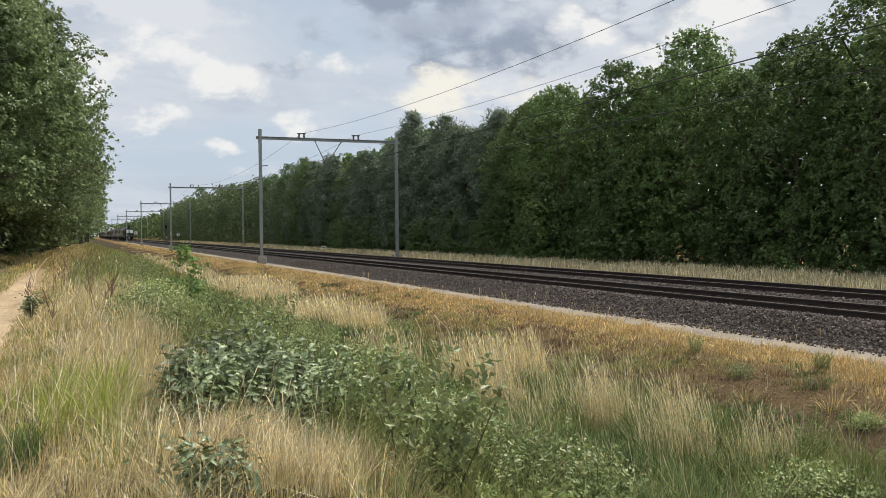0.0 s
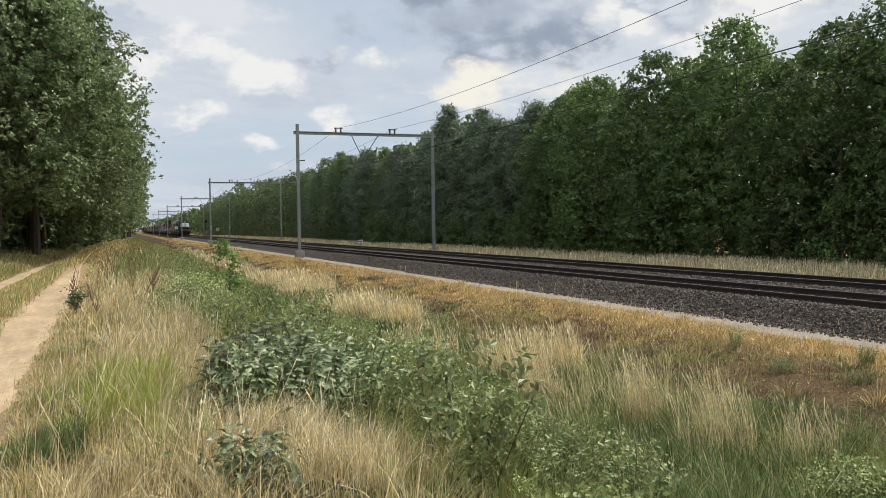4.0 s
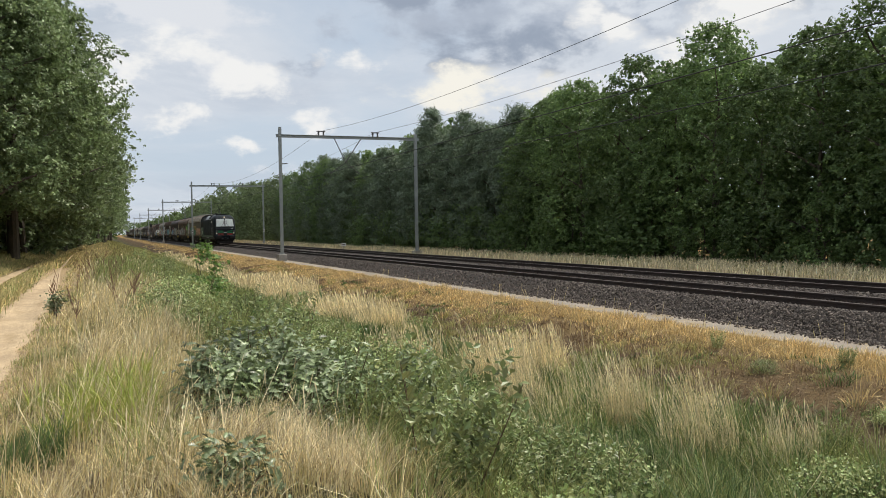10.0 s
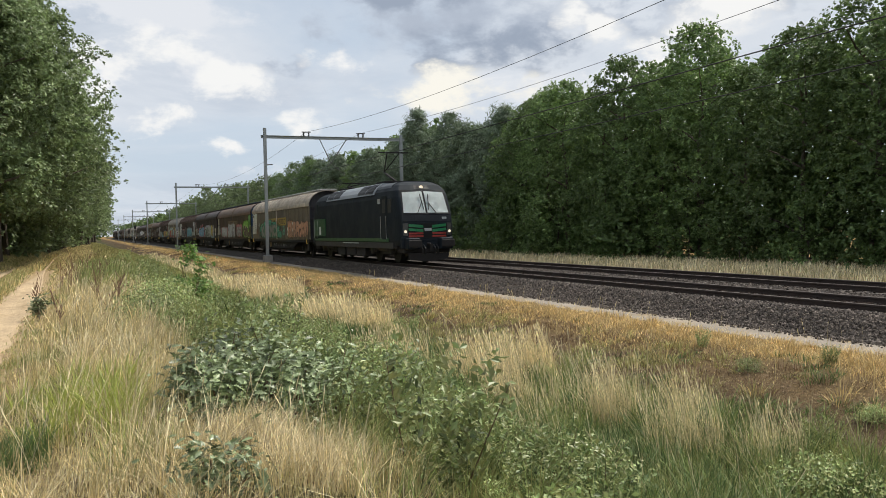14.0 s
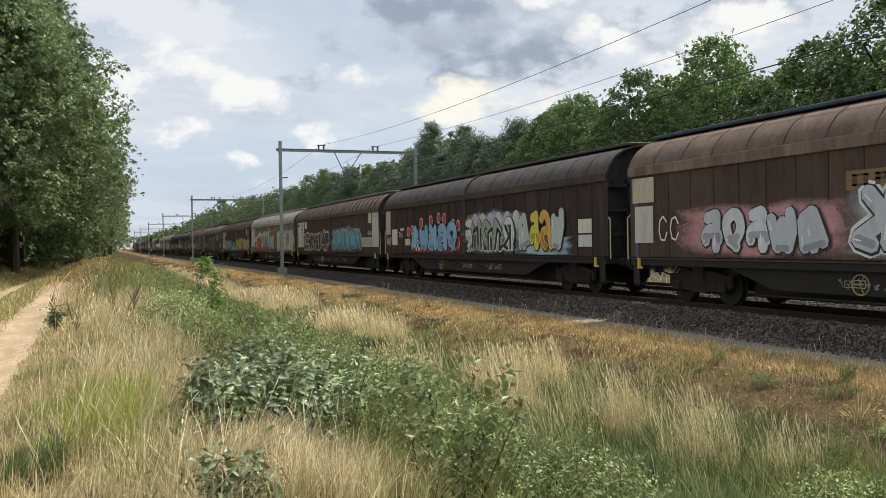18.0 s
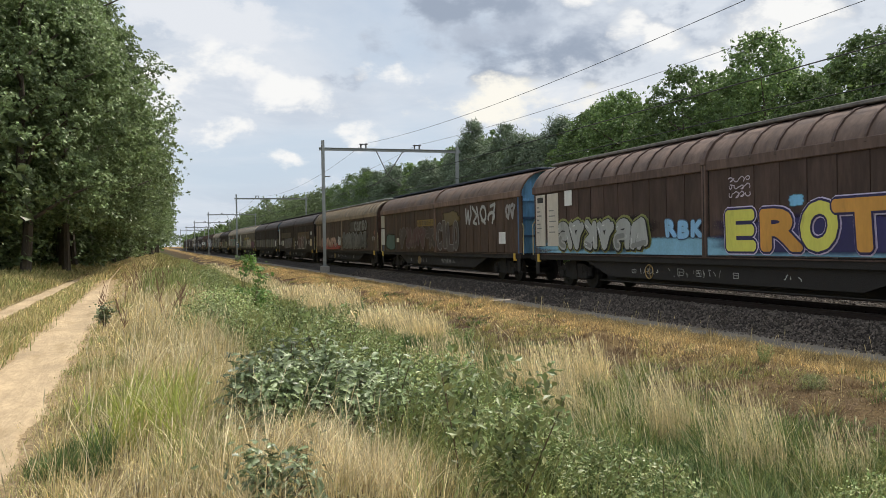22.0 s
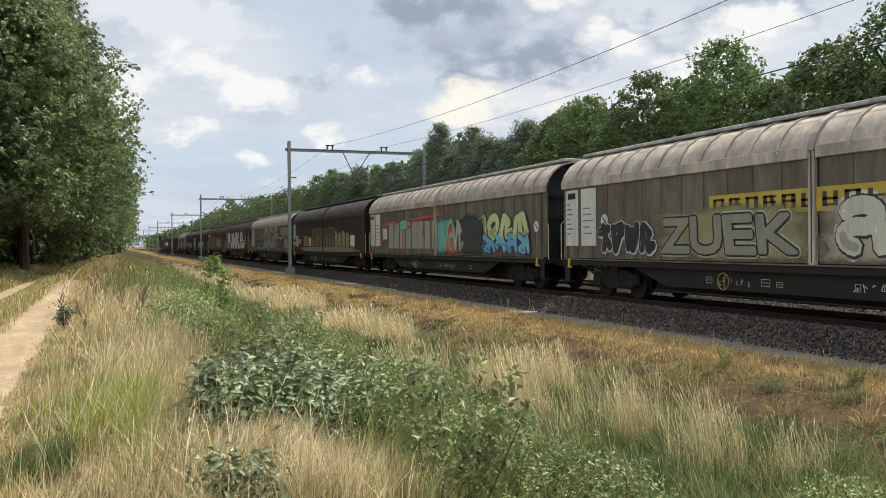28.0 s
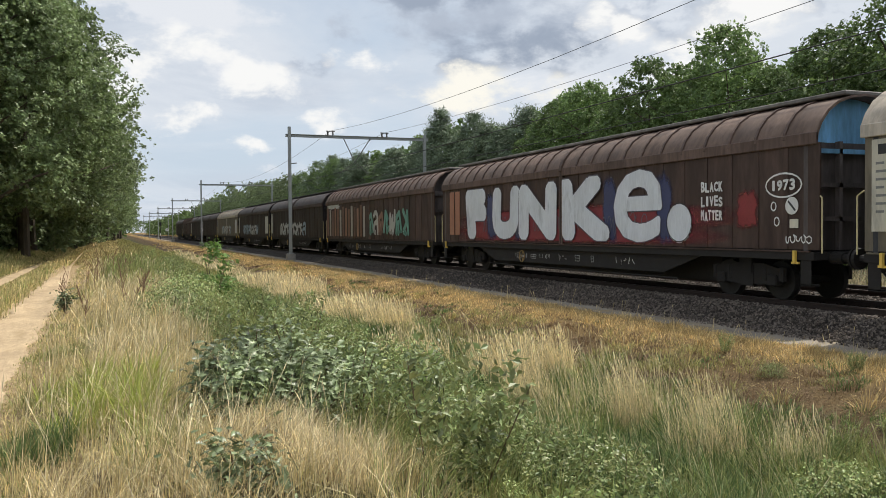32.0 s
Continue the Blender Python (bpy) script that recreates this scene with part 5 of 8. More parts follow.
def wagon_9():
    w, l = build_wagon(24.27, "dark", split=11.9, gable=paint((0.34, 0.33, 0.32))), 24.27
    SLIDE[0] = 0.15
    plate(0.85, 1.6, 1.65, 3.5, WHITE, w, l, "white data panel")
    owner_band(2.7, 9.6, 2.45, 3.0, w, l, (0.085, 0.052, 0.026), (0.035, 0.026, 0.022))
    owner_band(14.3, 20.9, 2.25, 2.9, w, l, (0.12, 0.072, 0.028), (0.045, 0.030, 0.022))
    blob(5.0, 10.8, 1.25, 2.5, (0.10, 0.07, 0.07), w, l, 93)
    scrawl(5.0, 10.6, 1.3, 2.4, 5, [(0.085, 0.075, 0.085)], (0.22, 0.21, 0.205), w, l, 91, None, 0.28)
    for j, (word, a, b) in enumerate((("THE CITY", 12.55, 13.35), ("OF OZ", 12.65, 13.25))):
        letters(word, a, b, 1.86 - 0.34 * j, 2.04 - 0.34 * j, w, l, WHITE, fat=0.012, jolt=0.05, label="thin white sprayed words")
    letters("18", 19.45, 19.85, 1.75, 2.05, w, l, WHITE, fat=0.012, jolt=0.0, label="thin white sprayed figures")
    strokes([ARC(19.65, 1.9, 0.30, 0.28, 0, 6.3, 16)], 0.03, w, l, WHITE, 0.016, "thin white sprayed ring")
    scrawl(14.4, 19.3, 1.24, 2.55, 4, [(0.10, 0.045, 0.04), (0.035, 0.03, 0.03)], (0.52, 0.51, 0.50), w, l, 92, None, 0.46)
    for u in (2.4, 9.5, 14.0, 21.0):
        round_sign(w, l, u, 1.88, 0.22)
    plate(3.5, 4.5, 1.58, 2.15, WHITE, w, l, "white paper placard")
    plate(21.65, 22.5, 1.55, 2.2, (0.52, 0.42, 0.26), w, l, "cream and orange placard")
    plate(21.9, 22.55, 2.6, 2.9, (0.50, 0.50, 0.48), w, l, "white placard")
    return w, l


def wagon_10():
    w, l = build_wagon(24.18, "dark", blue=True), 24.18
    SLIDE[0] = 0.23
    for i in range(10):
        blob(1.4 + 1.95 * i, 3.5 + 1.95 * i, 1.3, 2.5, ((0.13, 0.12, 0.105), (0.10, 0.09, 0.08), (0.16, 0.145, 0.11))[i % 3], w, l, 101 + i, label="dull overpainted smear")
    plate(21.4, 22.2, 1.5, 2.2, WHITE, w, l, "white paper placard")
    round_sign(w, l, 22.7, 2.2)
    return w, l


def wagon_11():
    w, l = build_wagon(23.24, "light"), 23.24
    data_panel(w, l)
    SLIDE[0] = 0.275
    owner_band(7.9, 14.7, 2.35, 2.88, w, l, (0.46, 0.34, 0.05))
    round_sign(w, l, 2.95, 2.4, 0.2)
    scrawl(2.6, 5.6, 1.36, 2.35, 4, [(0.025, 0.025, 0.028)], (0.46, 0.44, 0.46), w, l, 111, None, 0.46)
    blob(5.7, 11.4, 1.25, 2.6, (0.25, 0.24, 0.13), w, l, 114, 0.0095)
    letters("ZUEK", 5.9, 10.9, 1.42, 2.42, w, l, (0.24, 0.23, 0.18), (0.02, 0.02, 0.018), (0.46, 0.45, 0.32), 0.05, 0.045, 0.04, seed=7, label="outlined graffiti letters in grey and yellow", jolt=0.04, gap=1.0)
    blob(11.6, 17.8, 1.25, 2.6, (0.42, 0.38, 0.28), w, l, 115, 0.0095)
    scrawl(11.9, 17.6, 1.35, 2.62, 4, [(0.52, 0.50, 0.42), (0.54, 0.47, 0.34)], (0.03, 0.03, 0.03), w, l, 112, (0.58, 0.56, 0.52), 0.50)
    blob(17.9, 22.0, 1.22, 2.2, (0.14, 0.045, 0.085), w, l, 17)
    scrawl(18.1, 21.6, 1.4, 2.25, 5, [(0.16, 0.05, 0.10)], (0.07, 0.025, 0.06), w, l, 113, None, 0.28)
    tag(21.6, 1.36, 0.7, 0.25, w, l, 116)
    round_sign(w, l, 21.95, 2.32, 0.22)
    plate(21.35, 21.6, 2.22, 2.42, WHITE, w, l, "small white placard")
    return w, l


def wagon_12():
    w, l = build_wagon(23.25, "light"), 23.25
    data_panel(w, l)
    SLIDE[0] = 0.33
    rects("pale_patch", [(4.0 + 0.97 * i, 4.8 + 0.97 * i, 1.5, 2.85) for i in range(8)], (0.29, 0.285, 0.25), w, l, 0.005, "overpainted pale grey patch")
    strokes([[(4.9 + 1.3 * i, 1.5), (4.9 + 1.3 * i, 2.5 + 0.1 * (i % 2))] for i in range(4)], 0.05, w, l, (0.5, 0.5, 0.47), 0.006, "white sprayed line")
    red = (0.46, 0.06, 0.06)
    strokes([[(2.2, 1.9), (3.7, 1.95)], [(2.8, 2.72), (4.0, 2.9), (5.3, 2.92), (5.1, 2.4)], [(6.4, 1.43), (6.4, 2.55), (7.6, 2.6), (7.8, 2.95), (9.6, 3.02), (12.0, 3.08)], [(11.6, 1.5), (11.7, 1.9), (12.4, 2.1)]], 0.13, w, l, red, 0.016, "red sprayed line")
    plate(2.9, 3.7, 2.0, 2.6, (0.50, 0.50, 0.47), w, l, "white placard with a round mark")
    round_sign(w, l, 3.3, 2.3, 0.2)
    blob(5.9, 7.3, 2.45, 3.0, (0.16, 0.40, 0.34), w, l, 19, 0.018)
    blob(11.6, 13.0, 1.25, 2.9, (0.10, 0.40, 0.36), w, l, 126, 0.018)
    blob(12.5, 14.4, 1.25, 2.6, (0.42, 0.12, 0.06), w, l, 127, 0.020)
    scrawl(12.0, 14.8, 1.35, 2.85, 3, [(0.40, 0.39, 0.37), (0.18, 0.38, 0.32), (0.46, 0.36, 0.05)], None, w, l, 121, None, 0.22)
    blob(13.9, 17.0, 1.22, 2.9, (0.035, 0.04, 0.04), w, l, 20, 0.024)
    scrawl(16.0, 21.0, 1.85, 2.95, 4, [(0.44, 0.52, 0.18), (0.48, 0.54, 0.24)], (0.06, 0.05, 0.14), w, l, 122, None, 0.55)
    scrawl(15.9, 21.2, 1.33, 2.1, 5, [(0.14, 0.40, 0.50), (0.12, 0.32, 0.48)], (0.06, 0.05, 0.16), w, l, 123, None, 0.46)
    round_sign(w, l, 21.6, 2.32, 0.2)
    return w, l


def wagon_13():
    w, l = build_wagon(23.0, "dark"), 23.0
    SLIDE[0] = 0.125
    plate(0.45, 1.3, 2.2, 3.45, (0.42, 0.38, 0.35), w, l, "faded data panel")
    plate(0.75, 1.2, 1.72, 2.02, WHITE, w, l, "white paper placard")
    plate(1.6, 2.5, 1.62, 2.5, (0.44, 0.36, 0.30), w, l, "peeling rust-stained placard")
    plate(2.95, 3.35, 1.88, 2.2, WHITE, w, l, "white paper placard")
    plate(4.6, 6.3, 1.65, 2.45, (0.24, 0.12, 0.06), w, l, "rusty brown panel")
    plate(6.55, 7.35, 1.65, 2.3, CREAM, w, l, "cream placard with a round mark")
    round_sign(w, l, 6.95, 1.98, 0.18)
    owner_band(7.7, 14.6, 2.3, 2.95, w, l, (0.105, 0.075, 0.045), (0.045, 0.03, 0.025))
    for i in range(8):
        blob(7.6 + 0.9 * i, 8.4 + 0.9 * i, 1.3, 2.3 + 0.15 * (i % 3), ((0.14, 0.12, 0.085), (0.11, 0.095, 0.07))[i % 2], w, l, 130 + i, 0.0095, label="dull ochre smear")
    blob(3.0, 21.5, 1.15, 1.6, (0.20, 0.17, 0.12), w, l, 140, 0.010, label="pale chalky smear along the door foot")
    for i in range(4):
        blob(14.8 + 1.0 * i, 15.7 + 1.0 * i, 1.35, 2.7 - 0.1 * (i % 2), (0.25, 0.23, 0.12), w, l, 145 + i, 0.0095, label="pale olive smear")
    strokes([ARC(15.3 + 1.1 * i, 1.65, 0.4, 0.3, 0.2, 3.0) for i in range(4)], 0.10, w, l, (0.10, 0.09, 0.07), 0.012, "faded sprayed bow")
    plate(19.0, 20.05, 1.62, 2.32, WHITE, w, l, "white placard with a round mark")
    round_sign(w, l, 19.55, 1.97, 0.24)
    return w, l


def wagon_14():
    w, l = build_wagon(23.36, "light"), 23.36
    data_panel(w, l, (0.45, 0.42, 0.34))
    SLIDE[0] = 0.29
    owner_band(8.0, 9.2, 2.4, 2.92, w, l, (0.40, 0.29, 0.05))
    scrawl(3.3, 8.5, 1.4, 2.45, 5, [(0.025, 0.028, 0.035)], (0.46, 0.47, 0.47), w, l, 141, None, 0.40)
    blob(8.0, 9.6, 1.25, 2.2, (0.12, 0.28, 0.20), w, l, 21)
    grey, ink = (0.25, 0.247, 0.23), (0.05, 0.042, 0.036)
    letters("DGF", 9.2, 17.1, 1.45, 3.55, w, l, grey, ink, None, 0.17, 0.07, seed=3, label="huge grey outlined graffiti letters", jolt=0.0, slots=((9.3, 11.6, 1.5, 3.58), (11.8, 14.4, 1.42, 3.58), (14.5, 17.1, 1.5, 3.58)))
    strokes([ARC(13.2, 2.45, 0.30, 0.34, 1.8, 6.2), ARC(13.7, 2.5, 0.22, 0.26, 3.2, 7.2)], 0.08, w, l, (0.10, 0.05, 0.03), 0.035, "brown sprayed bows")
    blob(17.5, 22.9, 2.5, 3.4, (0.22, 0.217, 0.20), w, l, 22)
    for u in (19.4, 20.4, 21.5):
        blob(u, u + 1.0, 1.3, 2.4, (0.36, 0.28, 0.20), w, l, int(u * 10), label="peach overpainted patch")
    scrawl(16.9, 19.9, 1.42, 2.4, 4, [(0.03, 0.055, 0.085)], (0.015, 0.02, 0.03), w, l, 142, (0.58, 0.60, 0.61), 0.44)
    round_sign(w, l, 22.3, 2.5, 0.2)
    return w, l


def wagon_15():
    w, l = build_wagon(23.61, "brown", blue=True), 23.61
    SLIDE[0] = 0.7
    for u in (0.85, 1.5):
        plate(u, u + 0.5, 1.5, 3.4, (0.30, 0.14, 0.09), w, l, "peeling rust-orange data panel")
    blob(1.9, 18.6, 1.22, 2.5, (0.19, 0.028, 0.034), w, l, 23)
    for u0, u1 in ((4.9, 5.8), (7.4, 8.2), (13.7, 14.5), (16.5, 17.2)):
        blob(u0, u1, 1.3, 3.2, (0.045, 0.05, 0.11), w, l, int(u0 * 10), 0.0058)
    silver = (0.55, 0.57, 0.60)
    letters("FUNK", 2.4, 14.2, 1.34, 3.4, w, l, silver, (0.08, 0.07, 0.09), None, 0.23, 0.04, seed=2, label="giant silver-white graffiti letters on red", slots=((2.5, 5.2, 1.34, 3.4), (5.5, 7.9, 1.34, 3.36), (7.9, 10.8, 1.34, 3.36), (11.0, 14.2, 1.34, 3.38)))
    letters("e", 14.3, 16.9, 1.32, 3.42, w, l, silver, (0.08, 0.07, 0.09), None, 0.09, 0.03, label="giant silver-white graffiti letter on red", slots=((14.35, 16.8, 1.32, 3.42),))
    strokes([ARC(17.55, 1.85, 0.30, 0.28, 0, 6.3, 11), [(17.5, 1.85), (17.6, 1.85)]], 0.52, w, l, silver, 0.020, "silver-white sprayed dot on red")
    strokes([ARC(17.55, 1.87, 0.54, 0.52, 0, 6.3, 22)], 0.03, w, l, BLACK, 0.026, "thin black outline")
    for i in range(9):
        tag(2.8 + i * 1.55, 1.5, 0.9, 0.8, w, l, 150 + i, (0.10, 0.10, 0.12), 3)
    for j, word in enumerate(("BLACK", "LIVES", "MATTER")):
        letters(word, 18.45, 19.35, 2.62 - 0.36 * j, 2.88 - 0.36 * j, w, l, WHITE, fat=0.014, seed=j, label="thin white sprayed words", jolt=0.06)
    letters("1973", 20.95, 21.75, 2.55, 2.80, w, l, WHITE, fat=0.014, seed=4, label="thin white sprayed figures", jolt=0.0)
    strokes([[(21.35 + 0.55 * math.cos(a * 0.35), 2.67 + 0.27 * math.sin(a * 0.35)) for a in range(19)]], 0.04, w, l, WHITE, 0.018, "thin white sprayed ring")
    round_sign(w, l, 21.6, 2.2, 0.2)
    strokes([ARC(21.05, 2.2, 0.08, 0.1, 0, 6.3, 9), ARC(21.15, 1.85, 0.08, 0.1, 0, 6.3, 9)], 0.03, w, l, WHITE, 0.018, "small white sprayed rings")
    plate(21.55, 21.8, 1.7, 1.9, CREAM, w, l, "small cream placard")
    blob(19.8, 20.5, 1.7, 2.6, (0.20, 0.03, 0.03), w, l, 25)
    tag(21.4, 1.36, 0.8, 0.2, w, l, 160)
    return w, l


def wagon_16():
    w, l = build_wagon(23.2, "brown"), 23.2
    for i in range(14):
        c = ((0.17, 0.085, 0.055), (0.30, 0.28, 0.25), (0.13, 0.07, 0.05), (0.24, 0.13, 0.085))[i % 4]
        rects("smear", [(0.9 + 0.72 * i, 1.35 + 0.72 * i, 1.35, 3.3 - 0.1 * (i % 3))], c, w, l, 0.005, "peeling rusty strip")
    scrawl(11.4, 19.0, 1.4, 2.9, 7, [(0.12, 0.26, 0.21), (0.36, 0.35, 0.32), (0.20, 0.11, 0.08)], None, w, l, 161, None, 0.3)
    blob(1.0, 4.5, 3.2, 3.55, (0.50, 0.49, 0.46), w, l, 26)
    return w, l


def plain_wagon(style, seed, blue=False, marks=True):
    w, l = build_wagon(23.2, style, blue=blue), 23.2
    rs = random.Random(seed)
    plate(0.9, 1.5, 1.5, 3.4, (0.45, 0.44, 0.42), w, l, "pale data panel")
    if marks:
        scrawl(4 + rs.uniform(0, 3), 12 + rs.uniform(0, 6), 1.35, 2.5, 8, [(0.42, 0.42, 0.42), (0.25, 0.32, 0.40)], BLACK, w, l, seed, None, 0.26)
    if rs.random() < 0.6:
        plate(20.4, 22.0, 1.5, 3.2, (0.48, 0.48, 0.46), w, l, "white data panel")
    return w, l


TRAIN = []
s = LOCO_BACK
makers = [wagon_1, wagon_2, wagon_3, wagon_4, wagon_5, wagon_6, wagon_7, wagon_8, wagon_9, wagon_10, wagon_11, wagon_12, wagon_13, wagon_14, wagon_15, wagon_16]
makers += [lambda a=a: plain_wagon(*a) for a in (("dark", 17), ("dark", 18, False), ("light", 19), ("dark", 20, False, False), ("dark", 21, False, False), ("brown", 22, False, False), ("dark", 23, False, False))]
for i, maker in enumerate(makers):
    w, l = maker()
    gap = {13: 0.5}.get(i, 0.0)
    frame_marks(w, l, 500 + i)
    TRAIN.append((w, s + gap))
    s += l + gap

# ---- locomotive ----
M_loco = material("dark_green_grey_lacquer", (0.014, 0.019, 0.024), 0.68, spec=0.15, vary=0.12, scale=1, fine=20, bump=0.02)
M_loco_roof = material("light_grey_roof", (0.22, 0.24, 0.26), 0.5, vary=0.15, scale=1.5, fine=15, bump=0.05)
M_loco_cap = material("grey_cab_roof", (0.045, 0.052, 0.060), 0.6, vary=0.12, scale=1.5, fine=15, bump=0.03)
M_green = material("bright_green_lacquer", (0.05, 0.36, 0.15), 0.35, vary=0.08, bump=0)
M_green_dk = material("deep_green_lacquer", (0.010, 0.075, 0.030), 0.4, vary=0.12, bump=0)
M_red = material("red_lacquer", (0.62, 0.09, 0.07), 0.35, vary=0.08, bump=0)
# near-white base puts the sky's reflection into the pane's own colour
M_pane = material("windscreen_painted_sky_reflection", (0.86, 0.92, 0.89), 0.06, vary=0.10, scale=1.2, fine=3, bump=0)
M_gear = material("running_gear", (0.036, 0.033, 0.028), 0.8, vary=0.3, scale=3, fine=30, bump=0.2)
M_lamp = glow("headlamp", (1.0, 0.85, 0.62), 0.65)
M_lens = material("headlight_glass", (0.16, 0.16, 0.15), 0.15, vary=0.2, bump=0)
M_black = material("black_rubber", (0.015, 0.015, 0.016), 0.6, vary=0.1, bump=0)
LOCO_L = 18.98
LEVEL = [(0.92, 1.40, 0.66), (1.20, 1.47, 0.60), (2.05, 1.49, 0.62), (2.22, 1.49, 0.70), (3.10, 1.47, 1.12), (3.45, 1.40, 1.32), (3.72, 1.22, 1.60), (3.88, 0.95, 2.00), (3.94, 0.55, 2.30)]


def cab_ring(z, w, yf, n=7):
    """The outline at one height: rounded, tapering cab ends."""
    c = 1.55
    pts = []
    for i in range(n):
        a = math.pi / 2 * i / (n - 1)
        pts.append((-w + (w - 0.86 * w) * (1 - math.cos(a)) * 1.0, yf + c * 0.55 * (1 - math.sin(a))))
    pts = [(-w, yf + 1.3)] + pts + [(-0.45 * w, yf - 0.07)]
    right = [(-x, y) for x, y in pts[::-1]]
    front = pts + right
    back = [(-x, LOCO_L - y) for x, y in front]
    return [(x, y, z) for x, y in front + back]


def front_y(z, x):
    zs = [k[0] for k in LEVEL]
    yf = float(np.interp(z, zs, [k[2] for k in LEVEL]))
    w = float(np.interp(z, zs, [k[1] for k in LEVEL]))
    u = abs(x) / w
    return yf + float(np.interp(u, [0, 0.45, 0.86, 0.90, 0.95, 1.0], [-0.07, -0.07, 0.0, 0.10, 0.33, 0.85]))


def face_patch(name, corners, mat, parent, label="", proud=0.02, div=4, thick=0.02):
    """A sheet laid on the cab front between four (x, z) corners."""
    bm = bm_new()
    grid = []
    for i in range(div + 1):
        row = []
        for j in range(div + 1):
            u, v = i / div, j / div
            x = (corners[0][0] * (1 - u) + corners[1][0] * u) * (1 - v) + (corners[3][0] * (1 - u) + corners[2][0] * u) * v
            z = (corners[0][1] * (1 - u) + corners[1][1] * u) * (1 - v) + (corners[3][1] * (1 - u) + corners[2][1] * u) * v
            row.append(bm.verts.new((x, front_y(z, x) - proud, z)))
        grid.append(row)
    for i in range(div):
        for j in range(div):
            bm.faces.new((grid[i][j], grid[i + 1][j], grid[i + 1][j + 1], grid[i][j + 1]))
    bmesh.ops.solidify(bm, geom=bm.faces[:], thickness=thick)
    bmesh.ops.recalc_face_normals(bm, faces=bm.faces)
    return part(name, bm, mat, parent, label, smooth=False)


def panto(root, y, raised):
    bm = bm_new()
    box(bm, -0.75, 0.75, y - 0.8, y + 0.8, 4.05, 4.12)
    for x in (-0.6, 0.6):
        for d in (-0.6, 0.6):
            tube(bm, (x, y + d, 3.85), (x, y + d, 4.08), 0.06, seg=8)
    knee, head = ((0, y + 1.5, 4.75), (0, y - 0.1, 5.70)) if raised else ((0, y + 1.3, 4.30), (0, y - 0.5, 4.42))
    tube(bm, (0, y - 0.5, 4.12), knee, 0.06, 0.05, seg=8)
    for x in (-0.35, 0.35):
        tube(bm, knee, (x, head[1], head[2]), 0.03, seg=6)
    return part("pantograph", box(bm, -0.85, 0.85, head[1] - 0.12, head[1] + 0.12, head[2], head[2] + 0.05), M_under, root, "dark folding current collector")


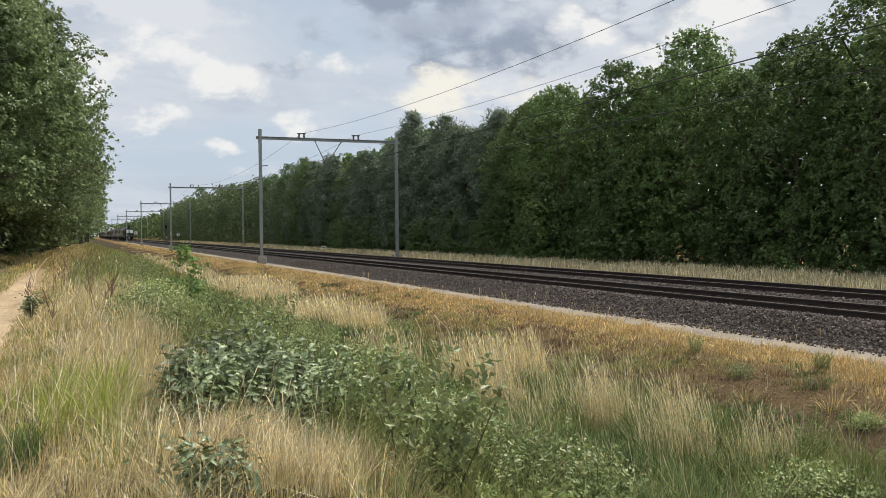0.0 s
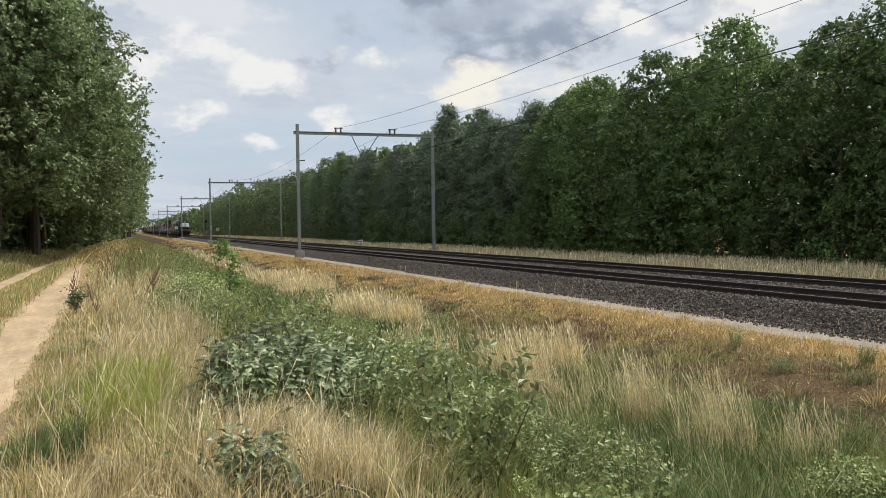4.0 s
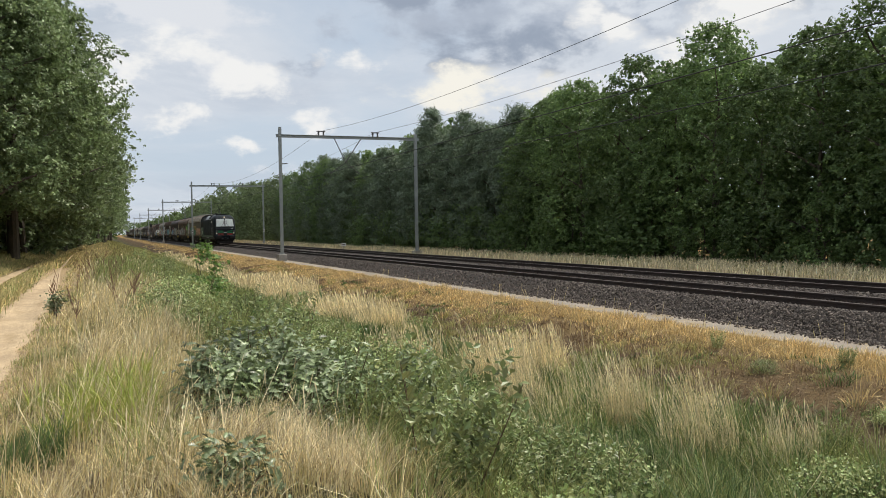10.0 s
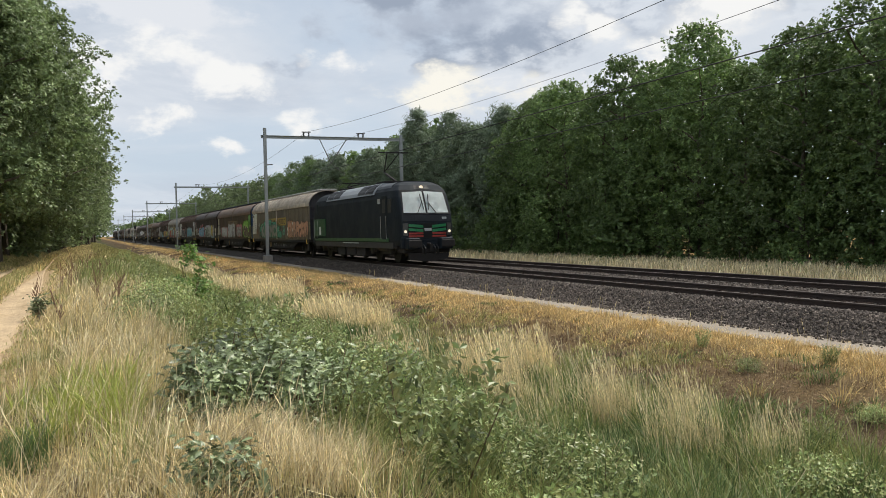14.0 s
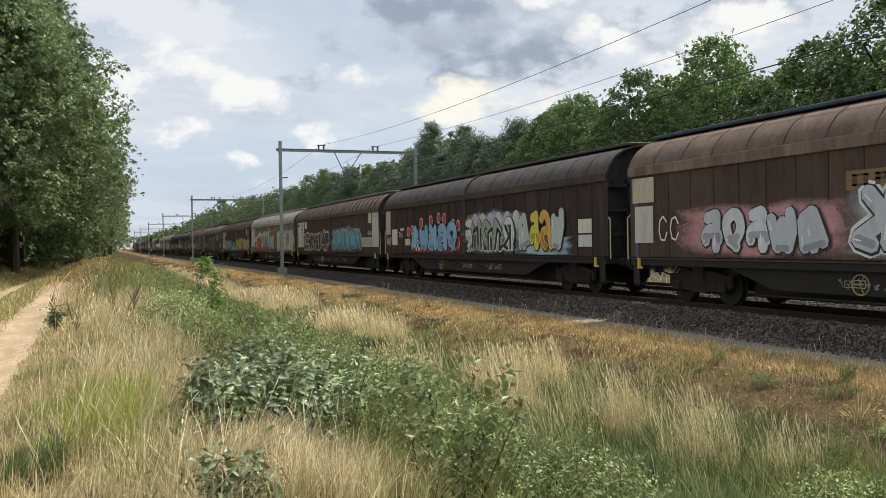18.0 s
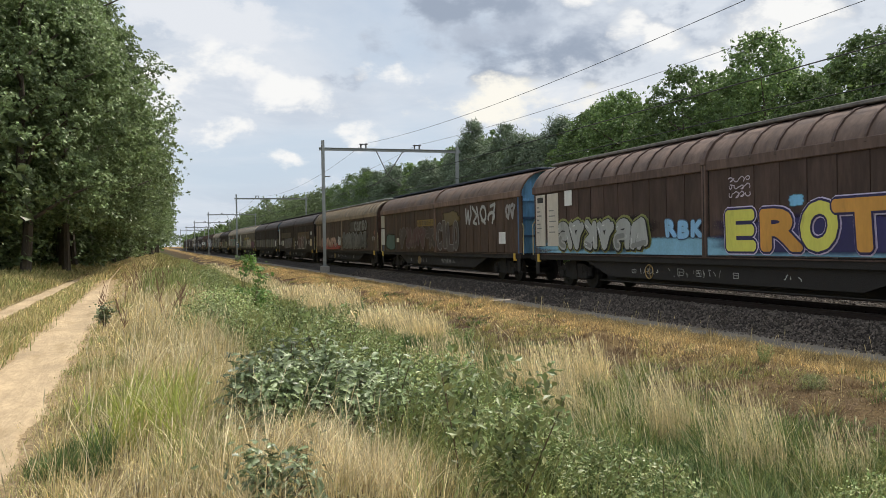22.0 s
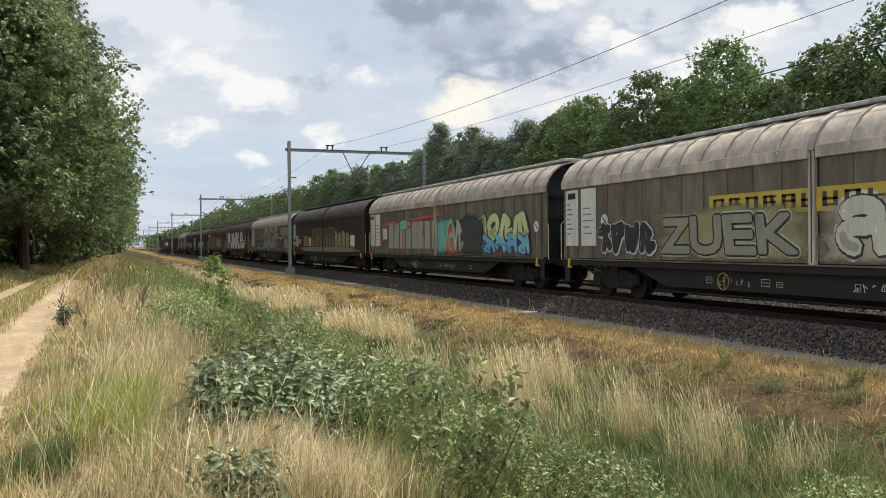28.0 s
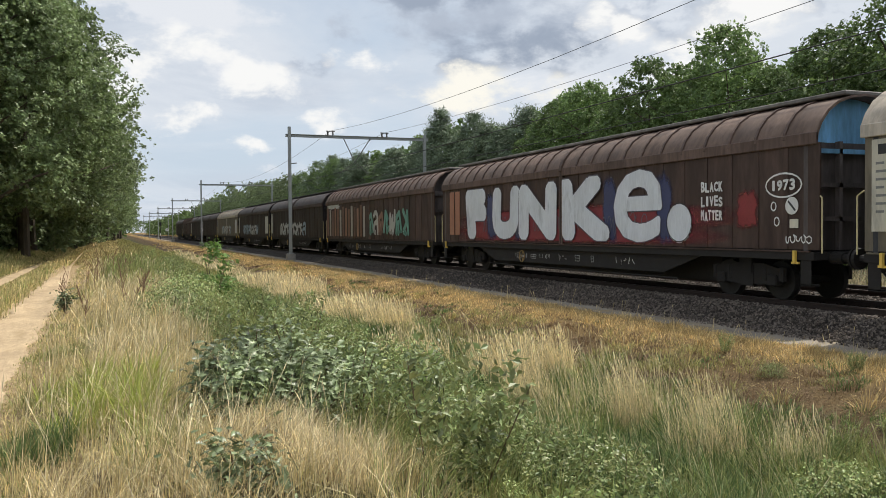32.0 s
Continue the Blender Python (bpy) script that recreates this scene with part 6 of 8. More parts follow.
def build_loco():
    root = tagged(new("locomotive"), "dark green electric locomotive with green and red nose stripes", "locomotive")
    bm = bm_new()
    rings = [[bm.verts.new(p) for p in cab_ring(*lv)] for lv in LEVEL]
    n = len(rings[0])
    for a, b in zip(rings, rings[1:]):
        for i in range(n):
            bm.faces.new((a[i], a[(i + 1) % n], b[(i + 1) % n], b[i]))
    bm.faces.new(rings[-1]), bm.faces.new(rings[0][::-1])
    bmesh.ops.recalc_face_normals(bm, faces=bm.faces)
    part("body", bm, M_loco, root)
    # roof
    part("roof_deck", prism(bm_new(), [(-1.475, 3.36), (-1.40, 3.56), (-1.22, 3.78), (-0.90, 3.99), (0.90, 3.99), (1.22, 3.78), (1.40, 3.56), (1.475, 3.36)], 4.6, 14.4), M_loco_roof, root, "light grey roof panels")
    for a, b in ((4.8, 7.6), (11.4, 14.2)):
        for c, d in ((a, (a + b) / 2 - 0.08), ((a + b) / 2 + 0.08, b)):
            part("roof_grille", prism(bm_new(), [(-1.462, 3.44), (-1.414, 3.57), (-1.235, 3.79), (-1.02, 3.945), (-1.0, 3.90), (-1.40, 3.50)], c, d), M_black, root)
            for i in range(5):
                y = c + (d - c) * (i + 0.5) / 5
                part("louvre", prism(bm_new(), [(-1.472, 3.44), (-1.424, 3.575), (-1.245, 3.80), (-1.03, 3.955), (-1.0, 3.90), (-1.40, 3.50)], y - 0.02, y + 0.02), M_loco_cap, root)
    part("cab_roof", prism(bm_new(), [(-1.30, 3.62), (-1.22, 3.75), (-0.95, 3.91), (-0.5, 3.97), (0.5, 3.97), (0.95, 3.91), (1.22, 3.75), (1.30, 3.62)], 2.2, 4.5), M_loco_cap, root, "grey cab roof")
    panto(root, 5.6, True), panto(root, 13.2, False)
    for y in (7.6, 9.4, 11.4):
        part("roof_insulator", tube(bm_new(), (0.3, y, 3.97), (0.3, y, 4.28), 0.09, 0.05, 8), M_insul, root)
    # cab front
    for s in (-1, 1):
        face_patch("windscreen", [(s * 0.05, 2.30), (s * 1.20, 2.30), (s * 1.10, 3.34), (s * 0.05, 3.40)], M_pane, root, "windscreen coloured pale for the sky it reflects")
        part("wiper", tube(tube(bm_new(), (s * 0.5, front_y(2.3, 0.5) - 0.06, 2.28), (s * 0.16, front_y(2.9, 0.1) - 0.06, 2.85), 0.018, seg=6), (s * 0.12, front_y(2.5, 0.1) - 0.06, 2.45), (s * 0.22, front_y(3.2, 0.2) - 0.06, 3.25), 0.022, seg=6), M_black, root)
        for z0, z1 in ((1.85, 1.99), (1.65, 1.78)):
            face_patch("green_stripe", [(s * 0.24, z0 - 0.04), (s * 1.00, z0 + 0.03), (s * 1.00, z1 + 0.03), (s * 0.24, z1 - 0.04)], M_green, root, "bright green stripe", 0.012)
        for z0, z1 in ((1.50, 1.59), (1.36, 1.45)):
            face_patch("red_stripe", [(s * 0.24, z0), (s * 1.00, z0), (s * 1.00, z1), (s * 0.24, z1)], M_red, root, "red stripe", 0.012)
        hl = face_patch("headlight", [(s * 1.06, 1.44), (s * 1.33, 1.46), (s * 1.36, 2.04), (s * 1.04, 2.07)], M_lens, root, "clear headlight cluster", 0.025)
        part("lamp", tube(bm_new(), (s * 1.17, front_y(1.65, 1.17) - 0.05, 1.64), (s * 1.17, front_y(1.65, 1.17) + 0.02, 1.64), 0.07, seg=16), M_lamp, hl, "lit white lamp")
    face_patch("screen_surround", [(-1.28, 2.22), (1.28, 2.22), (1.18, 3.46), (-1.18, 3.46)], M_black, root, "black window surround", 0.008)
    face_patch("sill_panel", [(-1.30, 2.10), (1.30, 2.10), (1.30, 2.20), (-1.30, 2.20)], M_loco_cap, root, "", 0.03)
    face_patch("emblem", [(-0.17, 1.66), (0.20, 1.66), (0.20, 1.80), (-0.20, 1.80)], paint((0.66, 0.68, 0.68)), root, "plain white emblem", 0.022)
    face_patch("stripe_surround", [(-1.04, 1.30), (1.04, 1.30), (1.04, 2.06), (-1.04, 2.06)], M_black, root, "black field round the stripes", 0.007)
    face_patch("number_bar", [(0.62, 2.13), (1.05, 2.13), (1.05, 2.17), (0.62, 2.17)], paint((0.60, 0.62, 0.62)), root, "white number reduced to a bar", 0.022)
    top = face_patch("top_lamp_housing", [(-0.42, 3.50), (0.42, 3.50), (0.36, 3.72), (-0.36, 3.72)], M_black, root, "", 0.02)
    part("lamp", tube(bm_new(), (0, front_y(3.6, 0) - 0.06, 3.61), (0, front_y(3.6, 0) + 0.02, 3.61), 0.085, seg=16), M_lamp, top, "lit white lamp")
    # near side
    part("side_stripe", box(bm_new(), -1.506, -1.49, 2.2, 17.4, 1.14, 1.32), M_green_dk, root, "dark green stripe")
    part("rear_green", box(bm_new(), -1.516, -1.49, 14.6, 17.6, 1.42, 2.28), M_green_dk, root, "dark green field")
    part("emblem", box(bm_new(), -1.526, -1.50, 15.72, 16.16, 1.52, 2.02), paint((0.60, 0.62, 0.62)), root, "plain white emblem")
    for y in (2.5, 16.55):
        d = part("cab_door", box(bm_new(), -1.508, -1.47, y, y + 0.72, 1.25, 3.25, 0.01), M_loco, root)
        part("door_window", box(bm_new(), -1.514, -1.50, y + 0.12, y + 0.60, 2.35, 3.05), M_black if y < 9 else M_loco, d)
        for q in (y - 0.08, y + 0.80):
            part("hand_rail", tube(bm_new(), (-1.55, q, 1.3), (-1.55, q, 2.2), 0.014, seg=6), M_steel, root, "pale grab rail")
    part("side_window", box(bm_new(), -1.508, -1.46, 1.72, 2.25, 2.35, 3.05, 0.02), M_black, root)
    part("mirror", box(bm_new(), -1.56, -1.49, 3.45, 3.70, 2.85, 3.10), M_chrome, root)
    part("mark_row", box(bm_new(), -1.512, -1.50, 7.4, 10.6, 1.02, 1.07), paint((0.40, 0.42, 0.42)), root, "small lettering reduced to a bar")
    # running gear
    part("skirt", box(bm_new(), -1.485, 1.485, 1.6, LOCO_L - 1.6, 0.78, 1.10, 0.02), M_gear, root)
    for y0, y1 in ((6.6, 8.2), (8.5, 10.3), (10.6, 12.2)):
        part("equipment_box", box(bm_new(), -1.38, 1.38, y0, y1, 0.30, 0.92, 0.03), M_under, root)
    for y in (4.3, LOCO_L - 4.3):
        bm = bm_new()
        for s in (-1, 1):
            box(bm, s * 1.08 - 0.07, s * 1.08 + 0.07, y - 2.2, y + 2.2, 0.62, 0.86, 0.03)
            for d in (-1.5, 1.5):
                box(bm, s * 1.12 - 0.13, s * 1.12 + 0.13, y + d - 0.2, y + d + 0.2, 0.45, 0.85, 0.03)
                for e in (-0.45, 0.45):
                    tube(bm, (s * 1.12, y + d + e, 0.62), (s * 1.12, y + d + e, 1.0), 0.11, seg=10)
            tube(bm, (s * 1.25, y - 0.5, 0.95), (s * 1.25, y + 0.6, 0.75), 0.06, seg=8)
        box(bm, -1.0, 1.0, y - 0.6, y + 0.6, 0.45, 0.85)
        bg = part("bogie", bm, M_gear, root)
        for d in (-1.5, 1.5):
            ws = put("wheelset", wheelset_mesh(0.62), bg, (0, y + d, 0.624))
            WHEELS.append((ws, (0, y + d, 0.624), 0.62))
    for y, s in ((0.0, 1), (LOCO_L, -1)):
        part("buffer_beam", box(bm_new(), -1.38, 1.38, y + s * 0.55, y + s * 0.85, 0.80, 1.36, 0.04), M_loco, root)
        for x in (-0.875, 0.875):
            put("buffer", buffer_mesh(), root, (x, y, 1.05), rz=0 if s > 0 else math.pi)
            part("buffer_plate", box(bm_new(), x - 0.34, x + 0.34, y + s * 0.0 - 0.03, y + s * 0.03, 0.88, 1.22, 0.02), M_under, root)
            part("crash_box", box(bm_new(), x - 0.33, x + 0.33, min(y + s * 0.16, y + s * 0.62), max(y + s * 0.16, y + s * 0.62), 0.76, 1.32, 0.05), M_loco, root)
        part("valance", box(bm_new(), -1.22, 1.22, min(y + s * 0.62, y + s * 1.7), max(y + s * 0.62, y + s * 1.7), 0.56, 0.90, 0.05), M_under, root)
        part("plough", prism(bm_new(), [(-1.10, 0.56), (-1.02, 0.26), (-0.3, 0.16), (0.3, 0.16), (1.02, 0.26), (1.10, 0.56)], min(y + s * 0.42, y + s * 0.62), max(y + s * 0.42, y + s * 0.62)), M_under, root)
        for x in (-0.42, -0.26, 0.28, 0.44):
            part("brake_hose", tube(tube(bm_new(), (x, y + s * 0.5, 0.98), (x, y + s * 0.22, 0.78), 0.03, seg=6), (x, y + s * 0.22, 0.78), (x * 0.9, y + s * 0.30, 0.48), 0.03, seg=6), M_black, root)
        part("coupling", box(tube(bm_new(), (0, y + s * 0.10, 0.98), (0, y + s * 0.7, 1.04), 0.07, seg=8), -0.06, 0.06, y + s * 0.04, y + s * 0.14, 0.66, 1.02), M_under, root)
    return root


def raise_body(root, above, by):
    """Lifts all of the cab and roof that stands above the stripes."""
    for ob in root.children_recursive:
        if ob.type == "MESH" and ob.data.users == 1:
            for v in ob.data.vertices:
                v.co.z += by * min(max((v.co.z - above) / 0.14, 0.0), 1.0)


loco = build_loco()
raise_body(loco, 2.07, 0.27)
TRAIN.append((loco, LOCO_BACK - LOCO_L + 0.2))

# ---- trees ----
M_leaf = material("oak_leaf", (0.158, 0.232, 0.076), 0.5, vary=0.28, obj=0.28, scale=0.5, fine=2.5, bump=0, island=0.55, translucent=0.35, spec=0.4, hue=(0.11, 0.175, 0.06))
M_leaf_dark = material("old_oak_leaf", (0.20, 0.265, 0.12), 0.42, vary=0.28, obj=0.2, scale=0.4, fine=2.5, bump=0, island=0.55, translucent=0.35, spec=0.4, hue=(0.15, 0.195, 0.08))
M_needle = material("pine_needle", (0.19, 0.25, 0.15), 0.55, vary=0.25, scale=0.6, fine=3, bump=0, island=0.45, translucent=0.15, spec=0.4, hue=(0.10, 0.14, 0.08))
rng = np.random.default_rng(7)


def leaf_faces(c, size, up=0.55, out=None, rs=rng, slim=0.32, along=None):
    """Folded diamond leaves round the given points."""
    n = len(c)
    nn = rs.normal(size=(n, 3)) * 0.62 + np.array([0, 0, up])
    if out is not None:
        nn = nn + out * 0.55
    nn /= np.linalg.norm(nn, axis=1)[:, None]
    d = np.cross(nn, rs.normal(size=(n, 3)))
    if along is not None:
        d = along + 0.25 * rs.normal(size=(n, 3))
        d -= nn * (d * nn).sum(1)[:, None]
    d /= np.linalg.norm(d, axis=1)[:, None] + 1e-9
    w = np.cross(nn, d)
    s = size * rs.uniform(0.7, 1.3, n)[:, None]
    v = np.stack([c - d * s * 0.5, c + w * s * slim + nn * s * 0.1, c + d * s * 0.5, c - w * s * slim + nn * s * 0.1], 1)
    i = np.arange(n) * 4
    return v.reshape(-1, 3), np.stack([i, i + 1, i + 2, i + 3], -1)


def crown_points(n_clump, per, height, radius, base, rs, spread=0.42, prof=((0, 0.3), (0.15, 0.85), (0.45, 1.0), (0.75, 0.82), (0.93, 0.42), (1.0, 0.08)), inner=0.35):
    """Clumps of leaves through an uneven crown."""
    u = rs.uniform(0, 1, n_clump)
    z = base + (height - base) * u ** 0.9
    k = (z - base) / (height - base)
    p = np.interp(k, [q[0] for q in prof], [q[1] for q in prof])
    a = rs.uniform(0, 2 * np.pi, n_clump)
    lob = 1 + 0.11 * np.sin(3 * a + z * 0.8 + rs.uniform(0, 6)) + 0.09 * np.sin(7 * a - z * 1.7)
    r = radius * p * lob * rs.uniform(inner, 1.0, n_clump) ** 0.5
    c = np.stack([r * np.cos(a), r * np.sin(a), z], -1)
    sp = spread * rs.uniform(0.6, 1.35, n_clump)
    q = np.repeat(c, per, 0) + rs.normal(size=(n_clump * per, 3)) * np.repeat(sp, per)[:, None] * np.array([1, 1, 0.55])
    o = np.repeat(np.stack([np.cos(a), np.sin(a), np.full(n_clump, 0.5)], -1), per, 0)
    q[:, 2] = np.maximum(q[:, 2], 0.05)
    return q, o


def make_tree(name, label, category, height, radius, base, seed, n_clump=110, per=40, leaf=0.24, mat=None, group="", spread=0.42, slim=0.32, limbs=8, lift=0.3, **kw):
    rs = np.random.default_rng(seed)
    root = tagged(new(name), label, category, group)
    bm = bm_new()
    pts = [Vector((0, 0, -0.3))]
    for i in range(1, 6):
        pts.append(Vector((rs.normal() * 0.12, rs.normal() * 0.12, height * 0.85 * i / 5)))
    r = height * 0.016
    for i in range(5):
        tube(bm, pts[i], pts[i + 1], r * (1 - i / 5.5), r * (1 - (i + 1) / 5.5), 8)
    part("trunk", bm, M_bark, root)
    for i in range(limbs):
        z = base + (height * 0.8 - base) * i / limbs
        a = i * 2.4 + rs.uniform(0, 1)
        ln = radius * rs.uniform(0.5, 0.85)
        m = (ln * 0.5 * math.cos(a), ln * 0.5 * math.sin(a), z + ln * 0.34)
        b = tube(bm_new(), (0, 0, z), m, r * 0.4, r * 0.25, 5)
        part("limb", tube(b, m, (ln * math.cos(a + 0.2), ln * math.sin(a + 0.2), z + ln * 0.55), r * 0.25, r * 0.08, 5), M_bark, root)
    p, o = crown_points(n_clump, per, height, radius, base, rs, spread, **kw)
    # the leaves stand round the twig tips in bunches
    p2 = p.reshape(-1, 6, 3) if len(p) % 6 == 0 else p[:len(p) // 6 * 6].reshape(-1, 6, 3)
    d = rs.normal(size=p2.shape) + np.array([0, 0, lift])
    d /= np.linalg.norm(d, axis=2)[:, :, None]
    p2 = (p2[:, :1] + d * leaf * 0.55).reshape(-1, 3)
    v, q = leaf_faces(p2, leaf, out=o[:len(p2)], rs=rs, slim=slim, along=d.reshape(-1, 3))
    part("crown", np_mesh("crown", v, q, mat=mat or M_leaf), None, root)
    return root


def plant(src, used, x, y, z, rs, lo=0.88, hi=1.12):
    """Sets the first or a further copy of a tree, turned and a little larger or smaller."""
    s = rs.uniform(lo, hi)
    m = Matrix.LocRotScale((x, y, z), Euler((0, 0, rs.uniform(0, 6.28))), None)
    if src.name in used:
        ob = copy_thing(src, m)
    else:
        used.add(src.name)
        src.matrix_basis = m
        ob = src
    ob.scale = (s, s, s * rs.uniform(0.95, 1.08))
    return ob


EDGE = ((0, 0.75), (0.2, 1.0), (0.55, 1.0), (0.78, 0.84), (0.9, 0.58), (1.0, 0.14))
g1, g2 = "trees beyond the tracks", "trees beside the path"
oaks = [make_tree("oak_tree", "leafy green oak with foliage down to the grass", "tree", 10.4 + 0.4 * i, 2.7, 0.4, 10 + i, 520, 42, 0.150, None, g1, 0.25, prof=EDGE) for i in range(4)]
pines = [make_tree("pine_tree", "dark blue-green pine with drooping boughs", "tree", 11.0 + 0.6 * i, 2.8, 0.6, 50 + i, 240, 66, 0.44, M_needle, g1, 0.32, 0.06, lift=0.9, prof=((0, 0.8), (0.3, 1.0), (0.6, 0.8), (0.85, 0.45), (1.0, 0.05))) for i in range(2)]
backs = [make_tree("oak_tree", "green oak in the second row of the wood", "tree", 10.8, 2.9, 0.6, 60 + i, 120, 22, 0.50, None, g1, 0.5, prof=EDGE, limbs=2) for i in range(2)]
fars = [make_tree("oak_tree", "distant green oak of the lineside wood", "tree", 10.4 + i, 3.2, 0.3, 70 + i, 150, 36, 0.32, M_leaf_dark, g1, 0.45, prof=EDGE, limbs=1) for i in range(3)]
bushes = [make_tree("hazel_bush", "dense green bush at the foot of the wood", "bush", 3.6 + 0.5 * i, 1.7, 0.1, 80 + i, 110, 32, 0.17, None, "bushes beyond the tracks", 0.3, limbs=2, prof=((0, 0.9), (0.4, 1.0), (0.8, 0.7), (1.0, 0.2))) for i in range(2)]
CROWN = ((0, 0.62), (0.12, 0.90), (0.3, 1.0), (0.4, 1.0), (0.6, 0.80), (0.8, 0.50), (1.0, 0.10))
thickets = [make_tree("hazel_bush", "shaded green undergrowth inside the wood", "bush", 3.8 + 0.5 * i, 1.9, 0.1, 85 + i, 60, 16, 0.36, M_leaf_dark, "undergrowth in the wood", 0.4, limbs=1, prof=((0, 0.9), (0.4, 1.0), (0.8, 0.7), (1.0, 0.2))) for i in range(2)]
tall = [make_tree("oak_tree", "tall old oak overhanging the sand path", "tree", 17.0, 6.1, 2.7, 30 + i, 1300, 60, 0.175, M_leaf_dark, g2, 0.30, prof=CROWN, inner=0.5, limbs=11) for i in range(3)]
mids = [make_tree("oak_tree", "oak in the shade of the path-side wood", "tree", 15.0, 4.6, 2.2, 40 + i, 130, 20, 0.55, M_leaf_dark, g2, 0.6, prof=CROWN, limbs=2) for i in range(2)]
rt = np.random.default_rng(3)
used = set()
y, k = 3.0, 0
while y < 330:
    if y < 58 or (95 < y < 150 and k % 3 == 0):
        src = oaks[k % 4]
    elif y < 150:
        src = pines[k % 2]
    else:
        src = fars[k % 3]
    plant(src, used, 29.6 + rt.normal() * 0.5, y, -0.5, rt)
    k += 1
    y += rt.uniform(2.6, 3.8) * (1 if y < 120 else 1.4)
y, k = 1.0, 0
while y < 130:
    plant(backs[k % 2], used, 33.6 + rt.normal() * 0.6, y, -0.5, rt, 0.95, 1.1)
    k += 1
    y += rt.uniform(3.2, 4.4)
y, k = 6.0, 0
while y < 120:
    plant(bushes[k % 2], used, 28.2 + rt.normal() * 0.3, y, -0.55, rt, 0.8, 1.2)
    k += 1
    y += rt.uniform(2.2, 4.2)
y, k = 47.0, 0
while y < 260:
    plant(tall[k % 3] if y < 110 else mids[k % 2], used, -5.4 + rt.normal() * 0.4 + (0 if y < 60 else min((y - 60) * 0.035, 6)), y, 0.12, rt, 0.93, 1.07)
    k += 1
    y += rt.uniform(5.5, 7.5)
for x0, ya in ((-10.5, 40.0), (-15.5, 55.0)):
    y = ya
    while y < 200:
        plant(mids[k % 2], used, x0 + rt.normal() * 0.6, y, 0.1, rt, 1.0, 1.15)
        k += 1
        y += rt.uniform(4.8, 6.4)
y = 47.0
while y < 190:
    for x0 in (-6.9, -8.8, -11.0):
        if x0 > -7 and y < 66:
            continue
        plant(thickets[k % 2], used, x0 + rt.normal() * 0.5 + (0 if y < 60 else min((y - 60) * 0.03, 5)), y + rt.uniform(-1, 1), 0.2, rt, 0.9, 1.35)
        k += 1
    y += rt.uniform(1.9, 2.8)


def far_wood():
    """The wood on both sides, too far off to count its trees."""
    rs = np.random.default_rng(77)
    c = []
    for xa, xb, ya, yb, h, n in ((28, 46, 330, 900, 10.5, 2600), (-30, 3, 260, 900, 15, 2600), (-120, 260, 900, 960, 13, 2400), (-26, -18, 45, 260, 13, 1200), (36, 44, 5, 330, 10.0, 1500)):
        c.append(np.stack([rs.uniform(xa, xb, n), rs.uniform(ya, yb, n), h * rs.uniform(0.02, 1, n) ** 0.8], -1))
    c = np.concatenate(c)
    p = np.repeat(c, 8, 0) + rs.normal(size=(len(c) * 8, 3)) * np.array([1.0, 1.0, 0.6])
    v, q = leaf_faces(p, 1.5, rs=rs)
    tagged(new("far_wood", np_mesh("far_wood", v, q, mat=M_leaf)), "green deciduous wood closing the distance", "woods", kind="stuff")


far_wood()

# ---- grass and herbs ----
def grass_mat(name, c, hue, isl=0.35, tr=0.14, rough=0.6):
    # blade tones spread extra wide, so dark blades suggest shaded gaps
    return material(name, c, rough, vary=0.28, scale=1.6, fine=5, bump=0, island=min(isl * 1.6, 0.72), hue=hue, translucent=tr, spec=0.3)


M_straw = grass_mat("dry_straw", (0.70, 0.57, 0.29), (0.47, 0.37, 0.17), 0.42)
M_pale = grass_mat("bleached_straw", (0.85, 0.74, 0.48), (0.66, 0.54, 0.30), 0.40)
M_ochre = grass_mat("ochre_turf", (0.70, 0.53, 0.25), (0.46, 0.33, 0.15), 0.40)
M_rustg = grass_mat("dead_brown_grass", (0.17, 0.11, 0.07), (0.32, 0.22, 0.125), 0.5)
M_grass = grass_mat("green_grass", (0.20, 0.25, 0.075), (0.38, 0.36, 0.14), 0.45)
M_deep = grass_mat("dark_green_sedge", (0.085, 0.145, 0.045), (0.18, 0.23, 0.08), 0.45)
M_olive = grass_mat("olive_grass", (0.32, 0.31, 0.11), (0.46, 0.40, 0.17), 0.45)
vg = np.random.default_rng(21)


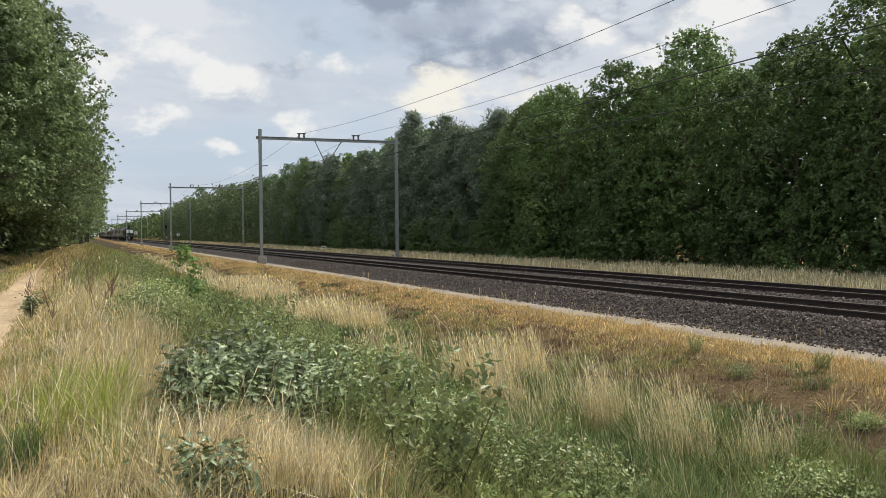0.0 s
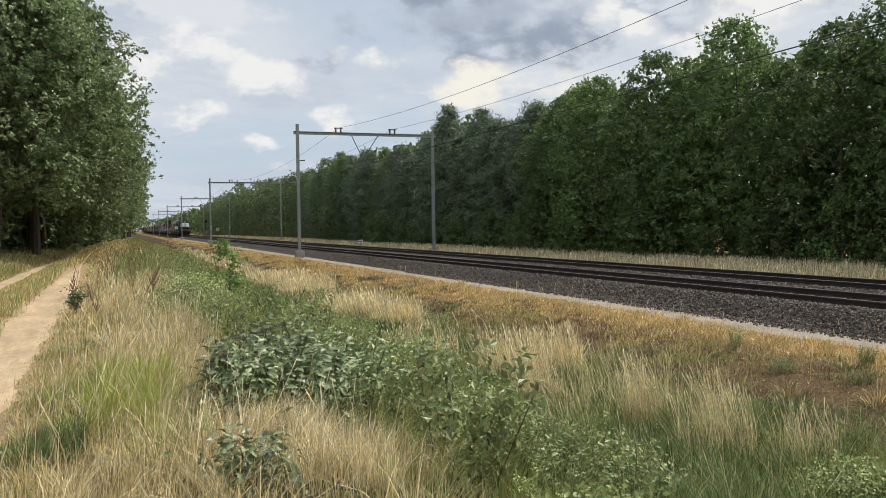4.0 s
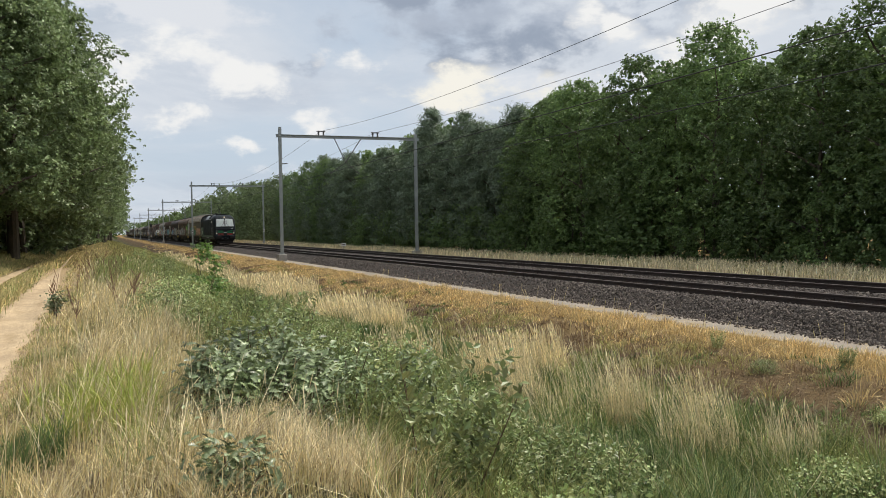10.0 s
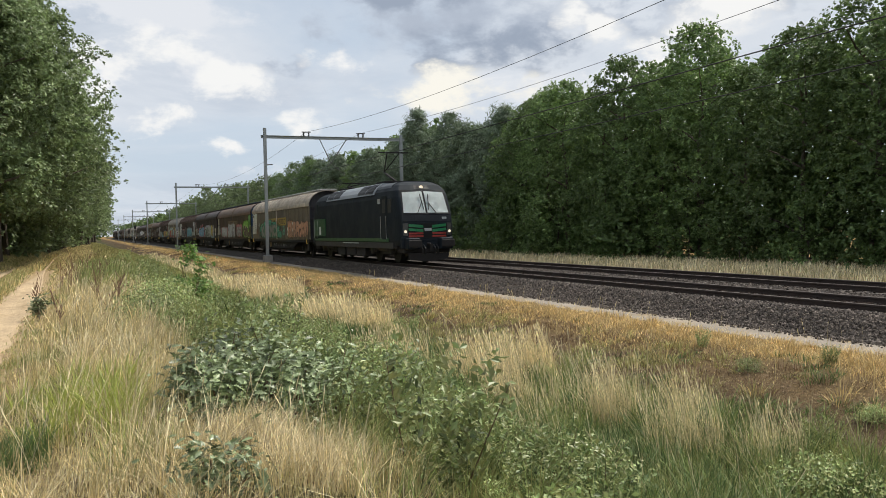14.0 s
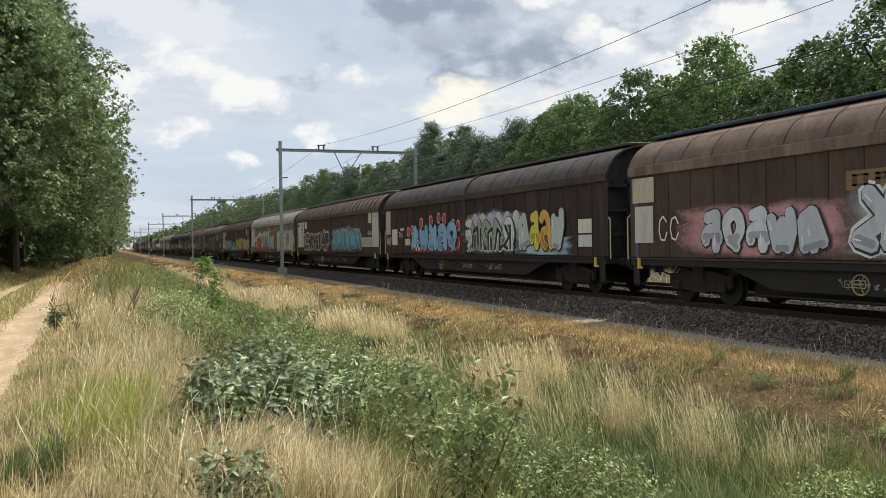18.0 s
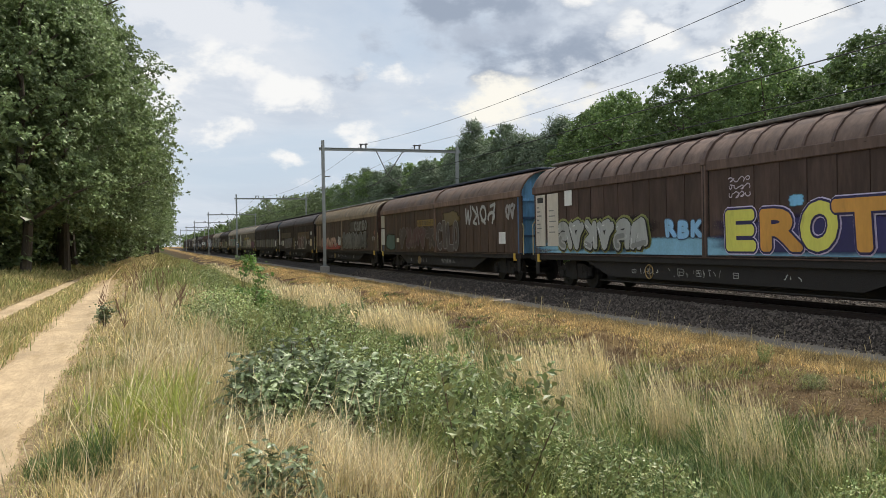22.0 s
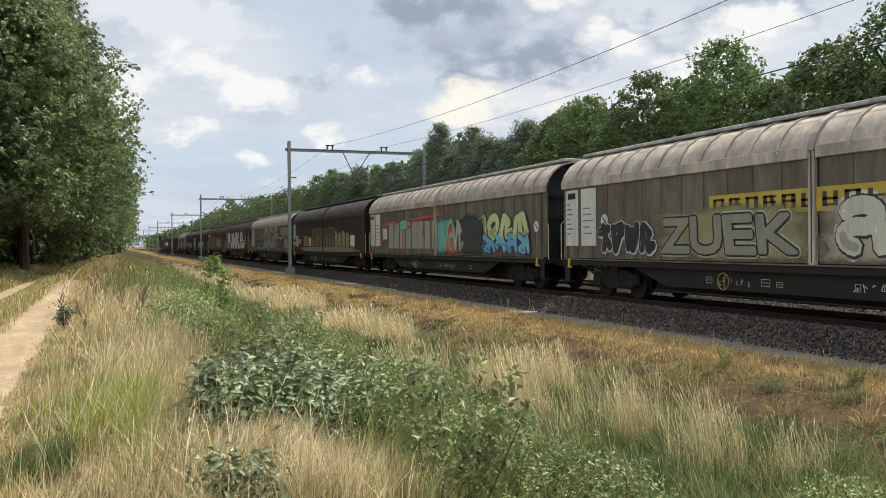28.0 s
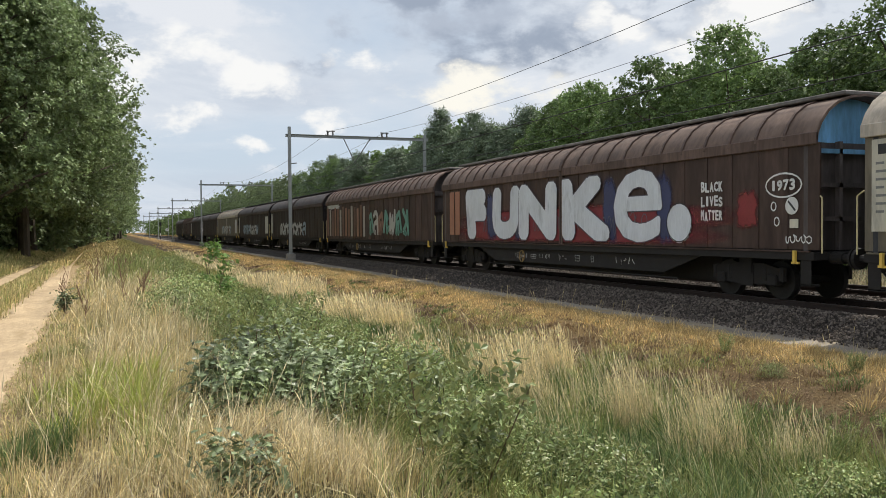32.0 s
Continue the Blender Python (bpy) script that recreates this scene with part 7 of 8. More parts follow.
def blades(name, x, y, h, w, mat, lean=0.35, label="", category="grass", wind=(0.25, 0.1), z=None, out=0.0):
    """Bent grass blades, three faces each, joined."""
    n = len(x)
    h = h * np.where(x > path_x(y), np.clip(0.22 + (x - path_x(y) - 0.5) * 0.8, 0.22, 1), np.clip(0.25 + np.abs(x - rut_x(y)) * 0.55, 0.25, 1))
    h = h * np.where((x > 11.3) & (x < 12.7), np.clip(1 - (x - 11.3) * 0.5, 0.55, 1), 1)
    z = ground_z(x, y) - 0.02 if z is None else z
    a = vg.uniform(0, 2 * np.pi, n)
    b = vg.uniform(0, 2 * np.pi, n)
    d = np.stack([np.cos(a), np.sin(a), 0 * a], -1) * (lean * np.abs(vg.normal(size=n)))[:, None] + np.array([wind[0], wind[1], 0]) * vg.uniform(0, 1, n)[:, None] + out
    s = np.stack([np.cos(b), np.sin(b), 0 * b], -1) * (w / 2)[:, None]
    p0 = np.stack([x, y, z], -1)
    up = np.stack([0 * h, 0 * h, h], -1)
    hh = h[:, None]
    rise = np.sqrt(np.clip(1 - 0.35 * (d ** 2).sum(1), 0.25, 1))[:, None]
    p1 = p0 + up * 0.38 * (0.4 + 0.6 * rise) + d * hh * 0.12
    p2 = p0 + up * 0.74 * (0.2 + 0.8 * rise) + d * hh * 0.44
    p3 = p0 + up * rise + d * hh * 0.95
    v = np.stack([p0 - s, p0 + s, p1 - s * 0.9, p1 + s * 0.9, p2 - s * 0.6, p2 + s * 0.6, p3], 1).reshape(-1, 3)
    i = np.arange(n) * 7
    quads = np.concatenate([np.stack([i + k, i + k + 1, i + k + 3, i + k + 2], -1) for k in (0, 2)])
    me = np_mesh(name, v, quads, np.stack([i + 4, i + 5, i + 6], -1), mat)
    return tagged(new(name, me), label, category, kind="stuff")


def heads(name, x, y, h, mat, label, lean=0.3, wind=(0.25, 0.1), w=0.004, head=0.11):
    """Thin culms with a narrow seed head."""
    n = len(x)
    z = ground_z(x, y) - 0.02
    a, b = vg.uniform(0, 2 * np.pi, n), vg.uniform(0, np.pi, n)
    d = np.stack([np.cos(a), np.sin(a), 0 * a], -1) * (lean * np.abs(vg.normal(size=n)))[:, None] + np.array([wind[0], wind[1], 0]) * vg.uniform(0.2, 1, n)[:, None]
    s = np.stack([np.cos(b), np.sin(b), 0 * b], -1)
    ww = (w * np.maximum(1, np.hypot(x, y) / 9))[:, None]
    p0 = np.stack([x, y, z], -1)
    up, hh = np.stack([0 * h, 0 * h, h], -1), h[:, None]
    p1 = p0 + up * 0.55 + d * hh * 0.2
    p2 = p0 + up * 0.9 + d * hh * 0.55
    hd = (d * 0.9 + np.array([0, 0, 1.0]))
    hd /= np.linalg.norm(hd, axis=1)[:, None]
    hl = (head * vg.uniform(0.7, 1.3, n))[:, None]
    p3, p4 = p2 + hd * hl * 0.4, p2 + hd * hl
    v = np.stack([p0 - s * ww / 2, p0 + s * ww / 2, p1 - s * ww / 2, p1 + s * ww / 2, p2 - s * ww / 2, p2 + s * ww / 2, p3 - s * ww * 1.35, p3 + s * ww * 1.35, p4], 1).reshape(-1, 3)
    i = np.arange(n) * 9
    q = np.concatenate([np.stack([i + k, i + k + 1, i + k + 3, i + k + 2], -1) for k in (0, 2, 4)])
    me = np_mesh(name, v, q, np.stack([i + 6, i + 7, i + 8], -1), mat)
    return tagged(new(name, me), label, "grass", kind="stuff")


def scatter(x0, x1, y0, y1, per_m2, near=8.0, fall=1.5, keep=None, bare_path=False):
    """Random places, thinning out with distance."""
    out = []
    edges = [y0]
    while edges[-1] < y1:
        edges.append(min(y1, edges[-1] + max(1.0, edges[-1] * 0.25)))
    for a, b in zip(edges, edges[1:]):
        d = per_m2 * min(1.0, (near / max((a + b) / 2, 0.1)) ** fall)
        n = int(d * (b - a) * (x1 - x0))
        out.append(np.stack([vg.uniform(x0, x1, n), vg.uniform(a, b, n)], -1))
    p = np.concatenate(out)
    gap = np.abs(p[:, 0] - path_x(p[:, 1])) / (0.46 - 0.38 * smoothstep(28.0, 46.0, p[:, 1]))
    gap2 = np.abs(p[:, 0] - rut_x(p[:, 1])) / 0.34
    p = p[(vg.uniform(0, 1, len(p)) < smoothstep(0.55, 1.25, gap) * (0.22 + 0.78 * smoothstep(0.5, 1.2, gap2))) | bare_path]
    if keep is not None:
        p = p[vg.uniform(0, 1, len(p)) < keep(p[:, 0], p[:, 1])]
    return p[:, 0], p[:, 1]


def patchy(x, y, s, ph=0.0):
    return 0.5 + 0.5 * np.sin(x * s + 1.3 * np.sin(y * s * 0.7 + ph)) * np.cos(y * s * 0.6 + 1.1 * np.sin(x * s * 0.9 - ph))


def wide(x, y, w):
    return w * np.maximum(1.0, np.hypot(x, y) / 9) * vg.uniform(0.6, 1.3, len(x))


def field(name, x0, x1, y0, y1, d, h0, h1, w, mat, label, keep=None, lean=0.35, near=8.0, fall=1.5, wind=(0.25, 0.1)):
    x, y = scatter(x0, x1, y0, y1, d, near, fall, keep)
    return blades(name, x, y, vg.uniform(h0, h1, len(x)), wide(x, y, w), mat, lean, label, wind=wind)


def tussocks(name, x0, x1, y0, y1, d, n, h0, h1, w, mat, label, keep=None, spread=0.10, splay=0.55, near=8.0, fall=1.5, wind=(0.2, 0.05), bare_path=False):
    """Tufts whose blades spread outwards from one foot."""
    cx, cy = scatter(x0, x1, y0, y1, d, near, fall, keep, bare_path)
    m = len(cx)
    size = vg.uniform(0.55, 1.25, m)
    k = np.repeat(np.arange(m), n)
    a, r = vg.uniform(0, 2 * np.pi, m * n), np.sqrt(vg.uniform(0, 1, m * n))
    sp = spread * size[k]
    x, y = cx[k] + sp * r * np.cos(a), cy[k] + sp * r * np.sin(a)
    h = vg.uniform(h0, h1, m * n) * size[k]
    out = np.stack([np.cos(a), np.sin(a), 0 * a], -1) * (splay * r * vg.uniform(0.5, 1.4, m * n))[:, None]
    return blades(name, x, y, h, wide(x, y, w), mat, 0.12, label, wind=wind, out=out)


band = lambda x, a, b, s=0.4: smoothstep(a - s, a + s, x) * (1 - smoothstep(b - s, b + s, x))
# strip between path and ditch
def edge_x(y):
    """Where the dry strip ends and the leafy ditch shoulder begins."""
    return np.where(y < 6.5, 1.5, np.where(y < 9.6, 0.72, np.clip(0.72 + 0.036 * y, 0.9, 2.4)))


strip = lambda x, y: (1 - 0.8 * np.exp(-((x - 0.66) / 0.3) ** 2 - ((y - 4.9) / 0.45) ** 2)) * smoothstep(-1.05, -0.65, x) * (1 - smoothstep(edge_x(y) - 0.25, edge_x(y) + 0.25, x))
lush = lambda x, y: band(y, 29, 47, 2.5) * band(x, -0.3, 2.6, 0.3)
fine = lambda x, y: 0.2 + 0.8 * smoothstep(0.25, 0.7, patchy(x + 0.3 * np.sin(3.1 * y), y, 5.2, 1.7))
rim = lambda x: 1 - smoothstep(-0.75, -0.25, x)
field("verge_grass", -1.2, 2.6, 2.2, 90, 640, 0.16, 0.52, 0.0050, M_straw, "tall dry straw-coloured verge grass", lambda x, y: strip(x, y) * (1 - 0.85 * lush(x, y)) * (1 - 0.5 * rim(x)) * fine(x, y) * (0.30 + 0.70 * patchy(x, y, 1.1)), 0.55, 9.0, 1.35, (0.15, 0.0))
field("verge_pale_grass", -1.0, 2.6, 2.2, 70, 520, 0.18, 0.50, 0.0046, M_pale, "bleached verge grass in soft drifts", lambda x, y: strip(x, y) * (1 - 0.85 * lush(x, y)) * (1 - 0.6 * rim(x)) * fine(y, x) * smoothstep(0.25, 0.7, patchy(x, y, 1.3, 4.2)), 0.6, 9.0, 1.35, (0.2, -0.05))
tussocks("verge_straw_tufts", -1.0, 2.2, 2.4, 60, 8, 40, 0.22, 0.52, 0.0050, M_straw, "tufts of dry straw-coloured grass", lambda x, y: strip(x, y) * (1 - 0.8 * lush(x, y)) * (0.2 + 0.8 * patchy(x, y, 1.1)), 0.12, 0.9)
tussocks("verge_arching_tufts", -0.9, 1.6, 3.6, 14, 5, 44, 0.30, 0.62, 0.0052, M_pale, "long bleached blades arching out of the verge", lambda x, y: strip(x, y) * (0.35 + 0.65 * patchy(x, y, 2.0, 1.1)), 0.12, 1.5)
tussocks("verge_brown_tufts", -0.95, 2.0, 2.4, 45, 9, 34, 0.14, 0.36, 0.0052, M_rustg, "tufts of red-brown dead grass", lambda x, y: strip(x, y) * np.maximum(smoothstep(0.55, 0.85, patchy(x, y, 1.3, 0.6)), 0.5 * rim(x)), 0.14, 1.0)
tussocks("verge_green_tufts", -1.1, 2.4, 2.4, 30, 9, 36, 0.18, 0.42, 0.0062, M_grass, "tufts of green grass among the dry verge", lambda x, y: strip(x, y) * np.maximum(0.6 * rim(x), smoothstep(0.62, 0.85, patchy(x, y, 1.4, 2.0))), 0.12, 0.9)
field("verge_olive_grass", -1.2, 2.8, 2.2, 90, 420, 0.06, 0.24, 0.0060, M_olive, "olive half-dry verge grass", lambda x, y: strip(x, y) * (0.35 + 0.65 * np.maximum(rim(x), patchy(x, y, 1.6, 3.3))), 0.8, 9.0, 1.35)
field("verge_lush_grass", -0.6, 2.8, 26, 50, 420, 0.25, 0.70, 0.0080, M_grass, "lush green grass beside the path", lush, 0.4, 20.0, 1.2)
field("verge_lush_olive", -0.9, 2.6, 24, 60, 200, 0.25, 0.6, 0.0070, M_olive, "half-dry grass among the lush tufts", lambda x, y: 0.25 + 0.5 * lush(x, y), 0.4, 20.0, 1.2)
x, y = scatter(-0.8, 1.6, 4.6, 45, 26, keep=strip)
heads("verge_seed_heads", x, y, vg.uniform(0.4, 0.75, len(x)), M_pale, "thin dry grass culms with seed heads", 0.6, w=0.0030)
# edge of the path and the grass beyond it
mid_strip = lambda x, y: smoothstep(0.45, 0.95, path_x(y) - x) * smoothstep(0.2, 0.6, np.abs(x - rut_x(y)))
field("path_olive_grass", -7.5, -1.8, 3, 85, 620, 0.10, 0.30, 0.0060, M_olive, "trodden olive grass between the wheel ruts", lambda x, y: mid_strip(x, y) * (0.25 + 0.75 * patchy(x, y, 1.3)), 0.6, 14.0, 1.2)
field("path_green_grass", -7.5, -1.8, 3, 85, 280, 0.08, 0.26, 0.0070, M_grass, "green grass between the wheel ruts", lambda x, y: mid_strip(x, y) * smoothstep(0.35, 0.75, patchy(x, y, 0.9, 1.4)), 0.6, 14.0, 1.2)
field("path_straw", -7.5, -1.8, 3, 85, 420, 0.10, 0.30, 0.0056, M_straw, "dry grass between the wheel ruts", lambda x, y: mid_strip(x, y) * (0.2 + 0.8 * patchy(x, y, 1.1, 2.0)), 0.6, 14.0, 1.2)
field("rut_edge_grass", -5.0, -0.6, 3, 70, 420, 0.06, 0.30, 0.0056, M_olive, "short dry grass along the wheel rut", lambda x, y: smoothstep(0.3, 0.9, x - path_x(y)) * (0.4 + 0.6 * patchy(x, y, 1.7, 1.0)), 0.7)
field("forest_edge_grass", -12.5, -4.0, 8, 130, 330, 0.22, 0.55, 0.009, M_olive, "olive-green grass under the forest edge", lambda x, y: 0.4 + 0.6 * patchy(x, y, 0.7, 0.8), 0.5, 16.0, 1.2)
field("forest_edge_green", -12.5, -4.0, 8, 130, 170, 0.2, 0.55, 0.010, M_grass, "green grass under the forest edge", lambda x, y: smoothstep(0.3, 0.75, patchy(x, y, 0.45, 2.0)), 0.5, 16.0, 1.2)
field("forest_edge_straw", -12.5, -3.9, 6, 130, 300, 0.2, 0.5, 0.008, M_straw, "dry grass under the forest edge", lambda x, y: 0.1 + 0.9 * patchy(x, y, 0.6), 0.5, 16.0, 1.2)
field("far_path_grass", -5.5, 0.4, 44, 150, 260, 0.15, 0.45, 0.008, M_straw, "dry grass growing over the far end of the path", lambda x, y: smoothstep(44, 54, y) * (0.3 + 0.7 * patchy(x, y, 0.5, 2.2)), 0.5, 40.0, 1.2)
field("far_path_green", -5.5, 0.4, 44, 150, 200, 0.15, 0.45, 0.009, M_olive, "green grass growing over the far end of the path", lambda x, y: smoothstep(44, 54, y) * (0.3 + 0.7 * patchy(x, y, 0.6, 0.2)), 0.5, 40.0, 1.2)
tussocks("path_tufts", -5.5, -1.0, 3, 50, 3.0, 22, 0.05, 0.16, 0.006, M_olive, "small tufts growing on the sandy path", lambda x, y: 0.05 + 0.5 * smoothstep(0.55, 0.9, patchy(x, y, 1.2, 0.3)) * (np.abs(x - path_x(y)) > 0.45), 0.12, 0.9, bare_path=True)
tussocks("path_edge_tufts", -1.40, -0.85, 3, 60, 8, 26, 0.12, 0.36, 0.0055, M_straw, "dry tufts leaning over the edge of the path", lambda x, y: 0.3 + 0.7 * patchy(x, y, 1.9, 0.3), 0.12, 0.9)
x, y = scatter(-5.0, -0.5, 4, 75, 240, keep=lambda x, y: smoothstep(0.4, 1.0, x - path_x(y)) * (0.3 + 0.7 * patchy(x, y, 1.3, 2.6)))
blades("rut_side_straw", x, y, vg.uniform(0.15, 0.5, len(x)), wide(x, y, 0.0054), M_straw, 0.5, "dry straw grass along the sand path")
for nm, mt in (("path_rim_olive", M_olive), ("path_rim_straw", M_straw), ("path_rim_green", M_grass)):
    x, y = scatter(-2.8, -0.6, 3, 48, 800, keep=lambda x, y: np.exp(-((np.abs(x - path_x(y)) - 0.56) / 0.14) ** 2) * (0.15 + 0.85 * patchy(x, y, 2.6, 0.5)), bare_path=True)
    blades(nm, x, y, vg.uniform(0.05, 0.16, len(x)) / 0.4, wide(x, y, 0.0055), mt, 0.9, "short grass fraying the edges of the sand path")
# ditch
bare = lambda x, y: 1 - smoothstep(7.4, 8.6, x) * (1 - smoothstep(12, 20, y))
right_of = lambda x, y: smoothstep(edge_x(y) - 0.2, edge_x(y) + 0.3, x)
field("ditch_green_grass", 1.0, 8.8, 2.5, 80, 420, 0.15, 0.55, 0.0072, M_grass, "lush green ditch grass", lambda x, y: right_of(x, y) * (1 - smoothstep(7.2, 8.4, x)) * fine(x, y) * (0.20 + 0.80 * patchy(x, y, 0.7, 1.0)) * bare(x, y), 0.55, 9.0, 1.35)
field("ditch_olive_low", 1.0, 8.8, 2.5, 60, 260, 0.10, 0.40, 0.0062, M_olive, "half-dry grass under the ditch herbs", lambda x, y: right_of(x, y) * fine(y, x) * (0.2 + 0.8 * patchy(x, y, 1.0, 4.0)) * bare(x, y), 0.7, 9.0, 1.35, (-0.3, 0.0))
tussocks("ditch_green_tufts", 1.8, 8.6, 3.5, 60, 5, 40, 0.3, 0.65, 0.0080, M_grass, "arching tufts of green ditch grass", lambda x, y: band(x, 2.2, 7.4, 0.6) * (0.3 + 0.7 * patchy(x, y, 0.7, 1.0)) * bare(x, y), 0.14, 0.9)
tussocks("ditch_sedge", 2.6, 8.6, 4, 50, 12, 44, 0.30, 0.70, 0.0090, M_deep, "arching dark green sedge in the ditch", lambda x, y: band(x, 3.2, 7.8, 0.5) * (0.35 + 0.65 * smoothstep(0.4, 0.7, patchy(x, y, 0.9, 3.0))) * bare(x, y), 0.14, 1.0, wind=(-0.25, 0.0))
tussocks("ditch_sedge_near", 4.6, 8.4, 5.5, 16, 10, 40, 0.25, 0.55, 0.0085, M_deep, "arching dark green sedge under the pale culms", lambda x, y: 0.35 + 0.65 * smoothstep(0.35, 0.65, patchy(x, y, 1.2, 2.0)), 0.16, 1.0, wind=(-0.35, 0.0))
tussocks("ditch_green_near", 4.6, 8.6, 5.5, 17, 13, 36, 0.25, 0.60, 0.0075, M_grass, "fresh green blades under the pale culms", lambda x, y: 0.25 + 0.75 * patchy(x, y, 1.5, 0.4), 0.16, 1.0, wind=(-0.4, 0.0))
tussocks("ditch_straw_tufts", 4.0, 9.4, 5, 60, 2.0, 20, 0.35, 0.75, 0.0056, M_pale, "upright tufts of bleached grass in the ditch", lambda x, y: band(x, 4.8, 7.9, 0.5) * smoothstep(0.6, 0.86, patchy(x, y, 1.0, 5.0)) * bare(x, y), 0.20, 0.6, wind=(-0.5, 0.0))
x, y = scatter(4.6, 8.6, 5.0, 45, 11, keep=lambda x, y: (0.08 + 0.92 * smoothstep(0.35, 0.7, patchy(x, y, 1.0, 5.0))) * bare(x, y))
heads("ditch_seed_heads", x, y, vg.uniform(0.5, 1.0, len(x)), M_pale, "tall pale grass culms leaning over the ditch", 0.28, (-0.55, 0.0), 0.0042)
x, y = scatter(5.6, 8.4, 8.5, 14.5, 18, keep=lambda x, y: np.exp(-((x - 7.0) / 0.9) ** 2 - ((y - 11.2) / 1.8) ** 2))
heads("ditch_leaning_culms", x, y, vg.uniform(0.8, 1.35, len(x)), M_pale, "long pale culms leaning over green ditch grass", 0.22, (-0.6, 0.0), 0.0042, 0.16)
# far bank
field("bank_litter", 6.8, 12.0, 2, 40, 800, 0.02, 0.08, 0.008, M_rustg, "matted dead brown grass on the bank", lambda x, y: band(x, 7.6, 11.2, 0.6) * (0.15 + 0.85 * patchy(x, y, 2.1, 0.7)), 1.8, 9.0)
field("bank_pink_litter", 7.4, 11.2, 4, 34, 260, 0.015, 0.07, 0.008, M_straw, "pale broken stalks lying on the bank", lambda x, y: band(x, 8.2, 10.8, 0.5) * (0.1 + 0.9 * patchy(x, y, 2.7, 1.4)), 2.8, 12.0)
tussocks("bank_brown_tufts", 7.4, 11.8, 4, 50, 9, 30, 0.05, 0.17, 0.0065, M_rustg, "low brown dead tufts on the bank", lambda x, y: band(x, 7.8, 11.2, 0.4) * (0.2 + 0.8 * patchy(x, y, 1.6, 3.1)), 0.16, 1.2, 14.0)
tussocks("bank_dull_tufts", 7.4, 10.8, 5, 60, 17, 30, 0.05, 0.22, 0.0070, M_olive, "low olive tufts on the bank", lambda x, y: (0.35 + 0.65 * smoothstep(11, 16, y)) * band(x, 7.6, 11.0, 0.5) * smoothstep(0.25, 0.75, patchy(x, y, 1.1, 2.4)), 0.18, 1.1, 14.0)
tussocks("bank_dark_weeds", 7.6, 11.4, 6, 60, 11, 30, 0.05, 0.16, 0.010, M_deep, "small dark green weeds on the bank", lambda x, y: smoothstep(0.5, 0.8, patchy(x, y, 1.8, 2.4)), 0.16, 1.3, 14.0)
field("bank_turf", 9.6, 12.5, 2, 200, 1500, 0.04, 0.15, 0.0066, M_ochre, "ochre parched turf along the bank top", lambda x, y: smoothstep(-0.5, 0.4, x - 10.7 - 0.5 * np.sin(y * 0.7)) * (1 - smoothstep(12.0, 12.6, x - 0.16 * np.sin(y * 2.1))) * (0.35 + 0.65 * smoothstep(0.15, 0.6, patchy(x, y, 1.2, 1.7))), 0.9, 11.0, 1.15)
tussocks("bank_ochre_tufts", 9.0, 12.5, 3, 70, 14, 36, 0.10, 0.32, 0.0058, M_ochre, "soft ochre tufts along the bank top", lambda x, y: np.maximum(smoothstep(10.7, 11.6, x) * (1 - smoothstep(12.05, 12.4, x)), 0.07) * (0.3 + 0.7 * smoothstep(0.3, 0.7, patchy(x, y, 1.5, 1.7))), 0.16, 1.0, 12.0, 1.2)
x, y = scatter(9.8, 12.1, 4, 40, 7)
heads("bank_culms", x, y, vg.uniform(0.25, 0.6, len(x)), M_straw, "single dry culms on the bank", 0.25, w=0.0026)
# further along the bank
field("far_bank_turf", 7.8, 12.2, 18, 210, 900, 0.03, 0.11, 0.0085, M_ochre, "golden parched turf further along the bank", lambda x, y: smoothstep(18, 26, y) * (0.12 + 0.88 * smoothstep(9.3, 10.4, x + 0.5 * np.sin(y * 0.4))) * smoothstep(0.3, 0.65, patchy(x + 0.35 * y, 0.6 * y - x, 0.9, 0.4)), 0.9, 20.0, 1.1)
field("far_bank_brown", 7.8, 11.6, 18, 120, 500, 0.03, 0.12, 0.0085, M_rustg, "dead brown grass in the hollows of the bank", lambda x, y: smoothstep(18, 26, y) * smoothstep(0.45, 0.75, 1 - patchy(x + 0.35 * y, 0.6 * y - x, 0.9, 0.4)), 0.9, 20.0, 1.1)
field("far_ditch_straw", 5.4, 8.6, 20, 120, 300, 0.3, 0.8, 0.0080, M_pale, "pale grass standing along the far ditch", lambda x, y: smoothstep(20, 26, y) * band(x, 6.2, 8.0, 0.4) * smoothstep(0.35, 0.75, patchy(x, y, 0.55, 2.4)), 0.3, 20.0, 1.1, (-0.25, 0.0))
field("far_ditch_green", 4.0, 8.2, 18, 120, 340, 0.2, 0.6, 0.0090, M_grass, "green grass along the far ditch", lambda x, y: smoothstep(18, 24, y) * band(x, 4.4, 7.4, 0.5) * (0.25 + 0.75 * patchy(x, y, 0.6, 5.4)), 0.5, 20.0, 1.1)
field("far_verge_grass", 0.2, 6.0, 45, 170, 160, 0.2, 0.6, 0.010, M_olive, "olive and straw grass far along the ditch", lambda x, y: 0.4 + 0.6 * patchy(x, y, 0.5, 1.4), 0.4, 30.0, 1.0)
# beyond the tracks
field("lineside_grass", 22.2, 28.6, -5, 260, 90, 0.35, 0.75, 0.010, M_pale, "pale dry grass beyond the tracks", lambda x, y: band(x, 23.2, 29.0, 0.5), 0.3, 30.0, 1.0)
field("lineside_olive", 22.2, 29.5, -5, 160, 60, 0.3, 0.6, 0.009, M_olive, "olive grass at the foot of the trees", lambda x, y: band(x, 24.5, 29.5, 0.8), 0.3, 30.0, 1.0)

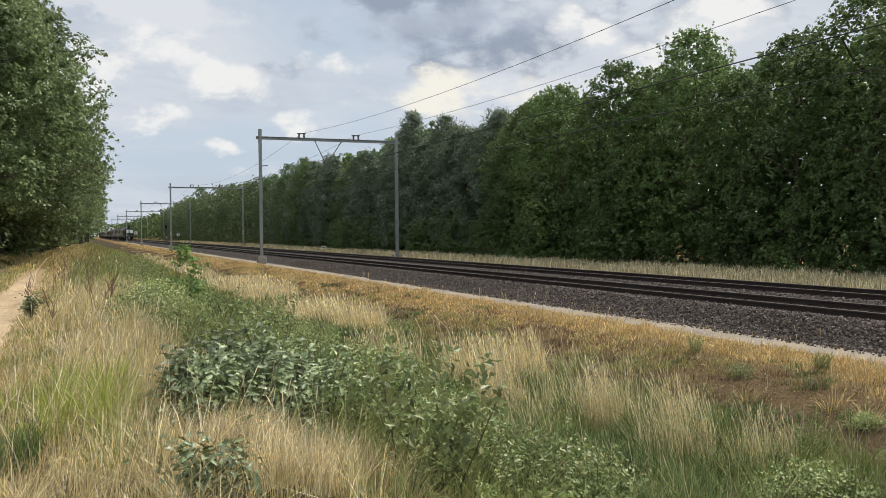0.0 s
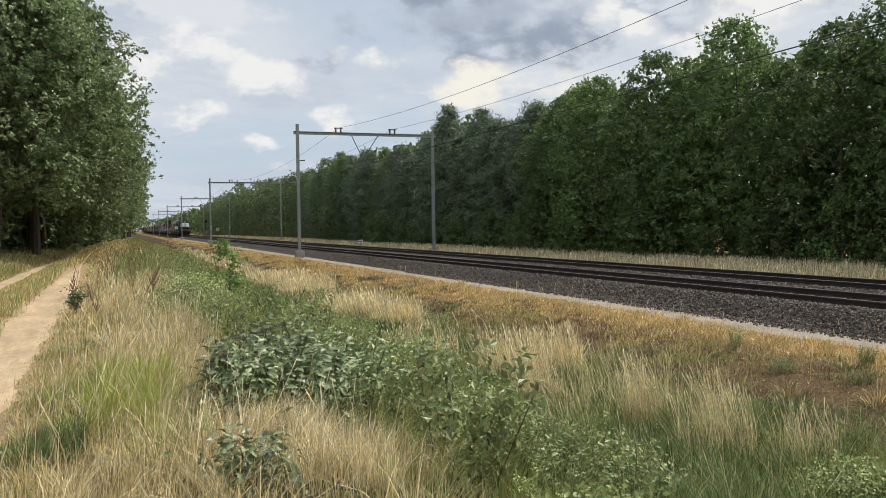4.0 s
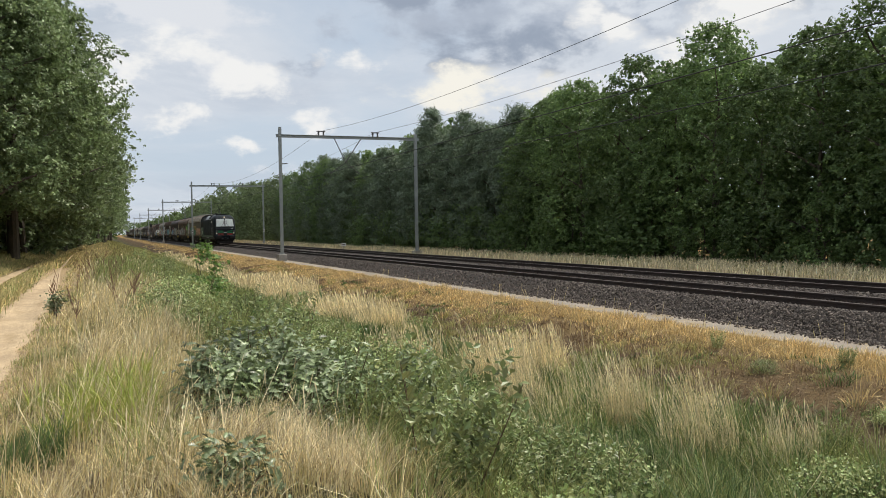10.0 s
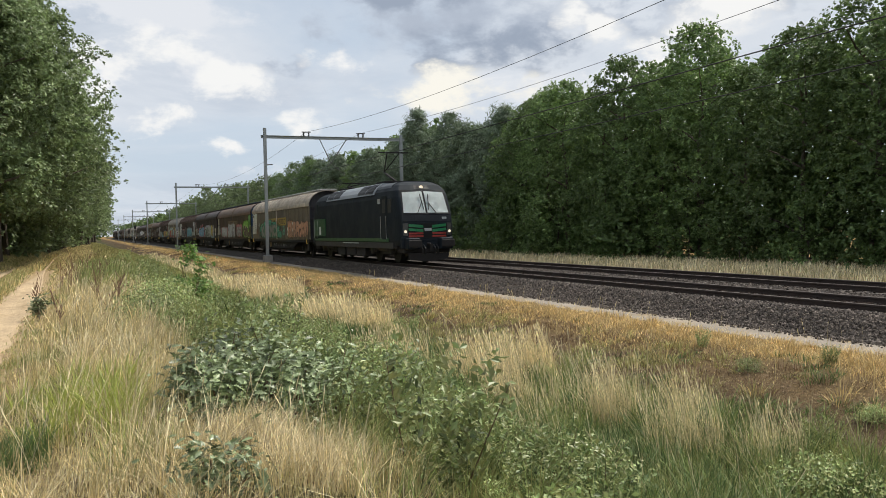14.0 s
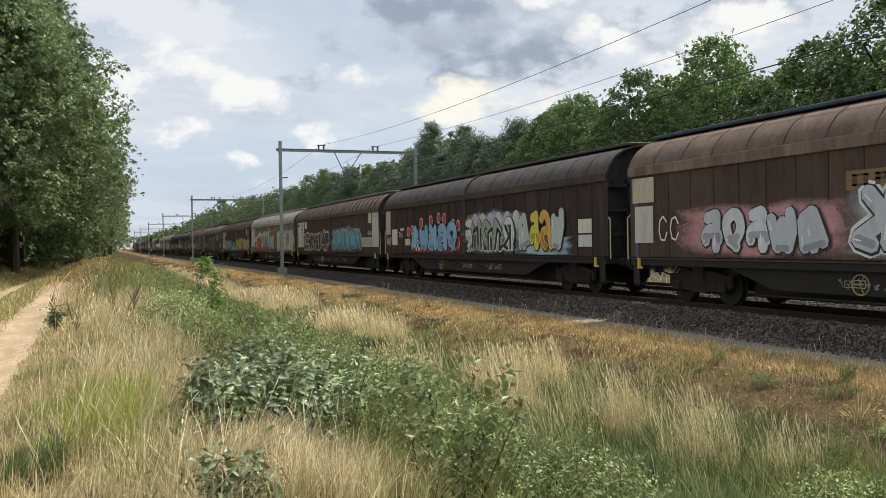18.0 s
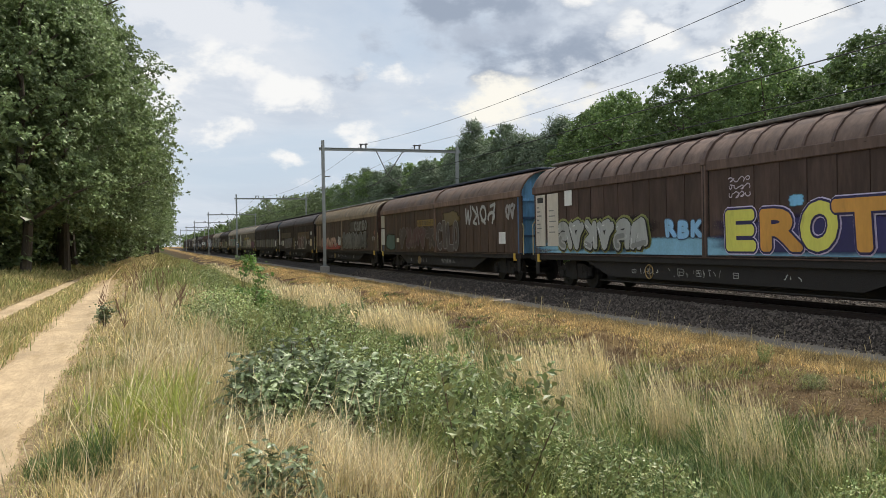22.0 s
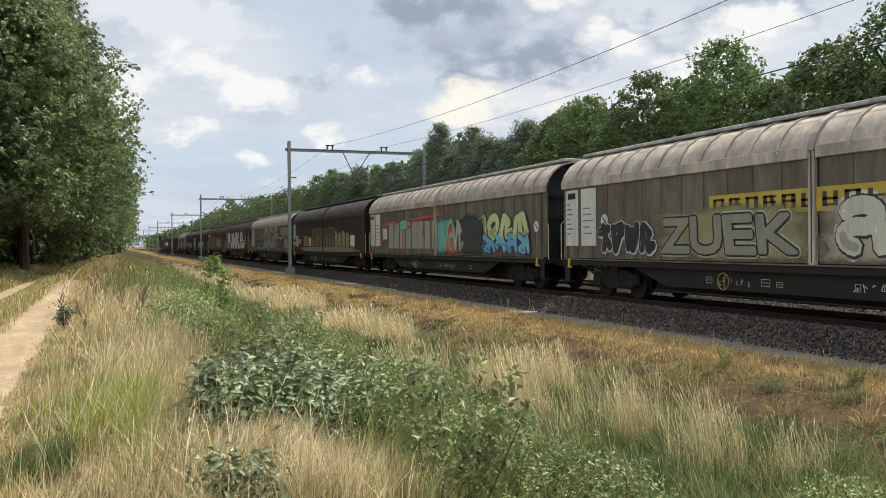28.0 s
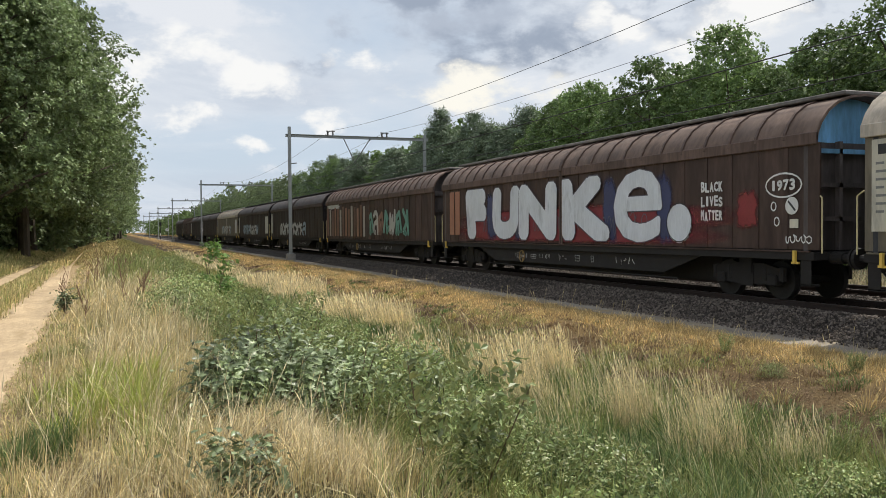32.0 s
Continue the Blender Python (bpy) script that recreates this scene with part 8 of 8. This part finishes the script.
# ---- shrubs ----
# strong leaf-to-leaf tone puts shaded pockets of the bushes into the colour
M_oakling = material("young_oak_leaf", (0.20, 0.25, 0.12), 0.40, vary=0.18, scale=6, fine=30, bump=0.05, obj=0.4, island=0.6, translucent=0.15, spec=0.45)
M_bramble = material("bramble_leaf", (0.25, 0.32, 0.125), 0.5, vary=0.2, scale=2, fine=10, bump=0, island=0.7, translucent=0.22, spec=0.4, obj=0.35, hue=(0.35, 0.36, 0.14))
M_broad = material("bright_weed_leaf", (0.36, 0.40, 0.09), 0.5, vary=0.15, scale=5, fine=25, bump=0.05, island=0.3, translucent=0.35, spec=0.4)
M_alder = material("alder_leaf", (0.15, 0.25, 0.06), 0.5, vary=0.18, scale=5, fine=25, bump=0, island=0.45, translucent=0.3, spec=0.4)
M_stem = material("brown_twig", (0.13, 0.085, 0.05), 0.8, vary=0.2, bump=0.2)
M_dead = material("dead_dock_stem", (0.20, 0.115, 0.07), 0.85, vary=0.25, bump=0.2, island=0.3)


def oak_leaf_mesh(seed, mat):
    """A lobed leaf, one unit long, curved along its rib."""
    rs = np.random.default_rng(seed)
    y = np.linspace(0, 1, 10)
    w = np.array([0.02, 0.05, 0.19, 0.07, 0.28, 0.09, 0.30, 0.10, 0.20, 0.03]) * rs.uniform(0.85, 1.15, 10)
    z = -0.25 * y ** 2
    rib = np.stack([0 * y, y, z], -1)
    left, right = rib + np.stack([-w, 0.35 * w, w * 0.35], -1), rib + np.stack([w, 0.35 * w, w * 0.35], -1)
    v = np.concatenate([rib, left, right])
    q = [(i, i + 1, i + 11, i + 10) for i in range(9)] + [(i, i + 20, i + 21, i + 1) for i in range(9)]
    return np_mesh("leaf", v, q, mat=mat, smooth=True)


OAK_LEAVES = [oak_leaf_mesh(i, M_oakling) for i in range(3)]


def oak_sapling(x, y, r, h, n, size, seed, label):
    rs = random.Random(seed)
    z0 = float(ground_z(x, y))
    root = tagged(new("oak_sapling"), label, "sapling", "oak saplings in the ditch")
    root.location = (x, y, z0)
    tips = []
    for i in range(max(5, int(r * 14))):
        a, k = rs.uniform(0, 6.28), rs.uniform(0.2, 0.82)
        tip = (r * k * math.cos(a), r * k * math.sin(a), h * (1.05 - 0.35 * k * k) * rs.uniform(0.55, 1))
        m = (tip[0] * 0.45, tip[1] * 0.45, tip[2] * 0.6)
        part("twig", tube(tube(bm_new(), (0, 0, -0.05), m, 0.012, 0.009, 5), m, tip, 0.009, 0.004, 5), M_stem, root)
        tips.append((m, tip))
    for i in range(n):
        m, t = rs.choice(tips)
        u = rs.uniform(0.1, 1.08)
        p = [m[j] * (1 - u) + t[j] * u + rs.gauss(0, 0.03 + 0.03 * r) for j in range(3)]
        lf = new("leaf", rs.choice(OAK_LEAVES))
        lf.parent, lf.location = root, (p[0], p[1], max(p[2], 0.04))
        lf.rotation_euler = (rs.gauss(0.1, 0.45), rs.gauss(0, 0.45), rs.uniform(0, 6.28))
        s = size * rs.uniform(0.65, 1.25)
        lf.scale = (s, s, s)
    # the crowded inner leaves
    rn = np.random.default_rng(seed)
    src = OAK_LEAVES[0]
    base = np.array([v.co[:] for v in src.vertices])
    quads = np.array([p.vertices[:] for p in src.polygons])
    m = int(n * 5.0)
    V = []
    for i in range(m):
        a, t = rs.choice(tips)
        u = rs.uniform(-0.3, 1.0)
        c = [a[j] * (1 - u) + t[j] * u + rs.gauss(0, 0.06 + 0.08 * r) for j in range(3)]
        c[2] = max(c[2], 0.05)
        e = Euler((rs.gauss(0.1, 0.5), rs.gauss(0, 0.5), rs.uniform(0, 6.28))).to_matrix()
        V.append(base @ np.array(e).T * size * rs.uniform(0.55, 1.05) + np.array(c))
    q = (quads[None] + (np.arange(m) * len(base))[:, None, None]).reshape(-1, 4)
    part("foliage", np_mesh("foliage", np.concatenate(V), q, mat=M_oakling, smooth=True), None, root)["kind"] = "stuff"
    return root


def shrub(name, label, category, r, h, n, size, mat, seed, group="", slim=0.34, stems=6):
    rs = np.random.default_rng(seed)
    root = tagged(new(name), label, category, group)
    for i in range(stems):
        a = rs.uniform(0, 6.28)
        part("stem", tube(bm_new(), (0, 0, -0.08), (r * 0.7 * math.cos(a), r * 0.7 * math.sin(a), h * rs.uniform(0.6, 0.95)), 0.010, 0.004, 5), M_stem, root)
    p, o = crown_points(max(6, n // 22), 22, h, r, 0.05, rs, 0.10 + 0.06 * r, prof=((0, 0.8), (0.4, 1.0), (0.8, 0.75), (1.0, 0.25)), inner=0.15)
    v, q = leaf_faces(p, size, out=o, rs=rs, slim=slim)
    part("foliage", np_mesh("foliage", v, q, mat=mat), None, root)
    return root


OAKS = ((0.82, 7.85, 0.50, 0.62, 138, 0.090, 1, "dense knee-high oak sapling with glossy grey-green leaves"),
        (1.22, 7.45, 0.55, 0.66, 175, 0.098, 5, "dense knee-high oak sapling with glossy grey-green leaves"),
        (1.75, 7.95, 0.55, 0.86, 150, 0.094, 8, "young oak sapling with glossy grey-green leaves"),
        (1.25, 8.60, 0.60, 0.78, 88, 0.094, 6, "young oak sapling with glossy grey-green leaves"),
        (0.66, 5.15, 0.28, 0.44, 75, 0.078, 2, "small dark green oak sapling in dry grass"),
        (2.35, 8.60, 0.50, 0.98, 100, 0.086, 3, "slender oak sapling above the ditch"),
        (3.55, 10.30, 0.45, 1.25, 88, 0.086, 4, "slender oak sapling above the ditch"),
        (0.95, 7.05, 0.42, 0.48, 100, 0.094, 10, "low oak sapling at the front of a thicket"),
        (1.55, 7.05, 0.45, 0.62, 100, 0.094, 11, "low oak sapling at the front of a thicket"),
        (1.95, 10.10, 0.60, 0.85, 75, 0.086, 7, "young oak sapling with glossy grey-green leaves"))
for spec in OAKS:
    oak_sapling(*spec)
SHR = [shrub("bramble_bush", "low green bramble on the ditch shoulder", "bush", 0.5 + 0.12 * i, 0.42 + 0.08 * i, 1500 + 300 * i, 0.050, M_bramble, 200 + i, "brambles along the ditch") for i in range(4)]


def shoots(label, r, h, stems, leaves, size, mat, seed):
    """A coppiced bush: leaning stems with leaves set along them."""
    rs = np.random.default_rng(seed)
    root = tagged(new("alder_bush"), label, "bush", "alder shoots along the ditch")
    P, D = [], []
    for i in range(stems):
        a, ln = rs.uniform(0, 6.28), rs.uniform(0.5, 1.0)
        foot = np.array([r * 0.35 * math.cos(a), r * 0.35 * math.sin(a), -0.05])
        tip = np.array([r * rs.uniform(0.4, 1.2) * math.cos(a), r * rs.uniform(0.4, 1.2) * math.sin(a), h * ln])
        if i < 4:
            part("stem", tube(bm_new(), foot, tip, 0.007, 0.003, 4), M_stem, root)
        u = np.linspace(0.12, 1.0, leaves) + rs.uniform(-0.02, 0.02, leaves)
        b = np.arange(leaves) * 2.4 + rs.uniform(0, 6)
        d = np.stack([np.cos(b), np.sin(b), rs.uniform(0.1, 1.3, leaves)], -1)
        d /= np.linalg.norm(d, axis=1)[:, None]
        s = size * (1.25 - 0.6 * u)
        P.append(foot + (tip - foot) * u[:, None] + d * s[:, None] * 0.9)
        D.append(d)
    p, d = np.concatenate(P), np.concatenate(D)
    v, q = leaf_faces(p, size * 1.15, 0.45, rs=rs, slim=0.25, along=d)
    part("foliage", np_mesh("foliage", v, q, mat=mat), None, root)
    return root


SHR += [shoots("leafy green alder shoots crowding the ditch shoulder", 0.36 + 0.06 * i, 0.66 + 0.14 * i, 24 + 3 * i, 34, 0.062, M_bramble, 210 + i) for i in range(4)]
rv = np.random.default_rng(9)
y, k = 4.6, 0
while y < 62:
    for x0 in ((2.0, 2.9, 3.8, 4.6) if y < 11 else (1.6, 2.3, 3.1, 3.9, 4.6) if y < 30 else (2.0, 2.8, 3.8)):
        if rv.uniform() < 0.22:
            continue
        x = x0 + rv.normal() * 0.35 + max(0, (8 - y)) * 0.2
        plant(SHR[4 + k % 4] if k % 5 else SHR[k % 4], used, x, y + rv.uniform(-0.4, 0.4), float(ground_z(x, y)), rv, 0.45, 1.12)
        k += 1
    y += rv.uniform(0.8, 1.4) * (1 if y < 25 else 1.7)
for x, y, s in ((5.6, 23.5, 1.0), (7.7, 21.0, 0.9), (5.9, 21.0, 0.8), (6.9, 6.5, 0.75), (4.6, 14.5, 0.9), (4.9, 12.0, 0.8), (8.6, 16.0, 0.5), (10.9, 13.2, 0.35), (10.2, 11.2, 0.35), (11.2, 10.4, 0.4), (9.4, 8.0, 0.45), (4.3, 7.2, 0.9), (3.9, 6.2, 0.8), (4.75, 9.4, 0.8), (5.3, 10.6, 0.7), (4.9, 13.9, 0.9), (6.2, 15.6, 0.7), (8.1, 7.7, 0.6), (8.6, 6.9, 0.5)):
    ob = plant(SHR[(k * 3) % 8], used, x, y, float(ground_z(x, y)), rv, s, s)
    k += 1
tallw = shrub("alder_sapling", "lone green alder sapling standing above the ditch herbs", "sapling", 0.52, 1.75, 900, 0.11, M_alder, 230)
tallw.location = (2.55, 24.3, float(ground_z(2.55, 24.3)))
tussocks("broadleaf_tuft", -0.75, 0.45, 6.8, 9.8, 44, 20, 0.34, 0.62, 0.014, M_broad, "bright yellow-green broad-bladed tufts in dry grass", lambda x, y: np.exp(-((x + 0.08) / 0.40) ** 2 - ((y - 8.3) / 0.9) ** 2), 0.12, 0.9)


def dead_dock(x, y, h, seed):
    rs = random.Random(seed)
    root = tagged(new("dead_dock"), "dead rust-brown dock stalk with bare branches", "weed", "dead stalks on the verge")
    root.location = (x, y, float(ground_z(x, y)))
    top = (rs.gauss(0, 0.16), rs.gauss(0, 0.16), h)
    part("stem", tube(bm_new(), (0, 0, -0.05), top, 0.007, 0.004, 5), M_dead, root)
    for i in range(rs.randint(4, 8)):
        u, a, ln = rs.uniform(0.35, 0.95), rs.uniform(0, 6.28), rs.uniform(0.12, 0.32) * h
        p = Vector(top) * u
        q = p + Vector((math.cos(a) * ln * 0.6, math.sin(a) * ln * 0.6, ln))
        b = tube(bm_new(), p, q, 0.0045, 0.003, 4)
        for j in range(5):
            m = p.lerp(q, 0.4 + 0.15 * j)
            box(b, m.x - 0.007, m.x + 0.007, m.y - 0.007, m.y + 0.007, m.z - 0.012, m.z + 0.012)
        part("branch", b, M_dead, root)
    return root


DOCKS = [(0.19, 17.8, 0.85), (0.28, 18.0, 0.95), (0.36, 17.9, 0.80), (0.10, 17.7, 0.70), (0.45, 18.2, 0.85), (-0.56, 16.4, 0.55), (-0.48, 16.9, 0.60), (-1.0, 19.4, 0.75), (-1.12, 19.6, 0.85)]
DOCKS += [(-0.75 + 0.075 * i + 0.2 * math.sin(i * 2.1), 25.0 + 0.6 * i + math.sin(i * 1.3), 0.9 + 0.2 * math.sin(i * 1.7)) for i in range(14)]
for i, (x, y, h) in enumerate(DOCKS):
    dead_dock(x, y, h, 300 + i)
path_oak = oak_sapling(-0.98, 18.9, 0.28, 0.5, 40, 0.10, 9, "small oak sapling at the edge of the path")

# clumps that stand out
def clump(x, y, r, n, h0, h1, w, mat, label, lean=0.2, wind=(0.3, 0.05), top=False):
    a, k = vg.uniform(0, 6.28, n), r * np.sqrt(vg.uniform(0, 1, n))
    px, py = x + k * np.cos(a), y + k * np.sin(a)
    h = vg.uniform(h0, h1, n)
    if top:
        return heads("grass_clump", px, py, h, mat, label, lean, wind)
    return blades("grass_clump", px, py, h, wide(px, py, w), mat, lean, label, wind=wind)


STANDS = ((7.1, 41.0, 1.5, 1300, 0.9), (7.1, 35.5, 1.3, 1100, 0.9), (6.96, 25.8, 1.0, 900, 0.95), (7.3, 23.2, 0.8, 700, 0.9), (6.8, 14.4, 0.7, 900, 1.0), (7.9, 14.8, 0.55, 600, 0.9), (6.9, 8.7, 0.50, 460, 0.85), (7.45, 7.8, 0.45, 240, 0.7), (7.1, 11.2, 1.0, 240, 1.0), (5.9, 17.0, 0.8, 500, 0.9), (5.2, 9.6, 0.4, 120, 0.9), (7.0, 10.4, 0.35, 300, 1.0), (6.2, 12.3, 0.40, 300, 1.05), (7.6, 9.6, 0.30, 220, 0.9))
for x, y, r, n, h in STANDS:
    clump(x, y, r, n, h * 0.4, h * 0.9, 0.0058, M_pale, "tall bleached grass clump in the ditch", 0.42, (-0.35, 0.0))
    clump(x, y, r, n // 3, h * 0.8, h * 1.15, 0.006, M_pale, "bleached culms with seed heads", 0.18, (-0.45, 0.0), top=True)
clump(6.1, 21.0, 0.55, 900, 0.3, 0.75, 0.009, M_deep, "dark green sedge clump", 0.4)
clump(5.0, 8.6, 1.1, 1500, 0.25, 0.65, 0.008, M_deep, "dark green sedge clump", 0.5)
clump(-0.62, 6.9, 0.32, 620, 0.30, 0.62, 0.007, M_deep, "dark green grass tuft by the path", 0.5)
clump(-0.5, 8.9, 0.40, 420, 0.25, 0.55, 0.006, M_grass, "green grass tuft by the path", 0.6)
clump(-0.75, 12.5, 0.45, 380, 0.2, 0.5, 0.006, M_grass, "green grass tuft by the path", 0.6)
clump(0.25, 6.2, 0.35, 340, 0.25, 0.5, 0.006, M_grass, "green grass tuft in the dry verge", 0.6)
clump(1.35, 5.6, 0.40, 900, 0.2, 0.48, 0.0052, M_pale, "bleached dry grass tuft", 0.6)
clump(1.15, 6.6, 0.35, 800, 0.2, 0.42, 0.0052, M_pale, "bleached dry grass tuft", 0.7)
clump(2.0, 6.0, 0.30, 300, 0.2, 0.45, 0.0052, M_straw, "dry grass tuft among the herbs", 0.6)


# ---- ballast stones ----
def ballast_stones(places, mat, seed, label):
    """Loose crushed stones, uneven six-cornered lumps, on the shoulder and between the tracks."""
    rs = np.random.default_rng(seed)
    spots = []
    for xa, xb, ya, yb, n in places:
        spots.append(np.stack([rs.uniform(xa, xb, n), rs.uniform(ya, yb, n)], -1))
    p = np.concatenate(spots)
    n = len(p)
    z = ground_z(p[:, 0], p[:, 1]) + 0.015
    c = np.stack([p[:, 0], p[:, 1], z + rs.uniform(-0.005, 0.03, n)], -1)
    s = (0.014 + 0.034 * rs.uniform(0, 1, n) ** 2)[:, None]
    base = np.array([[1, 0, 0], [-1, 0, 0], [0, 1, 0], [0, -1, 0], [0, 0, 0.8], [0, 0, -0.8]], float)
    a = rs.normal(size=(n, 3, 3))
    qm = np.linalg.qr(a)[0]
    v = np.einsum("nij,kj->nki", qm, base) * (s * rs.uniform(0.7, 1.3, (n, 6)))[:, :, None] + c[:, None]
    t = np.array([[0, 2, 4], [2, 1, 4], [1, 3, 4], [3, 0, 4], [2, 0, 5], [1, 2, 5], [3, 1, 5], [0, 3, 5]])
    tri = (np.arange(n)[:, None, None] * 6 + t[None]).reshape(-1, 3)
    tagged(new("ballast_stones", np_mesh("ballast_stones", v.reshape(-1, 3), None, tri, mat)), label, "stones", kind="stuff")


M_stone_dark = material("dark_brown_stone", (0.042, 0.030, 0.024), 0.92, vary=0.2, scale=3, fine=30, bump=0.3, island=0.6, spec=0.1)
ballast_stones(((13.2, 14.62, 4, 26, 20000), (13.2, 14.62, 26, 60, 8500), (12.9, 13.25, 4, 40, 1800), (16.75, 18.55, 8, 40, 8500), (21.0, 22.1, 8, 50, 4000)), M_stone, 5, "loose dark crushed stones on the ballast shoulder")
ballast_stones(((14.62, 16.75, 5, 34, 13000), (18.55, 20.6, 8, 44, 8000)), M_stone_dark, 6, "dark brown crushed stones between the rails")

# ---- lineside signs ----
M_white = paint((0.72, 0.72, 0.70))


def disc_sign(x, y, z, r):
    root = tagged(new("lineside_sign"), "small white round railway sign on a dark post", "sign", "railway signs")
    root.location = (x, y, float(ground_z(x, y)))
    h = z - root.location.z
    part("post", tube(bm_new(), (0, 0, -0.1), (0, 0, h), 0.04, seg=8), M_under, root)
    part("disc", tube(bm_new(), (0, -0.06, h), (0, -0.04, h), r, seg=20), M_white, root)
    part("mark", box(bm_new(), -r * 0.2, r * 0.2, -0.075, -0.062, h - r * 0.45, h + r * 0.45), M_under, root, "dark bar on the disc")
    return root


disc_sign(22.9, 231.0, 1.75, 0.42), disc_sign(12.2, 226.0, 2.3, 0.42)
root = tagged(new("kilometre_post"), "low white kilometre plate on a short post", "sign", "railway signs")
root.location = (22.7, 84.8, float(ground_z(22.7, 84.8)))
part("post", box(bm_new(), -0.05, 0.05, -0.03, 0.03, -0.1, 0.80), M_concrete, root)
part("plate", box(bm_new(), -0.24, 0.24, -0.05, -0.032, 0.72, 1.02, 0.01), M_white, root)
part("number_bar", box(bm_new(), -0.14, 0.14, -0.056, -0.051, 0.82, 0.92), M_under, root, "number reduced to a bar")
for py in PORTAL_Y[2:5]:
    for x in (MAST_L, MAST_R):
        root = tagged(new("mast_plate"), "small white number plate fixed to a mast", "sign", "mast plates")
        root.location = (x, py - 0.13, 2.0)
        part("plate", box(bm_new(), -0.11, 0.11, -0.02, 0.02, -0.22, 0.22), M_white, root)
        part("number_bar", box(bm_new(), -0.07, 0.07, -0.026, -0.021, -0.1, 0.1), M_under, root, "number reduced to a bar")


def signal(x, y):
    root = tagged(new("railway_signal"), "dark railway signal on a post beside the track", "signal", "railway signs")
    root.location = (x, y, float(ground_z(x, y)))
    part("post", tube(bm_new(), (0, 0, -0.1), (0, 0, 4.2), 0.08, seg=8), M_under, root)
    part("signal_head", box(bm_new(), -0.3, 0.3, -0.1, 0.1, 4.1, 5.2, 0.05), M_black, root)
    part("post_band", tube(bm_new(), (0, 0, 1.2), (0, 0, 1.9), 0.09, seg=8), M_white, root, "white band")


signal(12.3, 262.0), signal(22.6, 262.0)


# ---- what moves ----
def motions():
    for wagon, s in TRAIN:
        walk(wagon, [(t, pose(TRACK_X, s - SPEED * t, 0)) for t in (0, 8, 16, 24, 32)])
    # the wheels roll: 80 degrees from row to row
    for wheels, at, r in WHEELS:
        n = math.ceil(32.0 * SPEED / r / radians(80))
        walk(wheels, [(32.0 * i / n, pose(*at, math.degrees(32.0 * i / n * SPEED / r) % 360, 0, 0)) for i in range(n + 1)])


motions()
